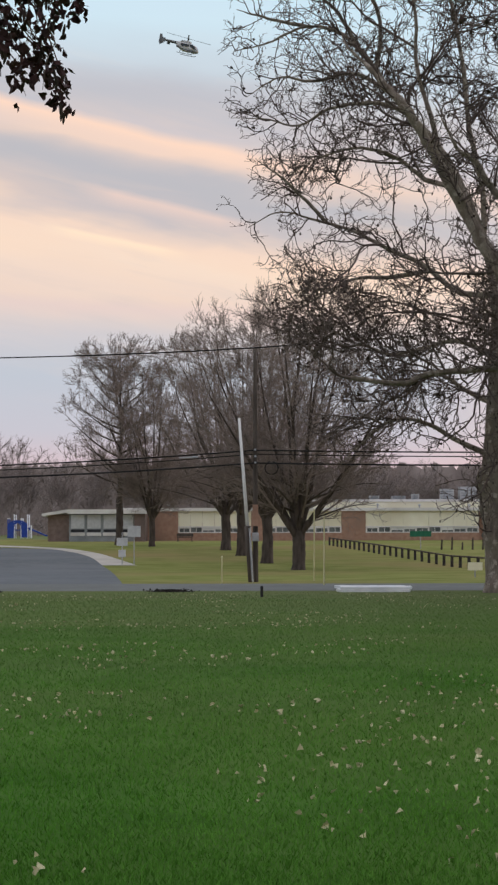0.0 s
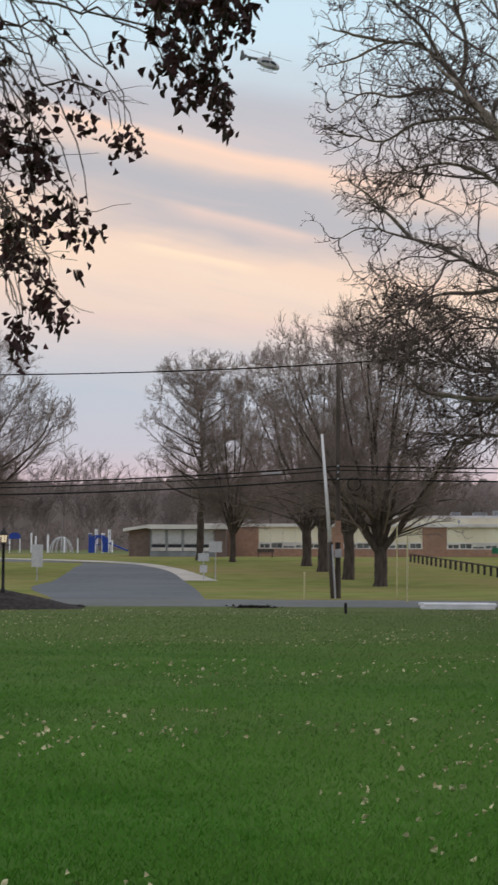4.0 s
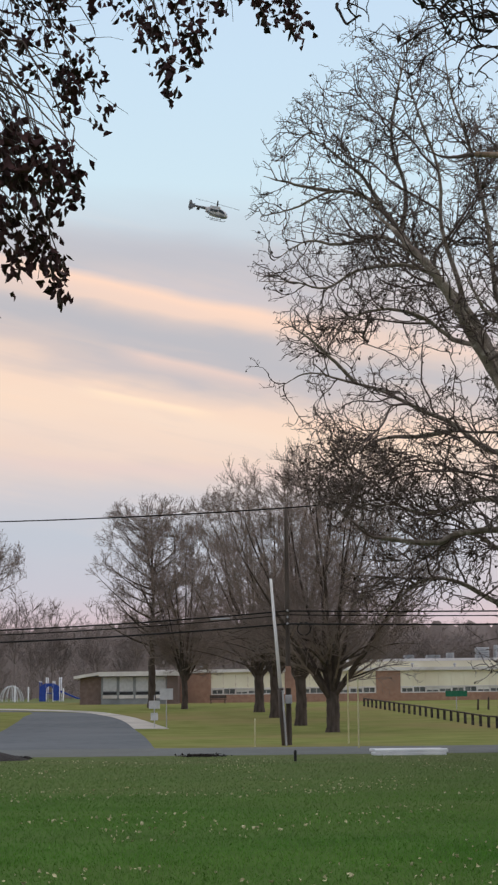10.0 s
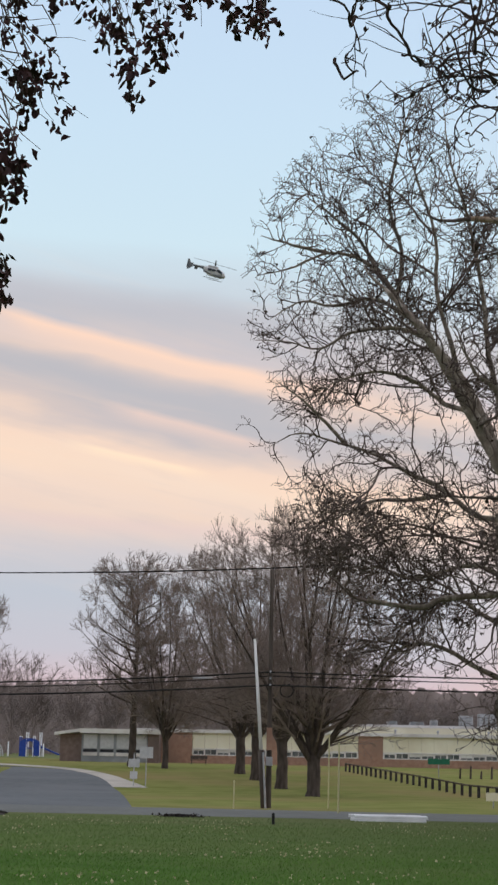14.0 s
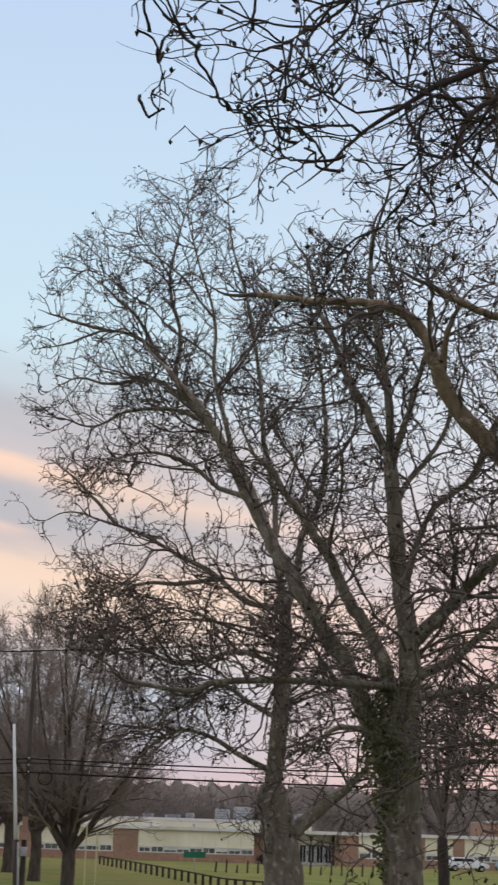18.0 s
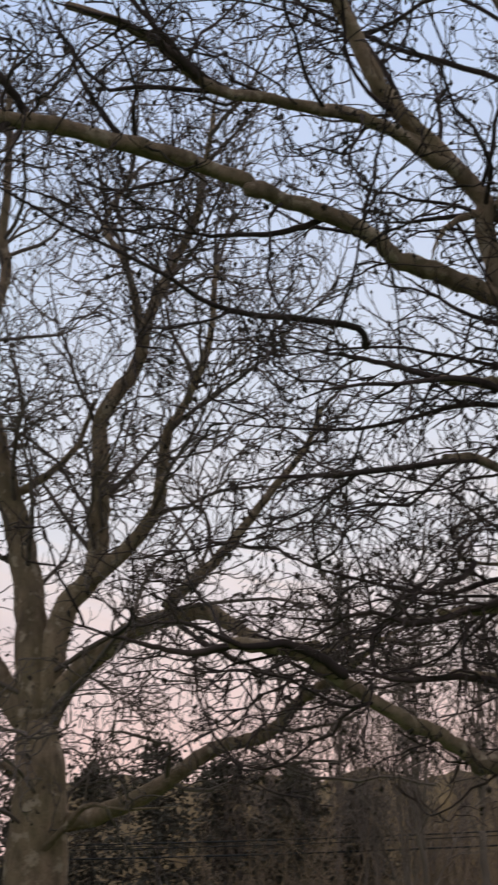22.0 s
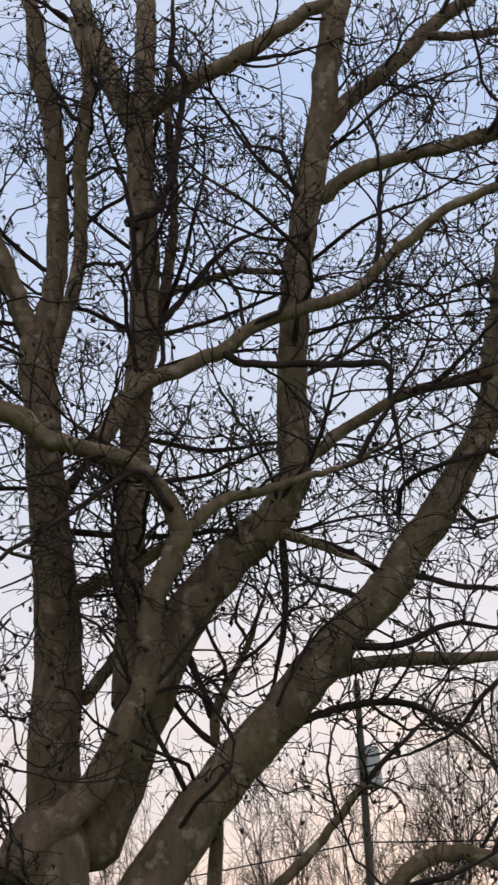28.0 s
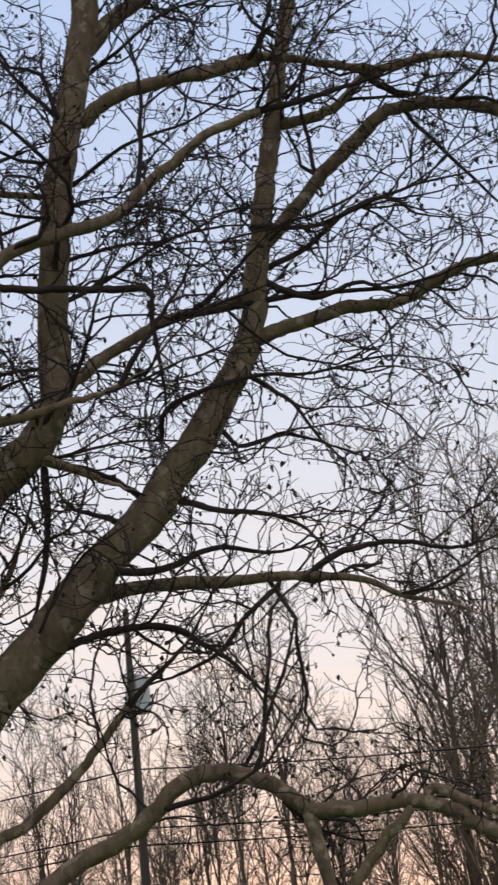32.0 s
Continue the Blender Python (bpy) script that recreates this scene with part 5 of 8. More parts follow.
NEAR_LIMBS_F = [
    ([(2.7, -3.19, 10.56), (3.08, -3.47, 10.97), (3.49, -3.78, 11.28), (3.94, -4.2, 11.68), (4.38, -4.61, 11.88), (5.06, -5.45, 12.17)], 0.107, 0.075),
    ([(2.25, -2.93, 9.31), (2.42, -3.37, 9.07), (2.55, -3.77, 8.82), (2.71, -4.2, 8.62)], 0.087, 0.034),
    ([(2.38, -2.79, 9.24), (2.44, -2.7, 8.19), (2.38, -2.46, 7.17), (2.35, -2.27, 6.85)], 0.070, 0.030),
    ([(1.56, -1.07, 3.03), (1.85, -1.38, 3.95), (1.98, -1.53, 5.57), (1.99, -1.55, 6.59), (2.13, -1.71, 7.1), (2.39, -2.01, 7.78), (2.6, -2.26, 8.58), (2.72, -2.41, 9.3)], 0.145, 0.040),
    ([(1.97, -1.52, 6.68), (1.91, -1.35, 7.31), (1.84, -1.18, 7.86), (1.89, -1.13, 8.24)], 0.061, 0.035),
    ([(0.3, -0.4, 2.2), (0.15, -0.47, 3.12), (0.58, -0.86, 3.78), (1.31, -1.61, 5.14), (1.74, -2.07, 5.85), (2.16, -2.55, 6.49), (2.58, -3.06, 7.22), (2.99, -3.58, 7.89), (3.34, -4.04, 8.43), (3.59, -4.37, 9), (3.88, -4.78, 9.61), (4.12, -5.14, 10.24)], 0.433, 0.247),
    ([(4.12, -5.14, 10.24), (4.35, -5.46, 10.88), (4.5, -5.67, 11.55), (4.6, -5.77, 12.34), (4.72, -5.93, 13.24), (4.86, -6.12, 14.26), (5, -6.33, 15.3), (5.13, -6.52, 16.38), (5.35, -6.87, 17.78)], 0.242, 0.122),
    ([(4.87, -5.89, 12.9), (5.09, -6.38, 13.39), (5.3, -6.88, 13.97), (5.5, -7.38, 14.4), (5.68, -8, 14.89), (5.81, -8.57, 14.9), (5.93, -9.11, 14.78), (6.07, -9.82, 14.45), (6.18, -10.45, 13.91)], 0.131, 0.095),
    ([(4.48, -5.63, 11.12), (4.78, -6.02, 11.33), (5.12, -6.49, 11.47), (5.45, -6.97, 11.6), (5.81, -7.62, 11.61), (6.06, -8.16, 11.83), (6.3, -8.71, 12.09), (6.53, -9.25, 12.15), (6.77, -9.94, 12.17)], 0.127, 0.076),
    ([(2.88, -3.28, 7.18), (3.04, -3.59, 7.25), (3.4, -4.18, 7.27), (3.84, -4.92, 7.21), (4.16, -5.53, 7.2), (4.47, -6.15, 7.13), (4.75, -6.76, 6.99), (5, -7.35, 6.64), (5.2, -7.97, 6.41), (5.32, -8.5, 6.09)], 0.121, 0.039),
    ([(4.36, -6, 7.1), (4.63, -6.4, 7.41), (4.92, -6.87, 7.53), (5.23, -7.4, 7.51), (5.51, -8.01, 7.33), (5.71, -8.5, 7.38), (5.92, -9.09, 7.51)], 0.060, 0.026),
    ([(2.33, -2.75, 6.39), (2.59, -3.19, 6.54), (2.84, -3.64, 6.61), (3.17, -4.23, 6.57), (3.34, -4.59, 6.31), (3.49, -4.94, 6), (3.62, -5.29, 5.56), (3.75, -5.63, 5.09), (3.83, -5.89, 4.64)], 0.068, 0.029),
    ([(4.04, -5.66, 7), (3.8, -5.14, 6.55), (3.66, -4.78, 6.13), (3.42, -4.29, 5.9), (3.19, -3.83, 5.79), (2.79, -3.16, 5.63)], 0.047, 0.026),
]
NEAR_LIMBS_G = [
    ([(5.14, -6.37, 15.01), (5.37, -6.91, 15.1), (5.51, -7.29, 15.23), (5.64, -7.72, 15.62), (5.78, -8.3, 15.73), (5.99, -9.15, 15.72), (6.16, -9.96, 15.39)], 0.097, 0.058),
    ([(5.6, -7.75, 15.71), (5.8, -8.13, 15.32), (6, -8.49, 15.22), (6.13, -8.64, 15.49), (6.39, -9.27, 15.54)], 0.069, 0.030),
    ([(4.64, -5.89, 12.12), (4.78, -6.3, 11.84), (4.92, -6.72, 11.71), (5.16, -7.34, 11.85), (5.28, -7.83, 11.54), (5.38, -8.35, 11.32)], 0.065, 0.027),
    ([(3.73, -4.46, 8.56), (3.99, -4.99, 8.34), (4.24, -5.54, 8.22), (4.42, -6, 7.96), (4.54, -6.36, 7.49), (4.52, -6.48, 6.98)], 0.057, 0.026),
    ([(3.36, -3.93, 8.66), (2.98, -3.63, 8.98), (2.61, -3.37, 9.15), (2.13, -2.98, 9.28)], 0.061, 0.026),
    ([(3.25, -3.78, 8.22), (2.9, -3.41, 8.43), (2.53, -3.06, 8.62), (2.34, -2.92, 9.12)], 0.057, 0.022),
    ([(4.35, -5.42, 10.66), (4.49, -5.8, 10.25), (4.58, -6.12, 9.95), (4.65, -6.4, 9.38), (4.8, -6.82, 8.75), (4.8, -7, 8.07)], 0.045, 0.017),
    ([(4.1, -5.02, 9.7), (4.34, -5.25, 9.41), (4.75, -5.78, 9.56), (5.09, -6.2, 9.43), (5.41, -6.62, 9.2), (5.72, -7.04, 8.97)], 0.045, 0.018),
    ([(4.7, -5.8, 12.37), (5.01, -6.51, 12.65), (5.33, -7.28, 13.23), (5.51, -7.92, 13.29), (5.56, -8.34, 12.87), (5.7, -9.03, 12.64)], 0.056, 0.023),
    ([(0.2, -0.3, 2), (0.8, -2.2, 2.5), (1.55, -2.9, 3.06), (1.89, -3.47, 3.37), (2.11, -3.92, 3.61), (2.44, -4.53, 4.16), (2.6, -4.91, 4.26), (2.73, -5.29, 4.2), (2.89, -5.71, 3.99), (2.96, -6, 3.75), (3.07, -6.36, 3.54), (3.57, -7.43, 3.52), (3.69, -7.87, 3.4), (3.75, -8.22, 3.16), (3.77, -8.6, 2.92)], 0.138, 0.103),
    ([(3.1, -6.41, 2.28), (3.22, -6.75, 2.61), (3.35, -7.1, 3.01), (3.48, -7.48, 3.38)], 0.104, 0.072),
    ([(3.67, -7.83, 3.64), (3.76, -8.26, 3.38), (3.79, -8.65, 3.21), (3.87, -9.21, 3.02)], 0.088, 0.055),
    ([(1.17, -1.87, 3.36), (1.34, -2.17, 3.7), (1.6, -2.59, 3.96), (1.87, -3.03, 4.37), (2.08, -3.42, 4.8), (2.32, -3.86, 5.35)], 0.107, 0.058),
]


def fan_boughs(seed, n, start, heading, rise, length, r=0.06):
    """Boughs fanned out from two points of a limb, within a span of headings (degrees from +x), swaying as they run."""
    rng = np.random.default_rng(seed)
    out = []
    for i in range(n):
        u = (i + rng.random()) / n
        p = np.array(start[0]) * (1 - u) + np.array(start[1]) * u
        a, w = math.radians(rng.uniform(*heading)), rng.uniform(*length)
        d, side = np.array([math.cos(a), math.sin(a), 0]), np.array([-math.sin(a), math.cos(a), 0])
        dz = w * rng.uniform(*rise)
        pts = [tuple(p)]
        for k in (0.22, 0.45, 0.7, 1.0):
            q = p + d * w * k + side * rng.normal() * 0.05 * w + np.array([0, 0, dz * math.sin(k * 1.9) + rng.normal() * 0.03 * w])
            pts.append(tuple(q))
        out.append((pts, r * rng.uniform(0.75, 1.2), 0.02))
    return out


def levels(every, long, rmin, dense=1.0, spurs=1):
    """Four generations of finer branches for a sycamore: boughs, branches, twigs and spurs."""
    return [dict(every=every, count=0, length=(0.30 * long, 1.35 * long), k=11, spread=(32, 68), up=0.045, wiggle=0.28, rmin=rmin * 2.2, from_u=0.22, ratio=0.48, fall=0.6),
            dict(every=0.40 / dense, count=0, length=(0.15 * long, 0.55 * long), k=8, spread=(28, 62), up=0.03, wiggle=0.34, rmin=rmin * 1.5, from_u=0.20),
            dict(every=0.22 / dense, count=0, length=(0.07 * long, 0.26 * long), k=5, spread=(28, 65), up=0.01, wiggle=0.40, rmin=rmin * 1.1),
            dict(every=0, count=spurs, length=(0.03 * long, 0.12 * long), k=3, spread=(25, 70), up=-0.02, wiggle=0.30, rmin=rmin)]


NEAR_LIMBS_H = [
    ([(-16.18, 0.85, 11.12), (-16.67, 0.66, 10.77), (-17.00, 0.50, 10.36), (-17.27, 0.35, 10.13), (-17.54, 0.20, 10.14), (-17.93, -0.00, 10.20), (-18.37, -0.24, 10.17), (-18.98, -0.59, 10.16)], 0.033, 0.012),
    ([(-17.14, 0.37, 10.18), (-17.54, 0.17, 9.92), (-17.92, -0.05, 9.85), (-18.36, -0.30, 9.63), (-18.72, -0.53, 9.43), (-19.07, -0.77, 9.41), (-19.36, -0.99, 9.37)], 0.022, 0.009),
    ([(-17.01, 0.41, 10.15), (-17.13, 0.40, 9.73), (-17.38, 0.34, 9.52), (-17.76, 0.23, 9.34), (-18.20, 0.08, 9.37), (-18.50, -0.03, 9.43), (-18.79, -0.14, 9.14), (-18.97, -0.19, 9.07)], 0.022, 0.009),
    ([(-17.27, 0.32, 10.12), (-17.67, 0.08, 10.20), (-18.12, -0.19, 9.86), (-18.55, -0.48, 9.65), (-18.91, -0.75, 9.61), (-19.19, -0.99, 9.38)], 0.019, 0.009),
    ([(-15.28, 1.34, 10.17), (-15.86, 1.14, 9.72), (-16.35, 0.94, 9.33), (-16.53, 0.82, 8.90), (-16.64, 0.72, 8.52)], 0.033, 0.012),
    ([(-16.34, 0.99, 9.35), (-16.82, 0.78, 9.29), (-17.22, 0.57, 9.01), (-17.49, 0.40, 9.12), (-17.88, 0.17, 9.25), (-18.14, -0.01, 9.34)], 0.019, 0.009),
    ([(-16.66, 0.71, 10.80), (-17.27, 0.39, 10.72), (-17.81, 0.06, 10.64), (-18.26, -0.25, 10.56)], 0.023, 0.009),
]
NEAR_FANS = fan_boughs(637, 5, [(1.9, -0.4, 9.4), (2.2, -0.7, 14.2)], (-75, -30), (-0.05, 0.3), (3.0, 5.5), 0.05) + fan_boughs(631, 2, [(-2.6, 1.2, 5.2), (-3.6, 1.6, 10.0)], (158, 200), (-0.02, 0.16), (5.5, 10.0)) + fan_boughs(632, 2, [(-5.0, 2.0, 6.0), (-9.0, 2.4, 10.5)], (165, 205), (-0.12, 0.10), (3.5, 7.0), 0.045) \
    + fan_boughs(633, 4, [(2.6, -3.3, 7.4), (4.6, -6.1, 13.5)], (-75, -35), (0.0, 0.25), (4.0, 8.0)) + fan_boughs(634, 4, [(3.4, -2.7, 11.0), (4.1, -3.0, 17.0)], (-80, -40), (0.05, 0.35), (3.5, 7.0), 0.05) \
    + fan_boughs(635, 2, [(-4.2, 1.8, 12.0), (-5.0, 2.0, 15.0)], (130, 215), (0.05, 0.4), (3.5, 6.5), 0.05) + fan_boughs(636, 6, [(1.0, 0.6, 9.0), (1.6, 1.1, 15.0)], (100, 200), (0.05, 0.4), (3.5, 6.5), 0.05)
big_tree("sycamore_tree", 9.5, 62.8, 0.01, "bare grey-brown sycamore tree with a forked trunk by the road", SYCAMORE_FAR[:3] + [(p, 0.76 * a, 0.76 * b) for p, a, b in SYCAMORE_FAR[3:]] + low_boughs(614, 8, 5.5, 11.0, 7.5, 0.05), levels(0.33, 3.3, 0.0120, 0.92), 11, tail=0, extra=3, main=19, extra_long=(4.0, 9.0), dome=(10.9, 17.0, 14.6), bark=M_GREYBARK, seeds=1600, leaves=1000, seed_size=(0.02, 0.04), leaf_size=(0.08, 0.16))
big_tree("sycamore_tree", 10.2, 46.6, 0.21, "bare sycamore tree with a straight trunk on the lawn", SYCAMORE_MID + low_boughs(612, 3, 6.0, 10.0, 6.5, 0.05), levels(0.48, 3.8, 0.012, 0.86), 12, tail=0.5, extra=2, main=11, extra_long=(4, 8.0), bark=M_GREYBARK, seeds=2000, leaves=800, seed_size=(0.024, 0.045), leaf_size=(0.07, 0.14))
rng = np.random.default_rng(640)
n_, k_ = 2300, 1500
h_ = np.concatenate([4.9 + 0.85 * rng.normal(size=k_), 1.5 + 5.5 * rng.random(n_ - k_)])
a_ = math.pi + rng.normal(size=n_) * 0.7
r_ = np.concatenate([0.45 + np.abs(rng.normal(size=k_)) * 0.42, 0.56 + np.abs(rng.normal(size=n_ - k_)) * 0.12])
v, f = curled_leaves(rng, np.stack([-0.15 + r_ * np.cos(a_), -0.2 + r_ * np.sin(a_) * 0.8, h_], -1), (0.07, 0.15), down=0.6, fold=0.4, wide=(0.4, 0.7))
ivy = quads_object("ivy_growth", v + np.array([10.2, 46.6, 0.21]), f, M_IVY, label="green ivy climbing the sycamore trunk", kind="stuff", smooth=False)
ivy["category"] = "ivy"
big_tree("sycamore_tree", 12.1, 33.5, 0.38, "bare stout sycamore tree with a many-forked crown", SYCAMORE_STOUT + low_boughs(613, 5, 3.6, 7.0, 6.5, 0.05) + low_boughs(615, 4, 2.6, 4.6, 6.0, 0.045, 2.2, 2.2), levels(0.52, 3.9, 0.0105, 0.84), 13, tail=0.4, extra=5, main=10, extra_long=(4, 8), bark=M_BARK, seeds=2600, leaves=900, seed_size=(0.022, 0.042), leaf_size=(0.06, 0.12))
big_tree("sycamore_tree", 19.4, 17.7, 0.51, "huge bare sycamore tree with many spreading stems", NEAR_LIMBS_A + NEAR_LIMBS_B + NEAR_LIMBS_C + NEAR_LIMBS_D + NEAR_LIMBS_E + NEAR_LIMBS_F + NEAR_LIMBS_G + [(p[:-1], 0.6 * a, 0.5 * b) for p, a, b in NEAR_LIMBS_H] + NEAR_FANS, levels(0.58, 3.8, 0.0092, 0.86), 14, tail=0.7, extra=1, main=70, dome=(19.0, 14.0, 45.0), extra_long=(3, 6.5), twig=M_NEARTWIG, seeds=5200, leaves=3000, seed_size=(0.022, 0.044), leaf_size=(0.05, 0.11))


# ---- maples and other far trees ---------------------------------------
def vase_limbs(rng, height, reach, fork, stems, r):
    """Trunk and ascending limbs of a vase-shaped tree."""
    out = [([(0, 0, -0.2), (0.05, 0, fork * 0.5), (0, 0, fork)], r, r * 0.85)]
    for i in range(stems):
        a = 2 * math.pi * (i + rng.uniform(-0.3, 0.3)) / stems
        q = 0.98 * math.sqrt(rng.uniform(0.03, 1.0))
        h = height * (0.50 + 0.50 * math.sqrt(1 - q * q)) * rng.uniform(0.9, 1.04)
        c, s = math.cos(a) * reach * q, math.sin(a) * reach * q
        lo = fork * rng.uniform(0.8, 1.0) + (height - fork) * rng.uniform(0.0, 0.42) * (1 - 0.75 * q)
        out.append(([(0, 0, lo - 0.2), (c * 0.30, s * 0.30, lo + (h - lo) * 0.24), (c * 0.68 + rng.normal() * 0.35, s * 0.68 + rng.normal() * 0.35, lo + (h - lo) * 0.60), (c, s, h)], r * rng.uniform(0.22, 0.42), 0.015))
    out.append(([(0, 0, fork - 0.3), (0.2, 0.1, fork + (height - fork) * 0.5), (0, 0, height)], r * 0.42, 0.02))
    return out


def round_limbs(rng, height, reach, fork, stems, side, r, low=0.16):
    """Trunk, spreading stems from a low fork and their side limbs, filling a round crown."""
    out = [([(0, 0, -0.2), (0.05, 0, fork * 0.5), (0, 0, fork)], r, r * 0.9)]
    mid = height * 0.5
    for i in range(stems):
        a = 2 * math.pi * (i + rng.uniform(-0.35, 0.35)) / stems
        q = (0.95, 0.5, 0.78, 0.25)[i % 4] * rng.uniform(0.9, 1.05)
        top = mid + (height - mid) * math.sqrt(max(0.02, 1 - min(q, 0.99) ** 2)) * rng.uniform(0.9, 1.02)
        c, s = math.cos(a) * reach * q, math.sin(a) * reach * q
        line = [(0, 0, fork - 0.4), (c * 0.22, s * 0.22, fork + (top - fork) * 0.16), (c * 0.52 + rng.normal() * 0.3, s * 0.52 + rng.normal() * 0.3, fork + (top - fork) * 0.45), (c * 0.82 + rng.normal() * 0.3, s * 0.82 + rng.normal() * 0.3, fork + (top - fork) * 0.76), (c, s, top)]
        out.append((line, r * rng.uniform(0.34, 0.5), 0.016))
        path = smooth_line(line, 30)
        for j in range(side):
            u = 0.14 + 0.80 * (j + rng.random()) / side
            p = path[int(u * 29)]
            b = a + rng.uniform(-1.5, 1.5)
            w = reach * rng.uniform(0.35, 0.6) * (1.05 - 0.75 * u)
            rise = w * rng.uniform(0.35, 1.1)
            d = np.array([math.cos(b), math.sin(b), 0])
            out.append(([tuple(p), tuple(p + d * w * 0.4 + np.array([0, 0, rise * 0.28])), tuple(p + d * w * 0.75 + np.array([0, 0, rise * 0.65])), tuple(p + d * w + np.array([0, 0, rise]))], max(0.03, r * 0.16 * (1.2 - u)), 0.012))
    for j in range(10):                                  # low boughs that spread and droop a little
        a, z = 2 * math.pi * (j + rng.random()) / 10, fork + height * rng.uniform(0.02, low)
        w = reach * rng.uniform(0.75, 1.0)
        c, s = math.cos(a) * w, math.sin(a) * w
        out.append(([(0, 0, z), (c * 0.3, s * 0.3, z + 0.10 * w), (c * 0.65, s * 0.65, z + 0.20 * w), (c, s, z + rng.uniform(0.02, 0.25) * w)], r * 0.2, 0.014))
    return out


def leader_limbs(rng, height, reach, clear, count, r):
    """A straight leader with side limbs that leave it steeply and curve upwards, in an egg-shaped crown."""
    wob = [(rng.normal() * 0.12, rng.normal() * 0.12, z) for z in np.linspace(clear, height * 0.9, 5)]
    out = [([(0, 0, -0.2), (0.03, 0, clear * 0.5), (0, 0, clear)], r, r * 0.8), ([(0, 0, clear - 0.3)] + wob + [(0.1, 0, height)], r * 0.78, 0.02)]
    for i in range(count):
        u = (i + rng.random()) / count
        z = clear * 0.95 + (height * 0.93 - clear) * u ** 0.9
        w = reach * math.sqrt(max(0.03, math.sin(math.pi * min(0.84, 0.30 + 0.60 * u)))) * rng.uniform(0.72, 1.05) * (1.0 - 0.25 * u)
        a = 2.4 * i + rng.uniform(-0.5, 0.5)
        c, s = math.cos(a) * w, math.sin(a) * w
        rise = w * rng.uniform(0.55, 1.0) * (0.65 + 0.8 * u)
        z1 = min(z + rise, height * (0.985 - 0.10 * (w / reach) ** 2) + rng.uniform(-0.4, 0.2))
        out.append(([(0, 0, z), (c * 0.30, s * 0.30, z + (z1 - z) * 0.20), (c * 0.65, s * 0.65 + rng.normal() * 0.2, z + (z1 - z) * 0.55), (c, s, z1)], r * (0.34 - 0.2 * u), 0.015))
    return out


def vase_levels(long, rmin, n=(10, 7, 4)):
    return [dict(every=0, count=n[0], length=(0.5 * long, 1.2 * long), k=5, spread=(25, 60), up=0.14, wiggle=0.12, rmin=rmin * 1.6),
            dict(every=0, count=n[1], length=(0.25 * long, 0.6 * long), k=4, spread=(20, 55), up=0.10, wiggle=0.14, rmin=rmin * 1.2),
            dict(every=0, count=n[2], length=(0.10 * long, 0.3 * long), k=2, spread=(20, 55), up=0.08, wiggle=0.2, rmin=rmin)]


for i, (x, y, h, reach, fork, stems, side, r) in enumerate([(3.1, 103, 18.4, 7.8, 2.3, 13, 9, 0.42), (1.4, 118, 19.8, 7.8, 3.2, 11, 8, 0.40), (-0.4, 133.5, 20.4, 8.2, 3.4, 11, 8, 0.42), (-1.8, 148, 20.8, 8.6, 3.2, 10, 7, 0.44)]):
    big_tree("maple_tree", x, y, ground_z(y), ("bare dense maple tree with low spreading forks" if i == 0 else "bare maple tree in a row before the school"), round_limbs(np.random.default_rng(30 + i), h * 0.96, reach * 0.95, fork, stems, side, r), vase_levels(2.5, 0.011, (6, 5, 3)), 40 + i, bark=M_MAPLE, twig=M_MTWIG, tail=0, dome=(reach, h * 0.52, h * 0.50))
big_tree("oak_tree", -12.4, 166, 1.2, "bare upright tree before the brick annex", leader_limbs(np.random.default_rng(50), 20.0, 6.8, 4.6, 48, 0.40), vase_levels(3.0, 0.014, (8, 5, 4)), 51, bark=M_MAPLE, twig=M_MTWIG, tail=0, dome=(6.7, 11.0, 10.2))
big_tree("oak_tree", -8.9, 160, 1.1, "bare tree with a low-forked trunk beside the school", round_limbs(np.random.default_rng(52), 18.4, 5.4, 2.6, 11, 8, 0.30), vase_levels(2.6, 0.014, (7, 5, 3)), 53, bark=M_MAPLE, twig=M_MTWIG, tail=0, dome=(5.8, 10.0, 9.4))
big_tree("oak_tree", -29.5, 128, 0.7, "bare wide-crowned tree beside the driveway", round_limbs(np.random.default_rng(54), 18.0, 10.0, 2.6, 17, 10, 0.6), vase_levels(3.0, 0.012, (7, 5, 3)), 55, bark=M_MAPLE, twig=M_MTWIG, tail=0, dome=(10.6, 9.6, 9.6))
big_tree("young_tree", 12.45, 52.0, 0.22, "small bare tree with several thin stems", vase_limbs(np.random.default_rng(56), 8.2, 2.0, 2.6, 9, 0.19), vase_levels(1.6, 0.010, (9, 6, 4)), 57, bark=M_MAPLE, twig=M_MTWIG)
big_tree("young_tree", 30.5, 96.0, 0.2, "thin bare young tree on the school lawn", vase_limbs(np.random.default_rng(58), 6.5, 2.0, 2.4, 6, 0.14), vase_levels(1.6, 0.014, (8, 5, 4)), 59, bark=M_MAPLE, twig=M_MTWIG)

# far woods: three bare trees, copied along the edge of the fields
WOODS = []
for i in range(3):
    rng = np.random.default_rng(70 + i)
    t = big_tree("woodland_tree", 0, 900 + 30 * i, 2.2, "bare brown tree in the far woods", vase_limbs(rng, 14 + i, 3.6, 3.0 + i, 8, 0.2), [
        dict(every=0, count=9, length=(1.8, 4.2), k=3, spread=(20, 60), up=0.12, wiggle=0.15, rmin=0.035),
        dict(every=0, count=7, length=(0.8, 2.4), k=2, spread=(20, 60), up=0.08, wiggle=0.2, rmin=0.026)], 75 + i, bark=M_WOOD, twig=M_WOOD)
    tagged(t, group="far woods")
    WOODS.append(t)
rng = np.random.default_rng(80)
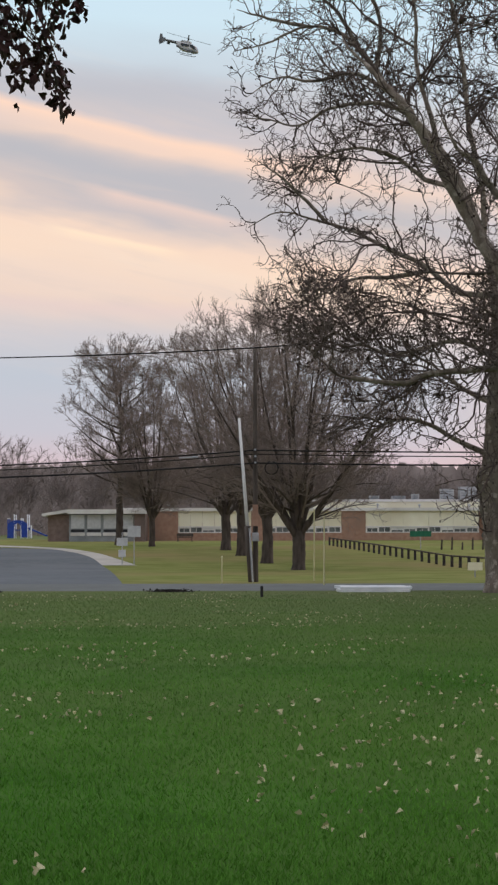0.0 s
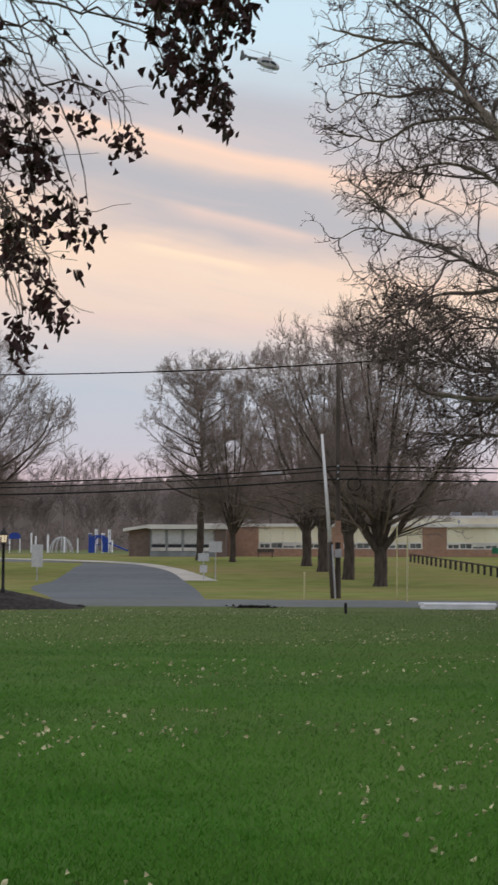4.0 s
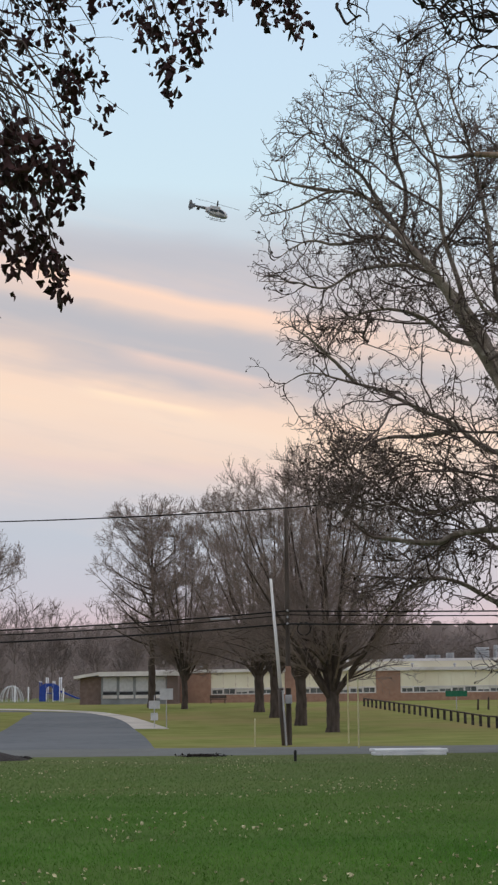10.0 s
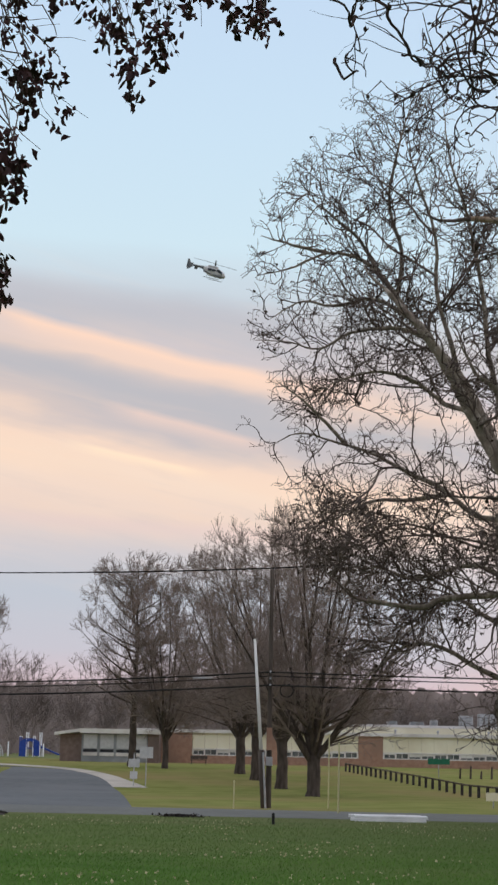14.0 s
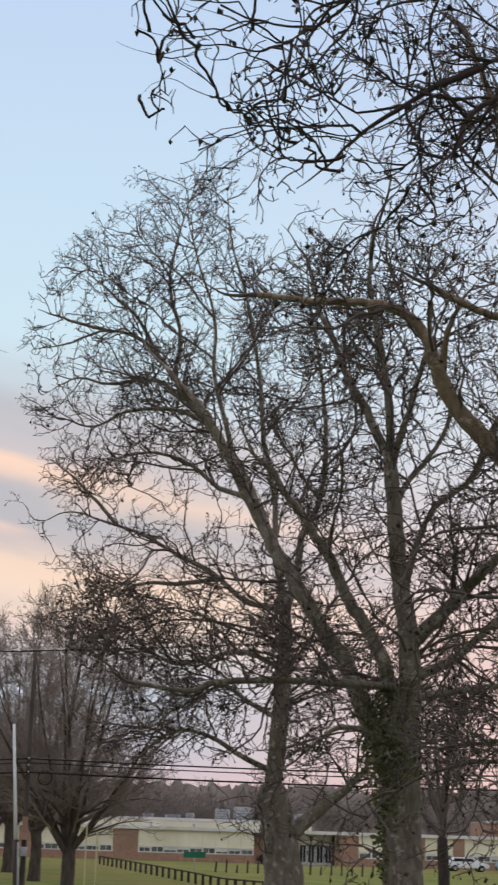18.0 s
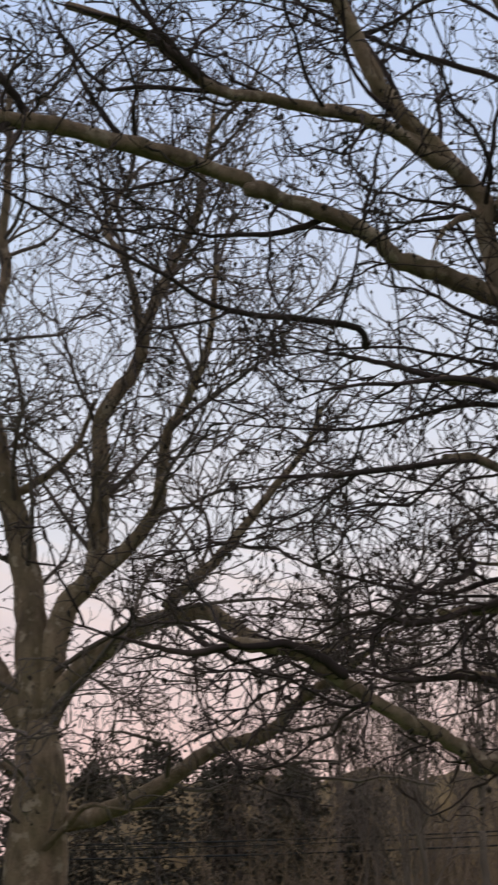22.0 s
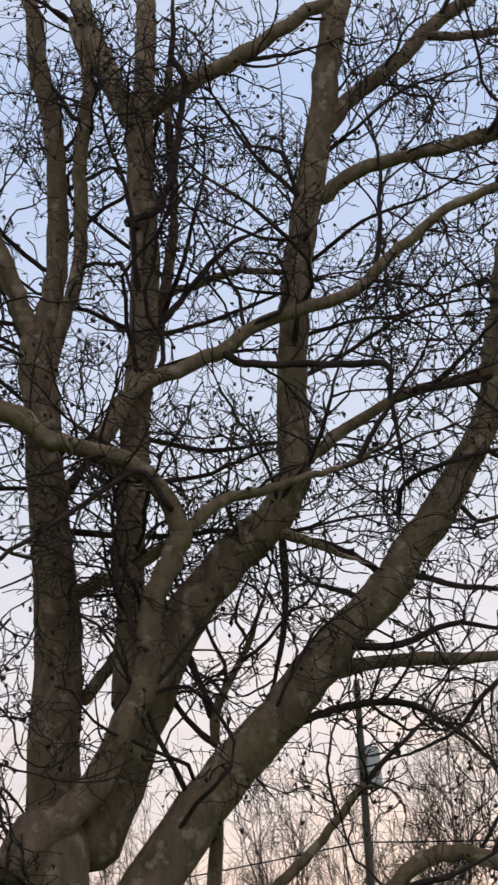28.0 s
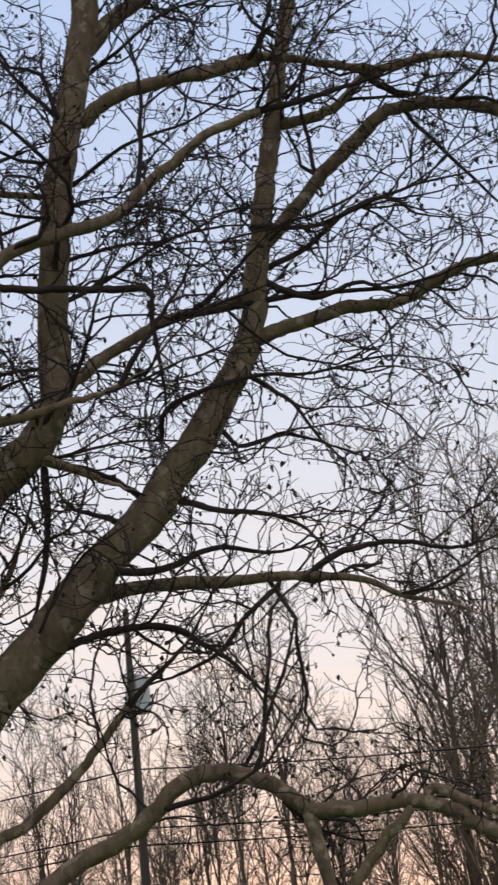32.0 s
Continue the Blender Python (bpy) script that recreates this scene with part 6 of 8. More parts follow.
for row, (d, step) in enumerate([(270, 1.15), (290, 1.2), (315, 1.3)]):
    a = -19.0 + 0.3 * row
    while a < 26:
        dd = d + rng.uniform(-5, 5)
        x, y = dd * math.sin(radians(a)), dd * math.cos(radians(a))
        s = rng.uniform(0.78, 1.0) * (1.08 if a < 1 else 0.88)
        c = copy_thing(WOODS[rng.integers(3)], pose(x, y, ground_z(y), 0, 0, rng.uniform(0, 360)))
        c.scale = (s * 1.15, s * 1.15, s)
        a += step * rng.uniform(0.7, 1.3)

# woods to the right, nearer and taller against the pale sky
RIGHT = []
for i in range(3):
    rng = np.random.default_rng(90 + i)
    t = big_tree("slender_tree", 0, 1000 + 30 * i, 2.2, "slender bare tree in the thicket beyond the lawn", vase_limbs(rng, 12.5 + i, 2.6, 2.4 + i, 7, 0.13), [
        dict(every=0, count=9, length=(1.2, 3.4), k=4, spread=(20, 60), up=0.12, wiggle=0.20, rmin=0.018),
        dict(every=0, count=6, length=(0.6, 1.7), k=2, spread=(20, 65), up=0.06, wiggle=0.22, rmin=0.012)], 95 + i, bark=M_SLENDER, twig=M_SLENDER)
    tagged(t, group="slender trees in the thicket")
    RIGHT.append(t)
rng = np.random.default_rng(100)
for a, d, s in [(a0 + rng.uniform(-0.6, 0.6), rng.uniform(58, 100), rng.uniform(0.55, 0.9)) for a0 in np.arange(26, 86, 0.55)]:
    x, y = d * math.sin(radians(a)), d * math.cos(radians(a))
    hgt = s * (1.3 if a < 48 else 1.05 if a < 60 else 1.25 if a < 69 else 2.0)
    c = copy_thing(RIGHT[rng.integers(3)], pose(x, y, ground_z(y), 0, 0, rng.uniform(0, 360)))
    c.scale = (hgt, hgt, hgt)


# ---- evergreens and thicket -------------------------------------------
def conifer(x, y, z, height, spread, seed, label):
    rng = np.random.default_rng(seed)
    t = thing("evergreen_tree", x, y, z, label, "tree", "evergreens")
    v, f = tubes(np.array([[(0, 0, h) for h in np.linspace(-0.2, height * 0.96, 8)]], dtype=float), np.linspace(0.22, 0.03, 8)[None], 8)
    quads_object("trunk", v, f, M_MAPLE, t)
    n = 130
    hh = rng.uniform(0.06, 0.98, n) * height
    a = rng.uniform(0, 2 * np.pi, n)
    ln = spread * (1 - hh / height) ** 0.55 * rng.uniform(0.45, 1.15, n) + 0.25
    u = np.linspace(0, 1, 6)
    pts = np.stack([np.cos(a)[:, None] * ln[:, None] * u, np.sin(a)[:, None] * ln[:, None] * u, hh[:, None] - 0.28 * ln[:, None] * u + 0.12 * ln[:, None] * u * u], -1)
    v, f = tubes(pts, np.full((n, 6), 0.03) * np.linspace(1, 0.3, 6)[None], 4)
    quads_object("branch_mass", v, f, M_MAPLE, t, kind="stuff")
    who = rng.integers(0, n, 3800)
    uu = rng.random(3800) ** 0.7
    base = np.stack([np.cos(a[who]) * ln[who] * uu, np.sin(a[who]) * ln[who] * uu, hh[who] - 0.28 * ln[who] * uu + 0.12 * ln[who] * uu * uu], -1)
    v, f = curled_leaves(rng, base + rng.normal(size=base.shape) * 0.25, (0.14, 0.32), down=0.5, fold=0.25)
    quads_object("crown", v, f, M_CONIFER, t, "dense dark needle sprays", kind="stuff", smooth=False)
    return t


for a, d, h, s, sd in [(17.6, 86, 9.6, 3.4, 1), (19.6, 82, 10.6, 3.8, 2), (21.7, 84, 10.2, 4.0, 3), (23.8, 80, 10.8, 4.0, 4), (26.0, 84, 10.4, 3.9, 5), (28.2, 82, 9.6, 3.8, 6), (30.4, 88, 9.0, 3.6, 7)]:
    conifer(d * math.sin(radians(a)), d * math.cos(radians(a)), ground_z(80), h, s, 200 + sd, "dark green evergreen tree in a screen")


def thicket(name, a0, a1, d0, d1, n, h, seed, mat, label):
    """A tangle of thin upright stems between two bearings."""
    rng = np.random.default_rng(seed)
    a, d = np.radians(rng.uniform(a0, a1, n)), rng.uniform(d0, d1, n)
    root = np.stack([d * np.sin(a), d * np.cos(a), np.array([ground_z(v) for v in d * np.cos(a)])], -1)
    k = 6
    pts = np.zeros((n, k, 3))
    pts[:, 0] = root
    way = unit(np.stack([rng.normal(size=n) * 0.35, rng.normal(size=n) * 0.35, np.ones(n)], -1))
    lng = h * rng.uniform(0.45, 1.05, n)
    for q in range(1, k):
        way = unit(way + rng.normal(size=way.shape) * 0.14)
        pts[:, q] = pts[:, q - 1] + way * (lng / (k - 1))[:, None]
    rad = np.linspace(1, 0.35, k)[None] * rng.uniform(0.02, 0.05, n)[:, None]
    stems = tubes(pts, rad, 4)
    rm = 0.013 if d1 < 150 else 0.05
    rad = np.maximum(rad, rm * 1.3)
    p2, r2 = grow(rng, pts, rad, 0, 7, (0.5, 1.9), 4, (25, 75), 0.03, 0.3, rmin=rm)
    p3, r3 = grow(rng, p2, r2, 0, 3, (0.3, 1.0), 2, (25, 75), 0.0, 0.3, rmin=rm * 0.8)
    v, f = join_arrays([stems, tubes(p2, r2, 3), tubes(p3, r3, 3)])
    ob = quads_object(name, v, f, mat, kind="stuff", label=label)
    ob["category"] = "thicket"
    return ob


thicket("far_brush", -19, 4, 250, 300, 420, 6.0, 304, M_WOOD, "grey-brown leafless brush along the far woods")
thicket("far_brush", 4, 26, 250, 300, 280, 5.0, 305, M_WOOD, "grey-brown leafless brush beyond the school")
rng = np.random.default_rng(310)
ridge_x = np.linspace(-220, 230, 700)
ridge = []
for q in range(5):
    for x_ in ridge_x:
        ridge.append((x_, 325 + 3 * q, 1.5 + (0, 6.5, 10.8, 13.6, 14.2)[q] * (1 + 0.10 * noise.noise((x_ * 0.05, 0.3 * q, 3)) + rng.normal() * 0.035)))
i_ = (np.arange(4)[:, None] * 700 + np.arange(699)[None]).ravel()
tagged(quads_object("backdrop", np.array(ridge), np.stack([i_, i_ + 1, i_ + 701, i_ + 700], 1), M_RISE), "distant brown wooded rise", "woods", kind="structure")
bank = []
bank_a = np.linspace(18.2, 47, 70)
for q in range(6):
    for a_q in bank_a:
        d_q = 96 + 2.0 * q
        top = 11.2 * min(1.0, (a_q - 17.4) / 2.5, (50 - a_q) / 12)
        bank.append((d_q * math.sin(radians(a_q)), d_q * math.cos(radians(a_q)), (0, 0.35, 0.62, 0.82, 0.95, 1.0)[q] * top * (1 + 0.12 * noise.noise((a_q * 0.6, q, 8))) + rng.normal() * 0.12))
i_ = (np.arange(5)[:, None] * 70 + np.arange(69)[None]).ravel()
tagged(quads_object("backdrop", np.array(bank), np.stack([i_, i_ + 1, i_ + 71, i_ + 70], 1), M_BANK), "dark brown overgrown bank behind the thicket", "bank", kind="structure")
thicket("thicket", 25, 44, 64, 92, 460, 7.6, 301, M_SHRUB, "dense brown leafless thicket behind the lawn")
thicket("thicket", 44, 60, 66, 92, 240, 4.6, 302, M_SHRUB, "brown leafless thicket behind the lawn")
thicket("thicket", 69, 88, 56, 76, 900, 11.5, 306, M_SHRUB, "tall brown leafless thicket at the lawn's far side")
thicket("thicket", 60, 86, 62, 88, 320, 5.8, 303, M_SHRUB, "tall brown leafless thicket behind the lawn")


# ---- near birch whose hanging twigs reach into the view ----------------
def birch():
    rng = np.random.default_rng(400)
    t = thing("birch_tree", -3.4, 5.2, 0.6, "birch tree with drooping twigs of withered russet leaves and catkins", "tree")
    o = Vector((-3.4, 5.2, 0.6))
    lines = [([(0, 0, -0.2), (0.05, -0.05, 1.6), (0.0, 0.0, 3.2), (0.2, -0.2, 5.6)], 0.13, 0.07)]
    for p in ([(0, 0, 2.6), (0.9, -0.5, 3.6), (1.9, -1.1, 3.95), (2.9, -1.5, 4.0)], [(0.05, 0, 3.0), (1.0, -0.8, 3.9), (2.2, -1.5, 4.2), (3.3, -1.8, 4.1)],
              [(0, 0, 2.2), (0.5, -0.4, 3.2), (1.3, -1.0, 3.7), (2.1, -1.4, 3.8)], [(0.1, 0, 3.3), (1.2, -0.5, 4.2), (2.6, -1.0, 4.4), (3.6, -1.3, 4.3)]):
        lines.append((p, 0.035, 0.007))
    for q, (p, a, b) in enumerate(lines):
        v, f = tubes(smooth_line(p, 18)[None], np.linspace(a, b, 18)[None], 10)
        quads_object("trunk" if q == 0 else "limb", v, f, M_TWIG, t)
    # drooping sprays: a line across and down (x, z to x, z), its depth, the clumps of leaves on it and their scatter
    high_sprays = [(-0.78, 3.90, -0.47, 3.97, 4.00, 8, 0.033), (-0.75, 3.84, -0.50, 3.83, 4.00, 7, 0.033), (-0.66, 3.75, -0.47, 3.75, 4.00, 5, 0.027), (-0.58, 3.74, -0.49, 3.67, 4.00, 3, 0.016), (-0.42, 3.90, -0.27, 3.95, 4.00, 5, 0.029), (-0.39, 3.86, -0.37, 3.82, 4.00, 2, 0.008), (-0.33, 3.77, -0.33, 3.72, 4.00, 3, 0.009), (-0.30, 3.90, -0.26, 3.84, 4.00, 4, 0.020), (-0.24, 3.95, -0.02, 3.94, 4.00, 9, 0.021), (-0.04, 3.70, -0.04, 3.68, 3.60, 2, 0.006)]
    near_sprays = [(-0.66, 3.45, -0.55, 3.37, 3.30, 7, 0.024), (-0.55, 3.34, -0.45, 3.33, 3.30, 6, 0.015), (-0.65, 3.35, -0.54, 3.30, 3.30, 7, 0.024), (-0.54, 3.30, -0.49, 3.26, 3.30, 4, 0.015), (-0.46, 3.30, -0.46, 3.29, 3.30, 2, 0.007), (-0.65, 3.27, -0.55, 3.26, 3.30, 4, 0.017), (-0.63, 3.23, -0.53, 3.23, 3.35, 5, 0.016), (-0.60, 3.20, -0.59, 3.17, 3.35, 3, 0.009), (-0.56, 3.21, -0.49, 3.14, 3.40, 7, 0.010)]
    outer_sprays = [(-0.97, 3.17, -0.89, 3.12, 3.60, 5, 0.018), (-0.91, 3.10, -0.89, 3.05, 3.60, 4, 0.014), (-0.83, 3.01, -0.82, 2.94, 3.60, 5, 0.014), (-0.93, 2.98, -0.85, 2.97, 3.60, 3, 0.014), (-0.97, 2.96, -0.91, 2.88, 3.60, 6, 0.018), (-0.89, 2.83, -0.86, 2.78, 3.60, 5, 0.012), (-0.95, 2.78, -0.91, 2.70, 3.60, 5, 0.014), (-0.83, 3.28, -0.75, 3.25, 4.10, 4, 0.014), (-0.91, 3.35, -0.89, 3.30, 4.10, 3, 0.011), (-1.01, 3.36, -0.99, 3.34, 4.10, 3, 0.011)]
    tw, clump_at = [], []
    places = []
    for x0, z0, x1, z1, y, m, sc in high_sprays + near_sprays + outer_sprays:
        for i in range(m):
            u = (i + rng.uniform(0.2, 0.8)) / m
            places.append((x0 + (x1 - x0) * u + rng.normal() * sc * 0.6, y + rng.normal() * 0.06, z0 + (z1 - z0) * u + rng.normal() * sc * 0.6))
    places += [(rng.uniform(-1.6, -1.0), rng.uniform(3.5, 4.1), rng.uniform(2.8, 3.6)) for _ in range(16)] + [(rng.uniform(-1.2, 0.0), rng.uniform(3.4, 4.1), rng.uniform(3.95, 4.3)) for _ in range(40)]
    for x, y, z in places:
        k = 12
        dx, hi = rng.uniform(0.18, 0.50), rng.uniform(0.15, 0.38)
        u = np.linspace(0, 1, k)
        p = np.stack([x - dx * (1 - u) ** 1.3, y + 0.15 * (1 - u) * rng.normal() + 0 * u, z + 0.03 + hi * (1 - u ** 2.2)], -1)
        p[1:-1] += rng.normal(size=(k - 2, 3)) * 0.008
        tw.append(p - np.array(o))
        clump_at.append((x, y, z))
    tw = np.array(tw)
    rad = np.linspace(0.0030, 0.0012, 12)[None].repeat(len(tw), 0)
    v1 = tubes(tw, rad, 4)
    p2, r2 = grow(rng, tw, rad, 0, 5, (0.05, 0.20), 4, (25, 70), -0.12, 0.25, from_u=0.25, rmin=0.0011)
    v2 = tubes(p2, r2, 3)
    # each spray hangs from the nearest limb
    on_limb = np.concatenate([smooth_line(p, 30) for p, _, _ in lines[1:]])
    hang = []
    for p in tw:
        a = on_limb[np.argmin(np.linalg.norm(on_limb - p[0], axis=1) + 0.4 * rng.random(len(on_limb)))]
        u = np.linspace(0, 1, 8)[:, None]
        hang.append(a * (1 - u) + p[0] * u + np.array([-0.05, 0, 0.10]) * (4 * u * (1 - u)))
    v3 = tubes(np.array(hang), np.linspace(0.0042, 0.0030, 8)[None].repeat(len(hang), 0), 4)
    v, f = join_arrays([v1, v2, v3])
    quads_object("twig_mass", v, f, M_TWIG, t, "thin drooping twigs", kind="stuff")
    heart = np.array(clump_at) - np.array(o)
    side_heart = p2[rng.choice(len(p2), 70, replace=False), -1]
    heart = np.concatenate([heart, heart + rng.normal(size=heart.shape) * 0.014, side_heart])
    where = []
    for c in heart:
        m = rng.integers(4, 13)
        where.append(c + rng.normal(size=(m, 3)) * np.array([0.013, 0.013, 0.016]) * rng.uniform(0.6, 1.4))
    where = np.concatenate(where)
    v, f = curled_leaves(rng, where, (0.012, 0.027), down=0.7, fold=0.8, wide=(0.22, 0.42))
    quads_object("withered_foliage", v, f, M_RUST, t, "dark russet curled leaves in clusters", kind="stuff")
    cat = heart[rng.choice(len(heart), 150, replace=False)] - np.array([0, 0, 0.02])
    cat = np.repeat(cat, 2, axis=0) + rng.normal(size=(300, 3)) * 0.006
    way = unit(rng.normal(size=(300, 3)) * 0.25 + np.array([0, 0, -1.0]))
    s = np.linspace(0, 1, 5)[None, :, None] * rng.uniform(0.018, 0.032, 300)[:, None, None]
    v, f = tubes(cat[:, None] + way[:, None] * s, np.array([0.001, 0.0028, 0.003, 0.0026, 0.001])[None].repeat(300, 0), 5)
    quads_object("catkin_mass", v, f, M_SEED, t, "small paired catkins", kind="stuff")


birch()


# ---- school -----------------------------------------------------------
SY = 190.0
SZ = ground_z(SY)
school = thing("school_building", 0, SY, SZ, "long low brown-brick school with cream panels and ribbon windows", "school")


def solid(name, mat, parent, *dims, label="", bevel=0.0):
    bm = bmesh.new()
    box(bm, *dims, bevel=bevel)
    return part(name, bm, mat, parent, label)


def ribbon_bay(x0, x1, z0=0.92, z1=1.52, eave=3.4):
    """A cream-panelled bay: brick below, a band of windows, panels above."""
    solid("apron_wall", M_BRICK, school, x0, x1, 0, 0.4, -0.4, z0 - 0.06, label="low brick wall under the windows")
    n = max(2, round((x1 - x0) / 1.45))
    w = (x1 - x0) / n
    win = solid("window", M_TRIM, school, x0, x1, -0.03, 0.25, z0 - 0.06, z0 + 0.05, label="pale ribbon window frame with dark panes")
    solid("window_head", M_TRIM, win, x0, x1, -0.03, 0.25, z1 - 0.05, z1 + 0.08)
    for i in range(n + 1):
        xx = min(max(x0 + i * w, x0 + 0.09), x1 - 0.09)
        solid("mullion", M_TRIM, win, xx - 0.09, xx + 0.09, -0.02, 0.2, z0 + 0.05, z1 - 0.05)
    for i in range(n):
        solid("pane", M_PANE, win, x0 + i * w + 0.09, x0 + (i + 1) * w - 0.09, 0.10, 0.13, z0 + 0.05, z1 - 0.05)
        solid("blind", M_BLIND, win, x0 + i * w + 0.09, x0 + (i + 1) * w - 0.09, 0.06, 0.09, z1 - 0.05 - 0.32 * ((7 * i + int(x0)) % 4) / 3, z1 - 0.05, label="white window blind") if (7 * i + int(x0)) % 4 else None
        solid("pane_bar", M_TRIM, win, x0 + (i + 0.5) * w - 0.03, x0 + (i + 0.5) * w + 0.03, 0.04, 0.10, z0 + 0.05, z1 - 0.05)
        solid("panel", M_CREAM, school, x0 + i * w + 0.012, x0 + (i + 1) * w - 0.012, 0.06, 0.3, z1 + 0.08, eave)


def pier(x0, x1, eave=3.4):
    solid("brick_pier", M_BRICK, school, x0, x1, -0.08, 0.5, -0.4, eave)


pier(-13.5, -7.6)
for a, b in ((-7.6, 0.6), (1.9, 10.7), (13.4, 26.1), (37.7, 43.6), (45.2, 48.4), (49.7, 55.7), (58.0, 63.6), (65.2, 74.0)):
    ribbon_bay(a, b)
for a, b in ((0.6, 1.9), (10.7, 13.4), (35.1, 37.7), (43.6, 45.2), (48.4, 49.7), (55.7, 58.0), (63.6, 65.2), (74.0, 80.0)):
    pier(a, b)
# recessed entrance
solid("brick_pier", M_BRICK, school, 26.1, 31.2, 1.6, 2.0, -0.4, 3.4, label="recessed brick wall beside the entrance")
solid("return_wall", M_BRICK, school, 25.9, 26.1, 0.3, 1.6, -0.4, 3.4)
ent = solid("entrance_frame", M_TRIM, school, 31.2, 35.1, 1.7, 1.9, 2.35, 3.4, label="pale panel above the entrance doors")
for i in range(4):
    x = 31.35 + i * 0.95
    door = solid("door", M_TRIM, school, x, x + 0.88, 1.68, 1.76, -0.05, 2.3, label="white-framed glazed entrance door")
    solid("pane", M_GLASS, door, x + 0.13, x + 0.40, 1.655, 1.675, 0.3, 2.15)
    solid("pane", M_GLASS, door, x + 0.48, x + 0.75, 1.655, 1.675, 0.3, 2.15)
    solid("handle", M_METAL, door, x + 0.42, x + 0.46, 1.60, 1.675, 0.9, 1.3)
# body, roofs and eaves
solid("rear_wall", M_BRICK, school, -13.5, 80, 14, 14.4, -0.4, 3.4)
solid("end_wall", M_BRICK, school, -13.9, -13.5, -0.08, 14.4, -0.4, 3.4)
solid("roof", M_ROOF, school, -14.2, 80.4, -0.22, 14.8, 3.4, 3.56, label="pale flat roof")
solid("fascia", M_TRIM, school, -14.25, 80.45, -0.28, -0.22, 3.3, 3.66, label="weathered white roof edge")
solid("upper_wall", M_BRICK, school, 54, 80, 6, 13.5, 3.56, 5.4, label="higher brick hall behind the front wing")
solid("upper_fascia", M_TRIM, school, 53.9, 80.1, 5.9, 6.0, 5.3, 5.55)
solid("upper_roof", M_ROOF, school, 54, 80, 6.0, 13.5, 5.4, 5.5)
solid("rear_block", M_CREAM, school, 8, 34, 9, 13.8, 3.56, 4.6, label="low set-back roof storey")
solid("rear_fascia", M_TRIM, school, 7.8, 34.2, 8.9, 9.0, 4.5, 4.78)
solid("rear_roof", M_ROOF, school, 8, 34, 9.0, 13.8, 4.6, 4.7)
for x, w, h in ((23.0, 1.5, 1.3), (25.2, 2.0, 1.55), (32.2, 1.7, 1.0), (29.9, 0.9, 0.9), (14.6, 1.1, 0.5), (17.2, 1.6, 0.45), (19.6, 0.8, 0.7)):
    u = solid("rooftop_unit", M_METAL, school, x, x + w, 9.5, 11.3, 4.7, 4.7 + h, label="grey metal rooftop air unit", bevel=0.05)
    for i in range(4):
        solid("louvre", M_GREYPANEL, u, x + 0.12, x + w - 0.12, 9.44, 9.5, 4.85 + i * h * 0.2, 4.85 + i * h * 0.2 + 0.08)
rng = np.random.default_rng(420)
for i in range(14):
    x = -10 + i * 6.1 + rng.uniform(-2, 2)
    bm = bmesh.new()
    revolve(bm, [(0.09, 0), (0.09, 0.4), (0.16, 0.42), (0.16, 0.52), (0.03, 0.6)], 10, (x, rng.uniform(1, 5), 3.56))
    part("roof_vent", bm, M_METAL, school, "small roof vent")

# ---- brick annex ------------------------------------------------------
AY = 186.0
AZ = ground_z(AY)
annex = thing("brick_annex", 0, AY, AZ, "small brown-brick annex with a white flat roof edge", "building")
solid("brick_wall", M_DARKBRICK, annex, -21.7, -19.3, 0.0, 0.4, -0.4, 2.95)
solid("side_wall", M_DARKBRICK, annex, -21.7, -21.3, 0.4, 8, -0.4, 2.95)
solid("rear_wall", M_DARKBRICK, annex, -21.3, -11.0, 7.6, 8, -0.4, 2.95)
solid("end_wall", M_DARKBRICK, annex, -12.2, -11.0, -0.6, 7.6, -0.4, 3.3)
for i in range(4):
    x0 = -19.3 + i * 1.78
    pan = solid("glazed_panel", M_GREYPANEL, annex, x0 + 0.05, x0 + 1.73, -0.25, -0.05, -0.3, 3.0, label="grey infill panel with a window strip")
    solid("pane", M_GLASS, pan, x0 + 0.16, x0 + 1.62, -0.29, -0.25, 1.02, 1.32)
    solid("sill", M_TRIM, pan, x0 + 0.10, x0 + 1.68, -0.33, -0.25, 0.62, 0.98)
    solid("upper_pane", M_SIGNBACK, pan, x0 + 0.16, x0 + 1.62, -0.285, -0.25, 1.42, 2.9)
    solid("mullion", M_GREYPANEL, annex, x0 - 0.05, x0 + 0.05, -0.32, -0.02, -0.3, 3.0)
solid("roof", M_ROOF, annex, -19.5, -10.8, -0.9, 8.2, 3.3, 3.42)
solid("fascia", M_TRIM, annex, -19.55, -10.75, -0.96, -0.9, 3.02, 3.5, label="white roof edge")
bm = bmesh.new()
prism(bm, [(-22.3, 2.75), (-19.55, 3.15), (-19.55, 3.5), (-22.3, 3.05)], 9.0)
for v in bm.verts:
    v.co.y -= 0.7
part("sloped_roof", bm, M_TRIM, annex, "white sloping roof edge")


# ---- poles, wires, signs ----------------------------------------------
def utility_pole(x, y, z, h, label, lean=(0, 0)):
    t = thing("utility_pole", x, y, z, label, "utility pole")
    u = np.linspace(0, 1, 12)
    line = np.stack([lean[0] * u, lean[1] * u, -0.3 + (h + 0.3) * u], -1)
    line = np.vstack([line, line[-1] + np.array([0, 0, 0.01])])
    v, f = tubes(line[None], np.append(0.14 - 0.06 * u, 0.005)[None], 14)
    quads_object("pole", v, f, M_POLEWOOD, t)
    return t


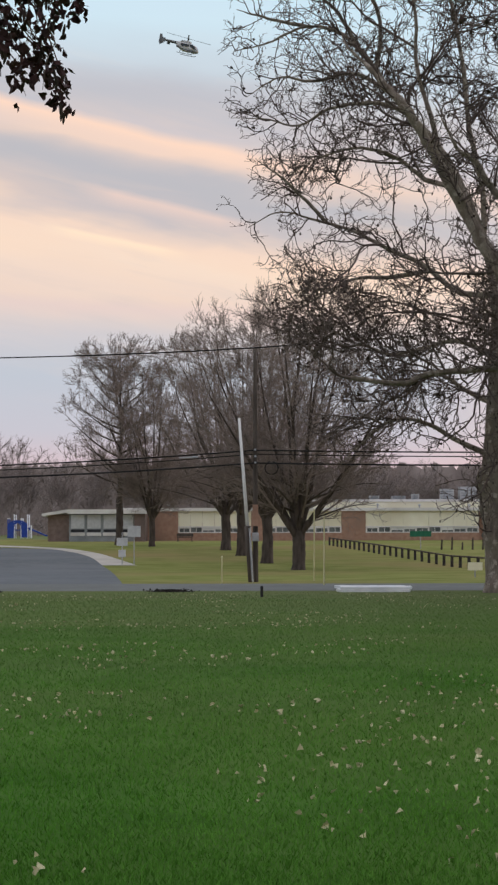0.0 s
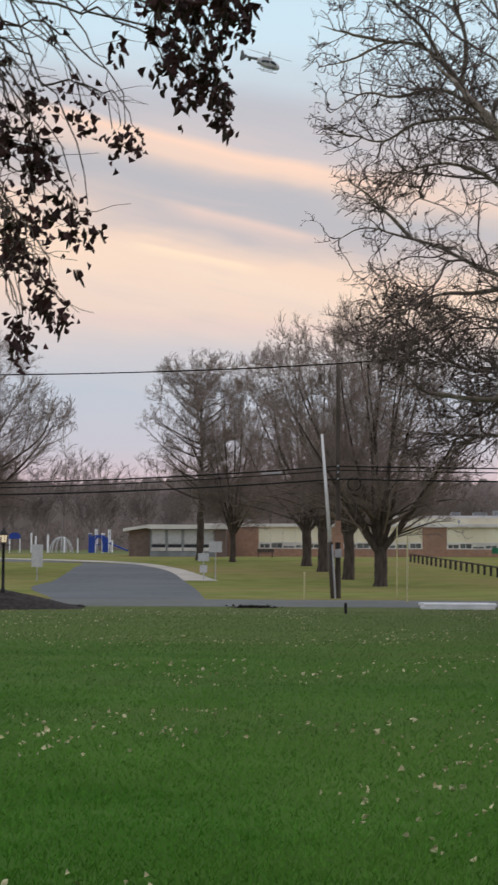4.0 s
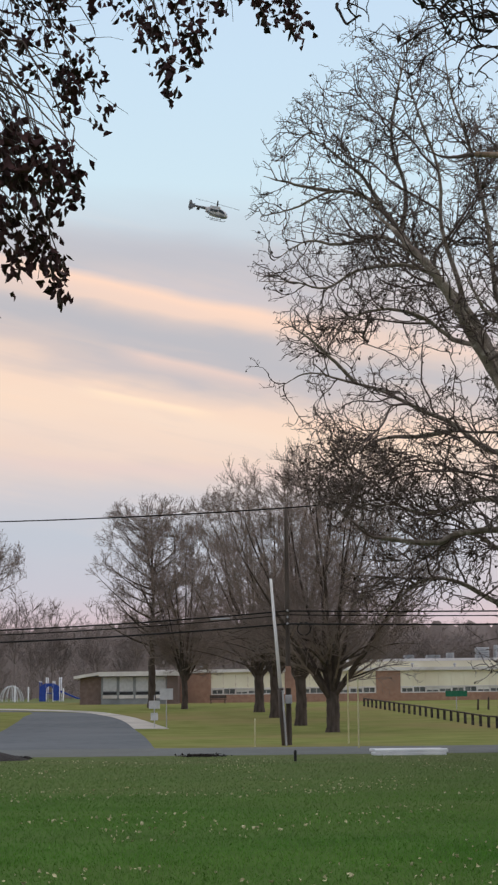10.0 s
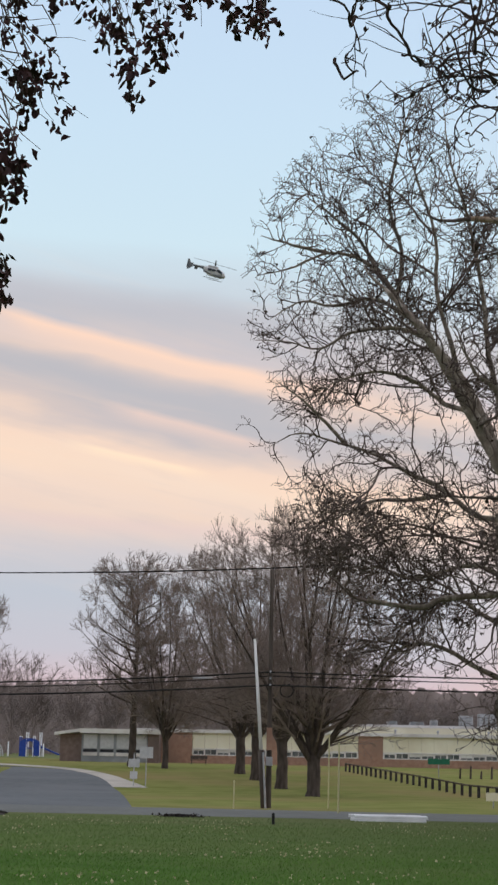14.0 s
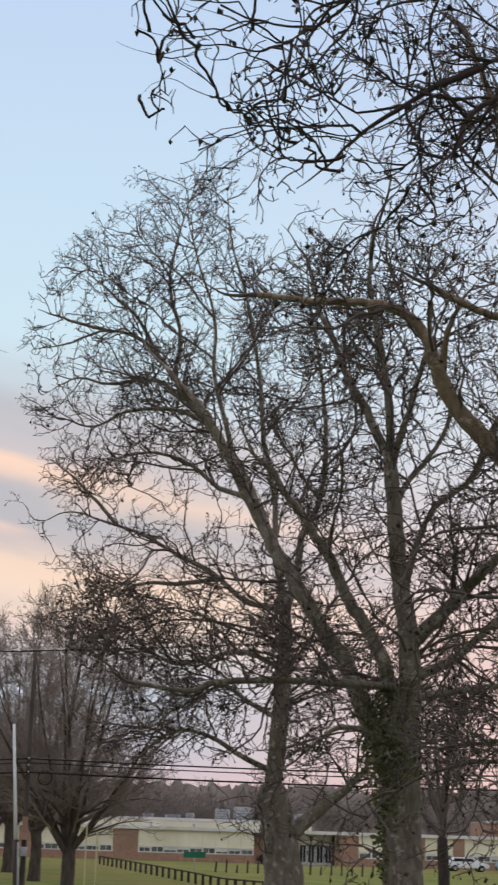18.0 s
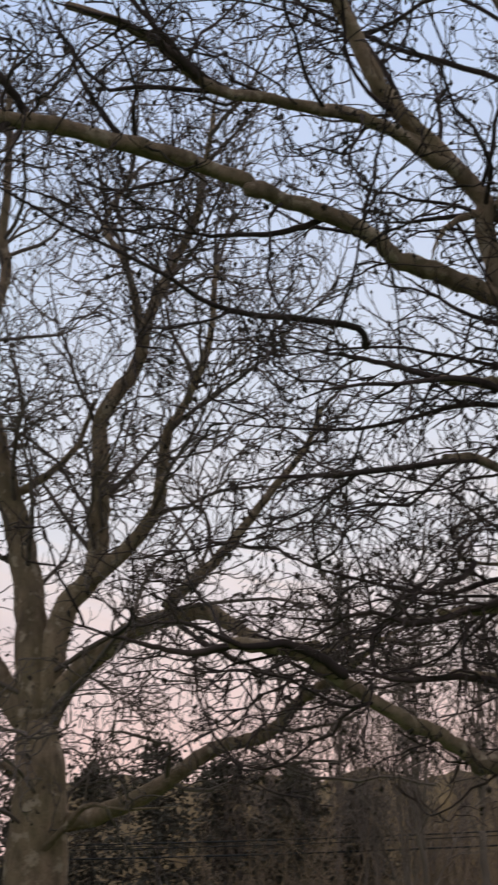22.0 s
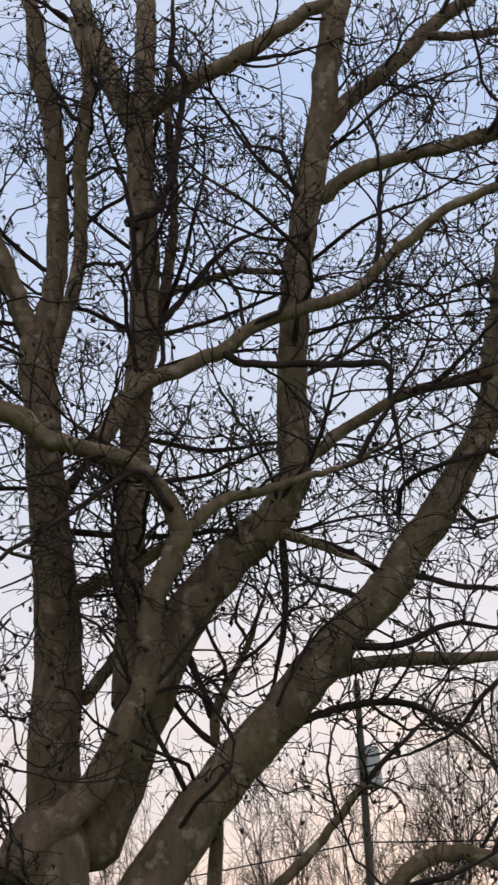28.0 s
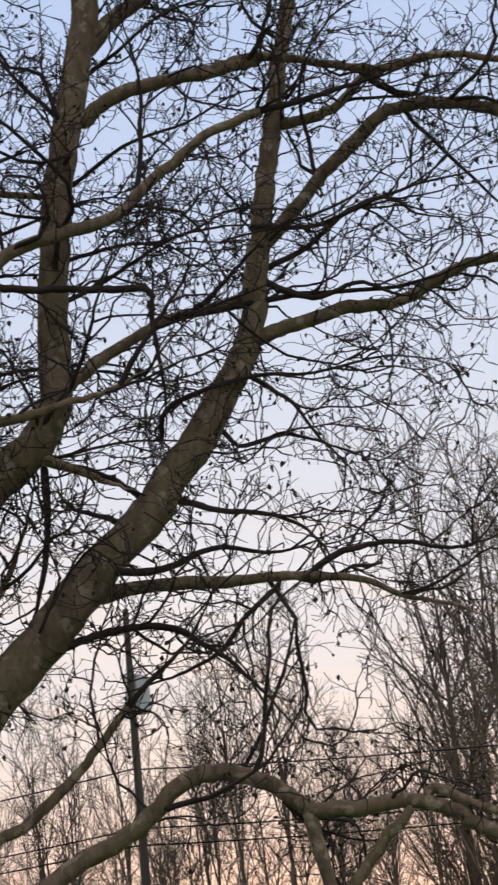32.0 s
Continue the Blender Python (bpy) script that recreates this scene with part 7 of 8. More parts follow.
up = utility_pole(0.35, 79.0, 0.02, 10.9, "dark weathered wooden utility pole beside the road")
for z in (5.55, 5.85, 6.15):
    bm = bmesh.new()
    rod(bm, (0, -0.25, z), (0, 0.15, z), 0.05)
    part("bracket", bm, M_METAL, up, "small cable clamp")
u_ = np.linspace(0, 2 * math.pi, 25)
v, f = tubes(np.stack([0.75 + 0.30 * np.cos(u_), -0.2 + 0 * u_, 5.3 + 0.30 * np.sin(u_)], -1)[None], np.full((1, 25), 0.03), 6)
quads_object("cable_loop", v, f, M_CABLE, up, "coil of spare cable")
solid("meter_box", M_METAL, up, -0.16, 0.16, -0.32, -0.16, 1.9, 2.3, label="small grey box strapped to the pole", bevel=0.02)
solid("guard", M_BRICK, up, -0.13, 0.13, -0.30, -0.15, 2.6, 3.6, label="dull red cable guard")

pp = thing("utility_pole", 0.1, 78.55, 0.02, "pale leaning cut-off pole with a dark foot", "utility pole")
bm = bmesh.new()
rod(bm, (0.08, 0, -0.3), (-0.12, 0, 2.6), 0.15, 0.14, 12)
part("foot", bm, M_POLEWOOD, pp, "dark lower part of the pole", smooth=True)
bm = bmesh.new()
rod(bm, (-0.12, 0, 2.6), (-0.50, 0, 7.6), 0.085, 0.06, 12)
part("shaft", bm, M_PALEWOOD, pp, "pale bleached upper part of the pole", smooth=True)
bm = bmesh.new()
rod(bm, (0.12, -0.16, 0), (-0.02, -0.16, 2.5), 0.045, 0.045, 8)
part("conduit", bm, M_METAL, pp, "thin pale conduit")


def cable(pts, r, label, sag=0.0, tight=1.0):
    """A hanging cable through the points given."""
    line = []
    for q, (a, b) in enumerate(zip(pts, pts[1:])):
        for u in np.linspace(0, 1, 24, endpoint=False):
            p = np.array(a) * (1 - u) + np.array(b) * u
            line.append(p - np.array([0, 0, (sag, sag * tight)[q] * 4 * u * (1 - u)]))
    line.append(np.array(pts[-1]))
    v, f = tubes(np.array(line)[None], np.full((1, len(line)), r), 6)
    ob = quads_object("overhead_cable", v, f, M_CABLE, label=label)
    ob["category"] = "cable"
    return ob


for z, r, s, d in ((10.95, 0.030, 0.9, 0.0), (6.15, 0.036, 1.0, -0.12), (5.98, 0.026, 1.05, 0.1), (5.55, 0.042, 0.95, -0.2)):
    cable([(-47, 79.2 + d, z + (0.9 if z > 10 else 0.25)), (0.35, 79.0 + d, z), (46, 62.1 + d, z + (2.8 if z > 10 else 0.1))], r, "black overhead cable along the road", s, 0.45)
utility_pole(-47.0, 79.2, 0.02, 10.5, "wooden utility pole further along the road")
utility_pole(46.0, 62.1, 0.02, 14.0, "wooden utility pole beyond the sycamores")
solid_sleeve = new("cable_sleeve", bpy.data.meshes.new("cable_sleeve"))
bm = bmesh.new()
rod(bm, (-3.2, 78.86, 5.80), (-2.3, 78.86, 5.84), 0.035, n=8)
bm.to_mesh(solid_sleeve.data)
bm.free()
solid_sleeve.data.materials.append(M_METAL)
tagged(solid_sleeve, "pale splice sleeve on an overhead cable", "cable")

# pole with a grey box beyond the great sycamore
bx, by = 45 * math.sin(radians(58.2)), 45 * math.cos(radians(58.2))
tp = utility_pole(bx, by, ground_z(by), 10.8, "wooden utility pole carrying a grey box", lean=(0.25, -0.2))
tw_ = pose(0, 0, 0, 0, 0, -60)
bm = bmesh.new()
box(bm, 0.30, 0.95, -0.30, 0.1, 8.1, 9.1, bevel=0.05, turn=tw_)
part("transformer_box", bm, M_SIGNBACK, tp, "square grey metal box")
for dz in (0.0, 0.42, 1.9):
    a0, a1 = radians(40), radians(84)
    cable([(70 * math.sin(a0), 70 * math.cos(a0), 6.2 + dz), (bx, by, 5.3 + dz), (52 * math.sin(a1), 52 * math.cos(a1), 5.2 + dz)], 0.02, "black overhead cable behind the sycamore", 0.35)


def post_sign(x, y, post_h, panels, label, mat=M_SIGNBACK, octagon=False, turn=0):
    """A sign on a post. panels: (x offset, centre height, width, height)."""
    t = thing("road_sign", x, y, ground_z(y), label, "sign", turn=turn)
    bm = bmesh.new()
    box(bm, -0.035, 0.035, 0.0, 0.06, -0.3, post_h, bevel=0.008)
    part("post", bm, M_METAL, t)
    for dx, cz, w, h in panels:
        bm = bmesh.new()
        if octagon:
            prism(bm, [(dx + 0.54 * w * math.cos(radians(22.5 + 45 * i)), cz + 0.54 * h * math.sin(radians(22.5 + 45 * i))) for i in range(8)], 0.02)
        else:
            prism(bm, [(dx - w / 2, cz - h / 2), (dx + w / 2, cz - h / 2), (dx + w / 2, cz + h / 2), (dx - w / 2, cz + h / 2)], 0.02)
        for v in bm.verts:
            v.co.y -= 0.03
        part("panel", bm, mat, t)
    return t


post_sign(-8.55, 116.5, 2.2, [(0, 1.55, 0.75, 0.55), (0, 0.75, 0.5, 0.5)], "pale sign panels on a post at the driveway")
post_sign(-7.75, 116.8, 2.6, [(0, 2.25, 0.9, 0.75)], "pale rectangular sign on a thin post")
post_sign(-19.45, 113.0, 2.2, [(0, 1.7, 0.75, 1.5)], "pale tall sign beside the driveway", M_SIGNBACK)
post_sign(-17.5, 84.0, 2.5, [(0, 2.05, 0.76, 0.76)], "octagonal road sign seen from its grey back", M_SIGNBACK, True)
post_sign(11.5, 86.0, 0.7, [(0, 0.55, 0.75, 0.4)], "small pale yellow sign low over the grass", M_CREAM)
gb = post_sign(15.4, 150.0, 1.7, [(0, 1.35, 1.9, 0.5)], "green notice board before the school", M_GREEN)
for k, (x, y, h) in enumerate([(-1.19, 77.2, 1.15), (3.13, 80.4, 3.3), (3.30, 74.0, 2.85)]):
    t = thing("marker_post", x, y, ground_z(y), "thin yellow marker post beside the road", "marker post", "marker posts")
    bm = bmesh.new()
    rod(bm, (0, 0, -0.2), (0.01, 0, h), 0.035, 0.03, 8)
    part("post", bm, M_YELLOW, t)
    bm = bmesh.new()
    revolve(bm, [(0.04, 0), (0.045, 0.05), (0.02, 0.09)], 8, (0.01, 0, h))
    part("cap", bm, M_YELLOW, t)
st = thing("stub_post", 0.42, 57.1, ground_z(57.1), "short black post in the lawn", "post")
bm = bmesh.new()
revolve(bm, [(0.05, -0.2), (0.05, 0.32), (0.042, 0.36), (0.015, 0.37)], 12)
part("post", bm, M_BLACK, st)

# white boards lying beside the road
for i, (dx, dy, dz) in enumerate([(0, 0, 0.0), (0.06, 0.02, 0.11), (-0.05, 0.48, 0.0), (0.1, 0.5, 0.11), (0.02, 0.95, 0.0), (-0.08, 0.97, 0.11), (0.05, 1.4, 0.05)]):
    t = thing("white_board", 3.38 + dx, 64.0 + dy * 1.3, ground_z(64) + dz, "long white board lying in a low stack by the road", "board", "stack of white boards", turn=-1.0)
    bm = bmesh.new()
    box(bm, 0, 2.68, -0.22, 0.22, 0.0, 0.10, bevel=0.012)
    part("plank", bm, M_WHITE, t)

# leaf-filled drains at the edge of the lawn
for x, y, s in ((-3.0, 64.6, 0.85), (-9.9, 63.8, 0.6)):
    rng = np.random.default_rng(int(s * 100))
    n = 700
    p = np.stack([rng.normal(size=n) * 0.4 * s, rng.normal(size=n) * 0.35 * s, np.abs(rng.normal(size=n)) * 0.05 + 0.02], -1)
    v, f = curled_leaves(rng, p, (0.06, 0.14), down=0.1)
    v[:, 2] = np.abs(v[:, 2]) * 0.6
    ob = quads_object("leaf_heap", v + np.array([x, y, ground_z(y)]), f, M_MULCH, label="dark wet leaf heap at the lawn's edge", kind="stuff", smooth=False)
    ob["category"] = "leaf heap"

# ---- lamp on its mulch bed --------------------------------------------
rng = np.random.default_rng(430)
MX, MY = -13.6, 62.5
mv = []
for j in range(13):
    for i in range(40):
        a = 2 * math.pi * i / 40
        r = j / 12
        hgt = 0.78 * (1 - r ** 1.7) * (1 + 0.045 * rng.normal() * (r < 1))
        mv.append((MX + 4.6 * r * math.cos(a), MY + 2.4 * r * math.sin(a), ground_z(MY + 2.4 * r * math.sin(a)) - 0.03 + max(hgt, 0)))
i_ = (np.arange(12)[:, None] * 40 + np.arange(40)[None]).ravel()
j_ = (np.arange(12)[:, None] * 40 + (np.arange(40)[None] + 1) % 40).ravel()
tagged(quads_object("mulch_bed", np.array(mv), np.stack([i_, i_ + 40, j_ + 40, j_], 1), M_MULCH), "raised bed of dark mulch on the lawn", "mulch bed", kind="structure")
lamp = thing("lamp_post", -12.05, 62.0, ground_z(62) + 0.42, "black lamp post with a lit lantern in the mulch", "lamp")
bm = bmesh.new()
revolve(bm, [(0.09, -0.4), (0.09, 0.25), (0.06, 0.32), (0.05, 1.9), (0.08, 1.93), (0.08, 1.98)], 14)
part("post", bm, M_BLACK, lamp, smooth=True)
bm = bmesh.new()
revolve(bm, [(0.09, 2.0), (0.14, 2.26)], 6)
part("lantern_glass", bm, M_BULB, lamp, "glowing warm lantern panes")
for i in range(6):
    a = 2 * math.pi * i / 6
    bm = bmesh.new()
    rod(bm, (0.095 * math.cos(a), 0.095 * math.sin(a), 1.98), (0.148 * math.cos(a), 0.148 * math.sin(a), 2.28), 0.012, n=5)
    part("lantern_bar", bm, M_BLACK, lamp)
bm = bmesh.new()
revolve(bm, [(0.19, 2.27), (0.17, 2.32), (0.06, 2.45), (0.03, 2.47), (0.035, 2.52), (0.01, 2.56)], 12)
part("lantern_cap", bm, M_BLACK, lamp)
bm = bmesh.new()
rod(bm, (-0.05, 0, 1.9), (0.28, 0, 1.9), 0.015, n=6)
part("crossbar", bm, M_BLACK, lamp)


# ---- timber rail fence ------------------------------------------------
fence = thing("rail_fence", 0, 0, 0, "low dark timber post-and-rail fence on the school lawn", "fence")
FA, FB = np.array([8.0, 163.0]), np.array([16.6, 80.5])
for i in range(36):
    p = FA + (FB - FA) * i / 35
    z = ground_z(p[1])
    bm = bmesh.new()
    box(bm, p[0] - 0.09, p[0] + 0.09, p[1] - 0.09, p[1] + 0.09, z - 0.3, z + 0.78, bevel=0.02)
    part("post", bm, M_FENCE, fence)
    if i < 35:
        q = FA + (FB - FA) * (i + 1) / 35
        bm = bmesh.new()
        d = Vector((q[0] - p[0], q[1] - p[1], ground_z(q[1]) - z))
        rod(bm, (p[0], p[1], z + 0.72), (q[0], q[1], ground_z(q[1]) + 0.72), 0.06, n=6)
        part("rail", bm, M_POLEWOOD, fence)
picket = thing("picket_row", 0, 0, 0, "row of short brown stakes before the school", "fence")
for i in range(16):
    x = 17.0 + i * 0.9
    bm = bmesh.new()
    rod(bm, (x, 148, ground_z(148) - 0.2), (x + 0.05, 148, ground_z(148) + 0.9 + 0.25 * math.sin(i * 2.3)), 0.10, 0.07, 7)
    part("stake", bm, M_POLEWOOD, picket)


# ---- playground -------------------------------------------------------
def play_tower(x, y):
    z = ground_z(y)
    t = thing("play_structure", x, y, z, "blue climbing tower with a slide in the playground", "playground")
    for i, dx in enumerate((-1.3, -0.45, 0.45, 1.3)):
        for dy in (-0.9, 0.9):
            bm = bmesh.new()
            rod(bm, (dx, dy, -0.2), (dx, dy, 3.0 if i in (1, 3) else 2.5), 0.085, n=8)
            part("post", bm, M_WHITE if i in (1, 2, 3) else M_BLUE, t)
            bm = bmesh.new()
            revolve(bm, [(0.1, 0), (0.1, 0.08), (0.03, 0.14)], 8, (dx, dy, 3.0 if i in (1, 3) else 2.5))
            part("post_cap", bm, M_WHITE, t)
    solid("deck", M_BLUE, t, -1.35, 1.35, -0.95, 0.95, 1.0, 1.12)
    solid("low_panel", M_BLUE, t, -1.3, -0.5, -0.98, -0.92, 0.0, 1.0)
    solid("low_panel", M_BLUE, t, 0.5, 1.3, -0.98, -0.92, 0.1, 1.0)
    # front panel with an arched way through
    bm = bmesh.new()
    arch = [(0.42 * math.cos(math.pi * i / 8), 1.55 + 0.42 * math.sin(math.pi * i / 8)) for i in range(9)]
    prism(bm, [(-1.3, 1.12), (-0.42, 1.12)] + arch[::-1] + [(0.42, 1.12), (1.3, 1.12), (1.3, 1.9), (0.6, 2.35), (-0.6, 2.35), (-1.3, 1.9)], 0.06)
    for v in bm.verts:
        v.co.y -= 0.98
    part("front_panel", bm, M_BLUE, t, "blue panel with an arched opening")
    for dy in (-0.3, 0.3):
        solid("rail", M_BLUE, t, -1.33, -1.27, dy - 0.25, dy + 0.25, 1.2, 1.75)
    bm = bmesh.new()
    prism(bm, [(1.0, 1.3), (3.6, 0.25), (4.1, 0.25), (4.1, 0.42), (3.65, 0.42), (1.0, 1.55)], 0.7)
    part("slide", bm, M_BLUE, t, "blue plastic slide")
    for i in range(6):
        bm = bmesh.new()
        rod(bm, (-1.1, -0.5, 0.2 + 0.2 * i), (-1.1, 0.5, 0.2 + 0.2 * i), 0.03, n=6)
        part("rung", bm, M_METAL, t)


def bearing(a, d):
    return d * math.sin(radians(a)), d * math.cos(radians(a))


play_tower(*bearing(-7.62, 228))
for a, h, w in ((-12.2, 2.6, 0.12), (-11.9, 2.0, 0.12), (-11.0, 2.9, 0.16), (-9.9, 2.5, 0.12), (-9.75, 2.1, 0.12), (-9.35, 2.3, 0.14), (-8.8, 2.0, 0.12), (-8.35, 1.8, 0.1), (-7.2, 1.6, 0.1), (-6.6, 1.2, 0.1), (-6.35, 1.1, 0.12)):
    x, y = bearing(a, 226)
    t = thing("play_post", x, y, ground_z(y), "round white playground post in a row", "post", "playground posts")
    bm = bmesh.new()
    rod(bm, (0, 0, -0.2), (0, 0, h), w, w, 8)
    part("post", bm, M_WHITE, t)
    bm = bmesh.new()
    revolve(bm, [(w, h), (w * 0.8, h + 0.08), (0.02, h + 0.12)], 8)
    part("cap", bm, M_WHITE, t)
for a, h in ((-10.45, 2.3), (-11.95, 2.2)):
    x, y = bearing(a, 230)
    t = thing("spring_shelter", x, y, ground_z(y), "small play panel with a blue rounded top", "playground")
    bm = bmesh.new()
    prism(bm, [(-0.8, h - 0.5), (0.8, h - 0.5), (0.75, h + 0.1), (0.4, h + 0.35), (-0.4, h + 0.35), (-0.75, h + 0.1)], 0.15)
    part("panel", bm, M_BLUE, t)
    for dx in (-0.7, 0.7):
        bm = bmesh.new()
        rod(bm, (dx, 0.07, -0.2), (dx, 0.07, h - 0.4), 0.08, n=8)
        part("post", bm, M_WHITE, t)
x, y = bearing(-8.9, 232)
t = thing("dome_climber", x, y, ground_z(y), "grey-green dome climbing frame", "playground")
for i in range(7):
    a = math.pi * i / 7
    u_ = np.linspace(0, math.pi, 14)
    v, f = tubes(np.stack([1.6 * np.cos(u_) * math.cos(a), 1.6 * np.cos(u_) * math.sin(a), 2.1 * np.sin(u_)], -1)[None], np.full((1, 14), 0.05), 5)
    quads_object("hoop", v, f, M_SIGNBACK, t)
for x, y, lab in ((-6.6, 183.5, "dark bench before the school wall"),):
    t = thing("bench", x, y, ground_z(y), lab, "bench")
    solid("seat", M_POLEWOOD, t, -0.9, 0.9, -0.2, 0.2, 0.42, 0.5)
    solid("backrest", M_POLEWOOD, t, -0.9, 0.9, 0.2, 0.26, 0.55, 0.9)
    for dx in (-0.75, 0.75):
        solid("leg", M_BLACK, t, dx - 0.04, dx + 0.04, -0.18, 0.22, -0.1, 0.42)


# ---- parked cars ------------------------------------------------------
def car(x, y, turn, paint, label, van=False):
    t = thing("parked_car", x, y, ground_z(y), label, "car", turn=turn)
    bm = bmesh.new()
    top = 1.75 if van else 0.98
    prism(bm, [(-2.2, 0.35), (2.2, 0.35), (2.25, 0.62), (2.1, 0.85), (1.2, 0.98), (-2.1, 0.98), (-2.25, 0.7)], 1.75)
    bmesh.ops.bevel(bm, geom=bm.edges[:], offset=0.06, segments=2, affect="EDGES")
    part("body", bm, paint, t, smooth=False)
    roof = 1.85 if van else 1.45
    bm = bmesh.new()
    prism(bm, [(-2.0, 0.97), (1.25, 0.97), (0.6, roof), (-1.75 if van else -1.3, roof)], 1.55)
    bmesh.ops.bevel(bm, geom=bm.edges[:], offset=0.07, segments=2, affect="EDGES")
    for v in bm.verts:
        v.co.y += 0.1
    part("cabin", bm, paint, t)
    for x0, x1 in ((-1.55, -0.5), (-0.4, 0.45)):
        bm = bmesh.new()
        prism(bm, [(x0, 1.03), (x1 + 0.25, 1.03), (x1, roof - 0.13), (x0 + 0.1, roof - 0.13)], 0.03)
        for v in bm.verts:
            v.co.y += 0.075
        part("window", bm, M_GLASS, t)
    for wx, wy in itertools.product((-1.4, 1.4), (0.0, 1.75)):
        bm = bmesh.new()
        rod(bm, (wx, wy - 0.1, 0.33), (wx, wy + 0.1, 0.33), 0.33, n=16)
        wh = part("wheel", bm, M_TYRE, t)
        bm = bmesh.new()
        rod(bm, (wx, wy - 0.12, 0.33), (wx, wy + 0.12, 0.33), 0.19, n=12)
        part("rim", bm, M_METAL, wh)
    solid("headlight", M_WHITE, t, 2.12, 2.22, 0.15, 0.45, 0.62, 0.78)
    solid("tail_light", M_RED, t, -2.24, -2.12, 0.15, 0.45, 0.65, 0.85)


car(52.5, 178.0, 2, M_CARBLUE, "pale blue van parked before the school", True)
car(47.2, 179.0, -3, M_WHITE, "white car parked before the school")
car(59.5, 178.5, 4, M_CARBLUE, "pale blue car parked before the school")
car(54.0, 160.0, 10, M_RED, "red car parked by the school lawn")
car(28.0, 184.0, 0, M_BLACK, "dark car parked at the school entrance")


# ---- helicopter -------------------------------------------------------
def helicopter():
    d = 372.0
    a, e = radians(-2.0), radians(16.2)
    x, y, z = d * math.sin(a), d * math.cos(a), 2.2 + d * math.tan(e)
    t = thing("helicopter", x, y, z, "small grey helicopter hovering in the evening sky", "helicopter")
    t.matrix_basis = pose(x, y, z, 0, 17, -24)
    bm = bmesh.new()
    prof = [(-2.6, 0.35, 0.45, 0.55), (-2.0, 0.6, 0.75, 0.35), (-1.0, 0.85, 0.98, 0.12), (0.3, 0.92, 1.05, 0.0), (1.5, 0.88, 0.98, -0.05), (2.4, 0.70, 0.75, -0.2), (3.0, 0.42, 0.42, -0.38), (3.25, 0.12, 0.14, -0.5)]
    rings = []
    for px, w, h, cz in prof:
        rings.append([bm.verts.new((px, w * math.cos(2 * math.pi * i / 16), cz + h * math.sin(2 * math.pi * i / 16))) for i in range(16)])
    for r0, r1 in zip(rings, rings[1:]):
        for i in range(16):
            j = (i + 1) % 16
            bm.faces.new((r0[i], r0[j], r1[j], r1[i]))
    bm.faces.new(rings[0][::-1])
    bm.faces.new(rings[-1])
    part("fuselage", bm, M_HELIPALE, t, "pale grey rounded cabin", smooth=True)
    bm = bmesh.new()
    prism(bm, [(1.2, 0.15), (2.75, -0.15), (2.5, 0.35), (1.9, 0.68), (1.2, 0.78)], 1.72)
    for v in bm.verts:
        v.co.y -= 0.86
    part("windscreen", bm, M_GLASS, t, "dark cockpit glazing")
    for x0, x1 in ((0.05, 0.95), (-1.0, -0.1)):
        bm = bmesh.new()
        prism(bm, [(x0, 0.05), (x1, 0.05), (x1, 0.62), (x0, 0.62)], 1.98)
        for v in bm.verts:
            v.co.y -= 0.99
        part("side_window", bm, M_GLASS, t)
    bm = bmesh.new()
    prism(bm, [(-2.2, -0.35), (1.8, -1.0), (2.9, -0.75), (2.6, -0.55), (-2.2, -0.1)], 1.5)
    for v in bm.verts:
        v.co.y -= 0.75
    part("belly", bm, M_HELI, t, "dark lower hull")
    bm = bmesh.new()
    box(bm, -1.6, 0.9, -0.45, 0.45, 0.85, 1.45, bevel=0.2)
    part("engine_cowl", bm, M_HELIPALE, t)
    bm = bmesh.new()
    rod(bm, (-2.2, 0, 0.6), (-6.3, 0, 0.75), 0.36, 0.2, 14)
    part("tail_boom", bm, M_HELI, t, "dark slender tail boom", smooth=True)
    bm = bmesh.new()
    prism(bm, [(-6.0, 0.1), (-6.9, -0.45), (-7.2, 0.3), (-7.35, 1.9), (-6.9, 1.95), (-6.3, 0.95)], 0.16)
    part("tail_fin", bm, M_HELI, t, "upright tail fin")
    u_ = np.linspace(0, 2 * math.pi, 25)
    v, f = tubes(np.stack([-6.75 + 0.5 * np.cos(u_), 0.08 + 0 * u_, 0.35 + 0.5 * np.sin(u_)], -1)[None], np.full((1, 25), 0.07), 6)
    quads_object("fan_ring", v, f, M_HELIPALE, t, "pale ring of the tail fan")
    bm = bmesh.new()
    box(bm, -5.6, -5.1, -1.2, 1.2, 0.62, 0.70)
    part("tailplane", bm, M_HELI, t)
    for s in (-1.2, 1.2):
        bm = bmesh.new()
        box(bm, -5.75, -4.95, s - 0.04, s + 0.04, 0.1, 1.0)
        part("end_plate", bm, M_HELI, t)
    bm = bmesh.new()
    rod(bm, (0, 0, 1.4), (0, 0, 1.95), 0.14, 0.1, 10)
    part("rotor_mast", bm, M_HELI, t)
    bm = bmesh.new()
    revolve(bm, [(0.3, 1.9), (0.32, 2.02), (0.1, 2.12)], 12)
    part("rotor_hub", bm, M_HELI, t)
    for i in range(4):
        bm = bmesh.new()
        box(bm, 0.25, 5.1, -0.14, 0.14, 1.97, 2.01, turn=pose(0, 0, 0, 0, 0, 28 + 90 * i))
        part("rotor_blade", bm, M_HELI, t)
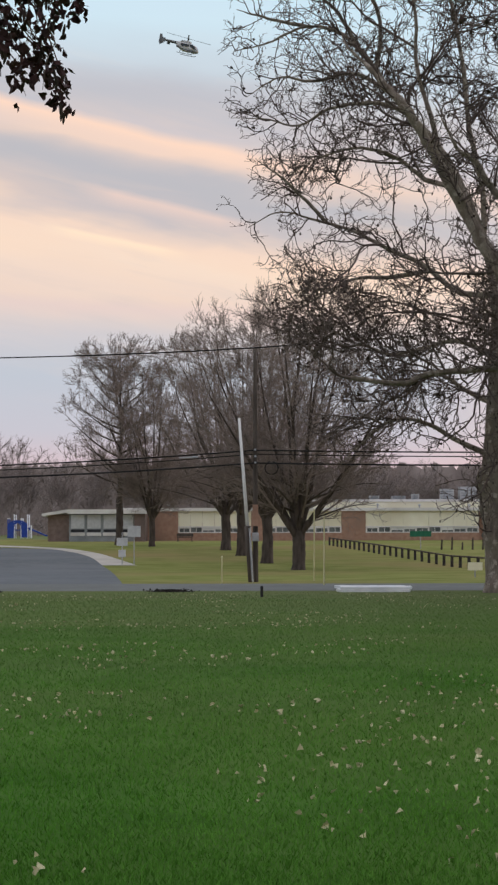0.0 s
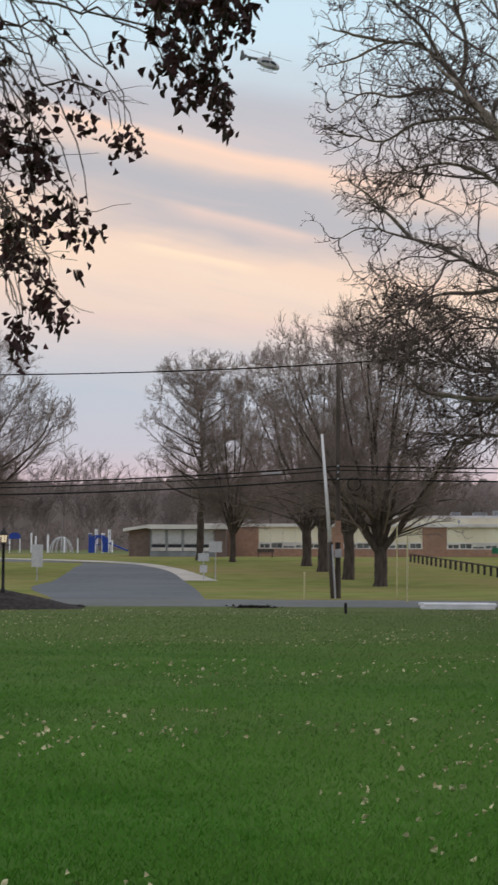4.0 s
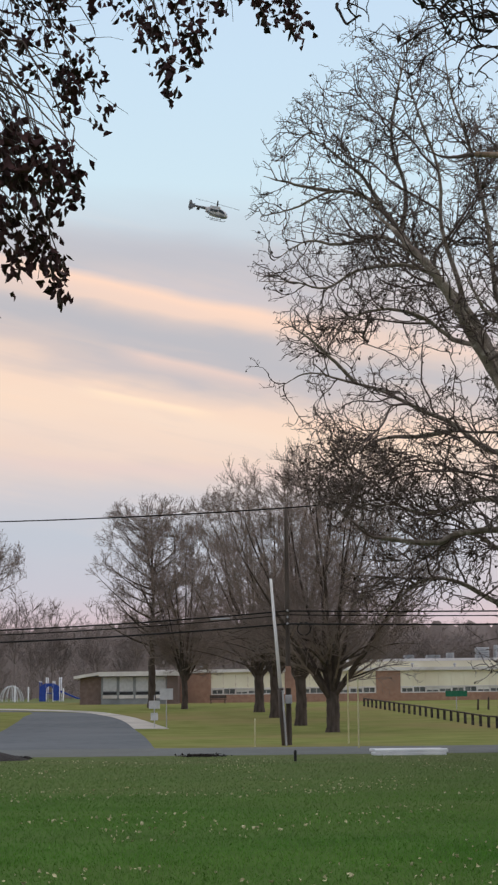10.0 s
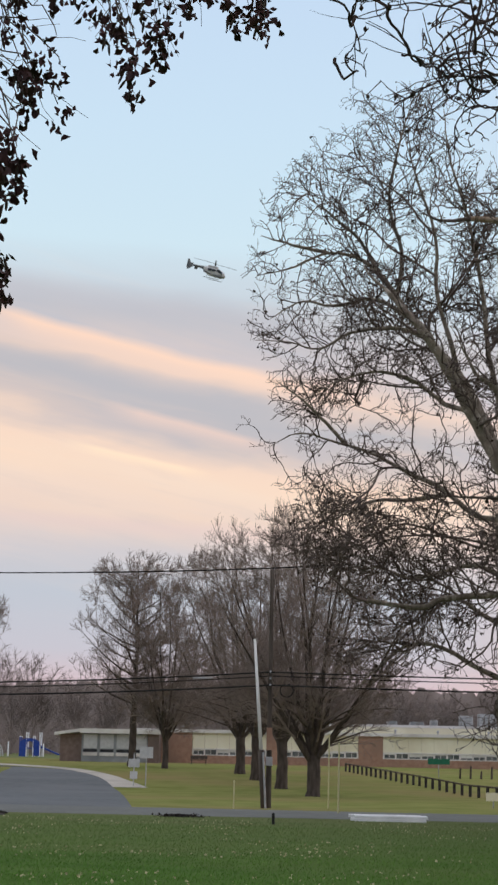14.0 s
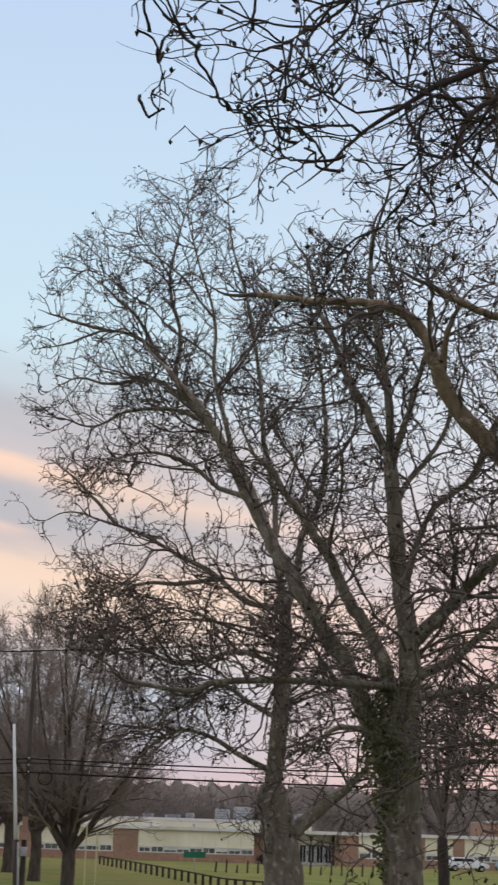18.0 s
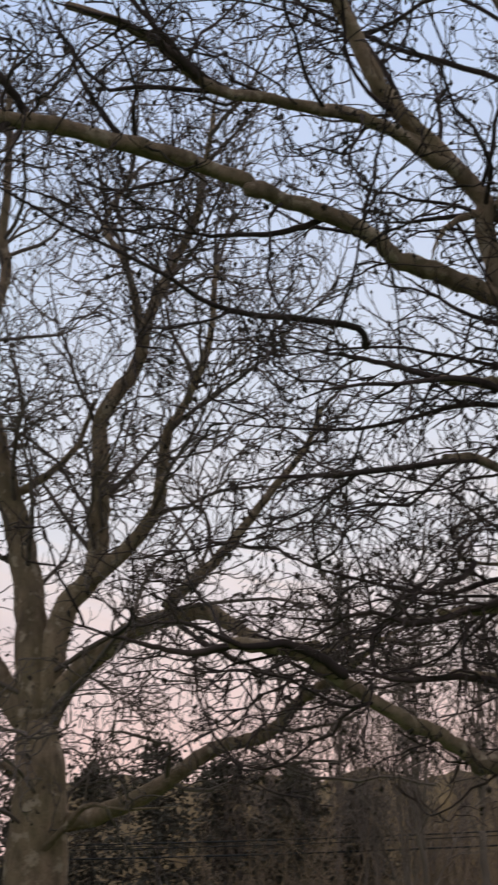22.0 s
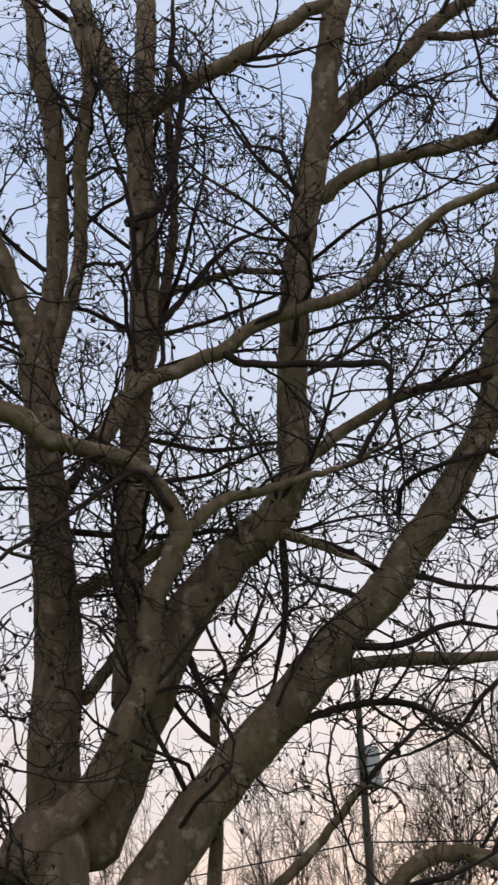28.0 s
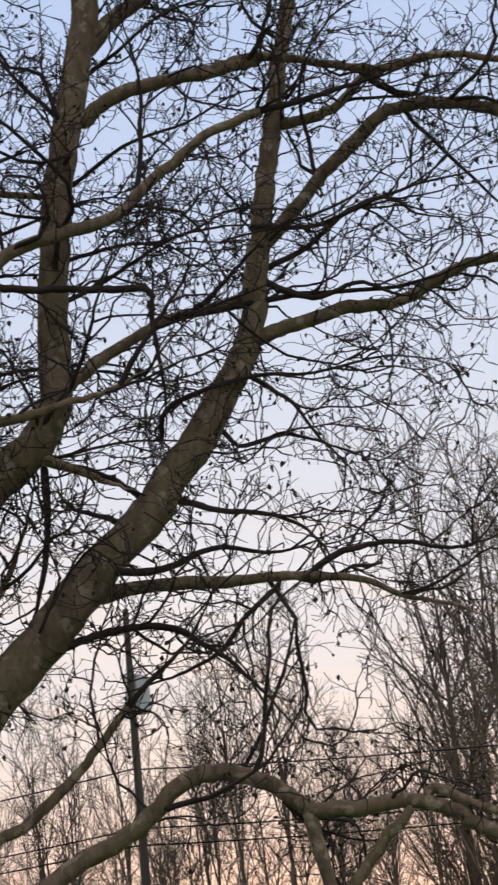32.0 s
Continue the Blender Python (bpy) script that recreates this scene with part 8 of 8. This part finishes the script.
    for s in (-1.0, 1.0):
        bm = bmesh.new()
        rod(bm, (-1.6, s, -1.55), (2.0, s, -1.55), 0.06, n=8)
        rod(bm, (2.0, s, -1.55), (2.4, s, -1.35), 0.06, n=8)
        part("skid", bm, M_HELI, t)
        for px in (-0.9, 1.3):
            bm = bmesh.new()
            rod(bm, (px, s * 0.55, -0.8), (px, s, -1.55), 0.05, n=6)
            part("skid_strut", bm, M_HELI, t)


helicopter()


# ---- grass and fallen leaves ------------------------------------------
rng = np.random.default_rng(500)
n = 190000
d = 8.0 + 57 * rng.random(n) ** 1.7
a = np.radians(rng.uniform(-14, 10, n))
root = np.stack([d * np.sin(a), d * np.cos(a), np.interp(d * np.cos(a), GY, GZ) - 0.004], -1)
h = rng.uniform(0.014, 0.042, n)[:, None] * np.clip(1.25 - 0.5 * rng.random(n) * (d / 40), 0.4, 1.2)[:, None]
lean = rng.normal(size=(n, 3)) * np.array([0.5, 0.5, 0]) + np.array([0, 0, 1.0])
side = unit(np.stack([rng.normal(size=n), rng.normal(size=n) * 0.4, np.zeros(n)], -1)) * rng.uniform(0.002, 0.005, n)[:, None] * (0.6 + d[:, None] / 22)
v = np.stack([root - side, root + side, root + lean * h], 1).reshape(-1, 3)
ob = quads_object("grass", v, np.arange(3 * n).reshape(-1, 3), M_BLADE, label="short green grass blades of the lawn", kind="stuff", smooth=False)
ob["category"] = "grass"

n = 2900
d = 8.5 + 53 * rng.random(n) ** 0.95
a = np.radians(rng.uniform(-14, 10, n))
keep = np.array([noise.noise((dd * math.sin(aa) * 0.35, dd * math.cos(aa) * 0.22, 5.0)) for dd, aa in zip(d, a)]) > 0.08
d, a = d[keep], a[keep]
p = np.stack([d * np.sin(a), d * np.cos(a), np.interp(d * np.cos(a), GY, GZ) + 0.03], -1)
v, f = curled_leaves(rng, p, (0.028, 0.068), down=0.15, fold=0.9, wide=(0.3, 0.6))
ob = quads_object("fallen_leaves", v, f, M_FALLEN, label="pale tan fallen leaves scattered on the lawn", kind="stuff", smooth=False)
ob["category"] = "leaves"
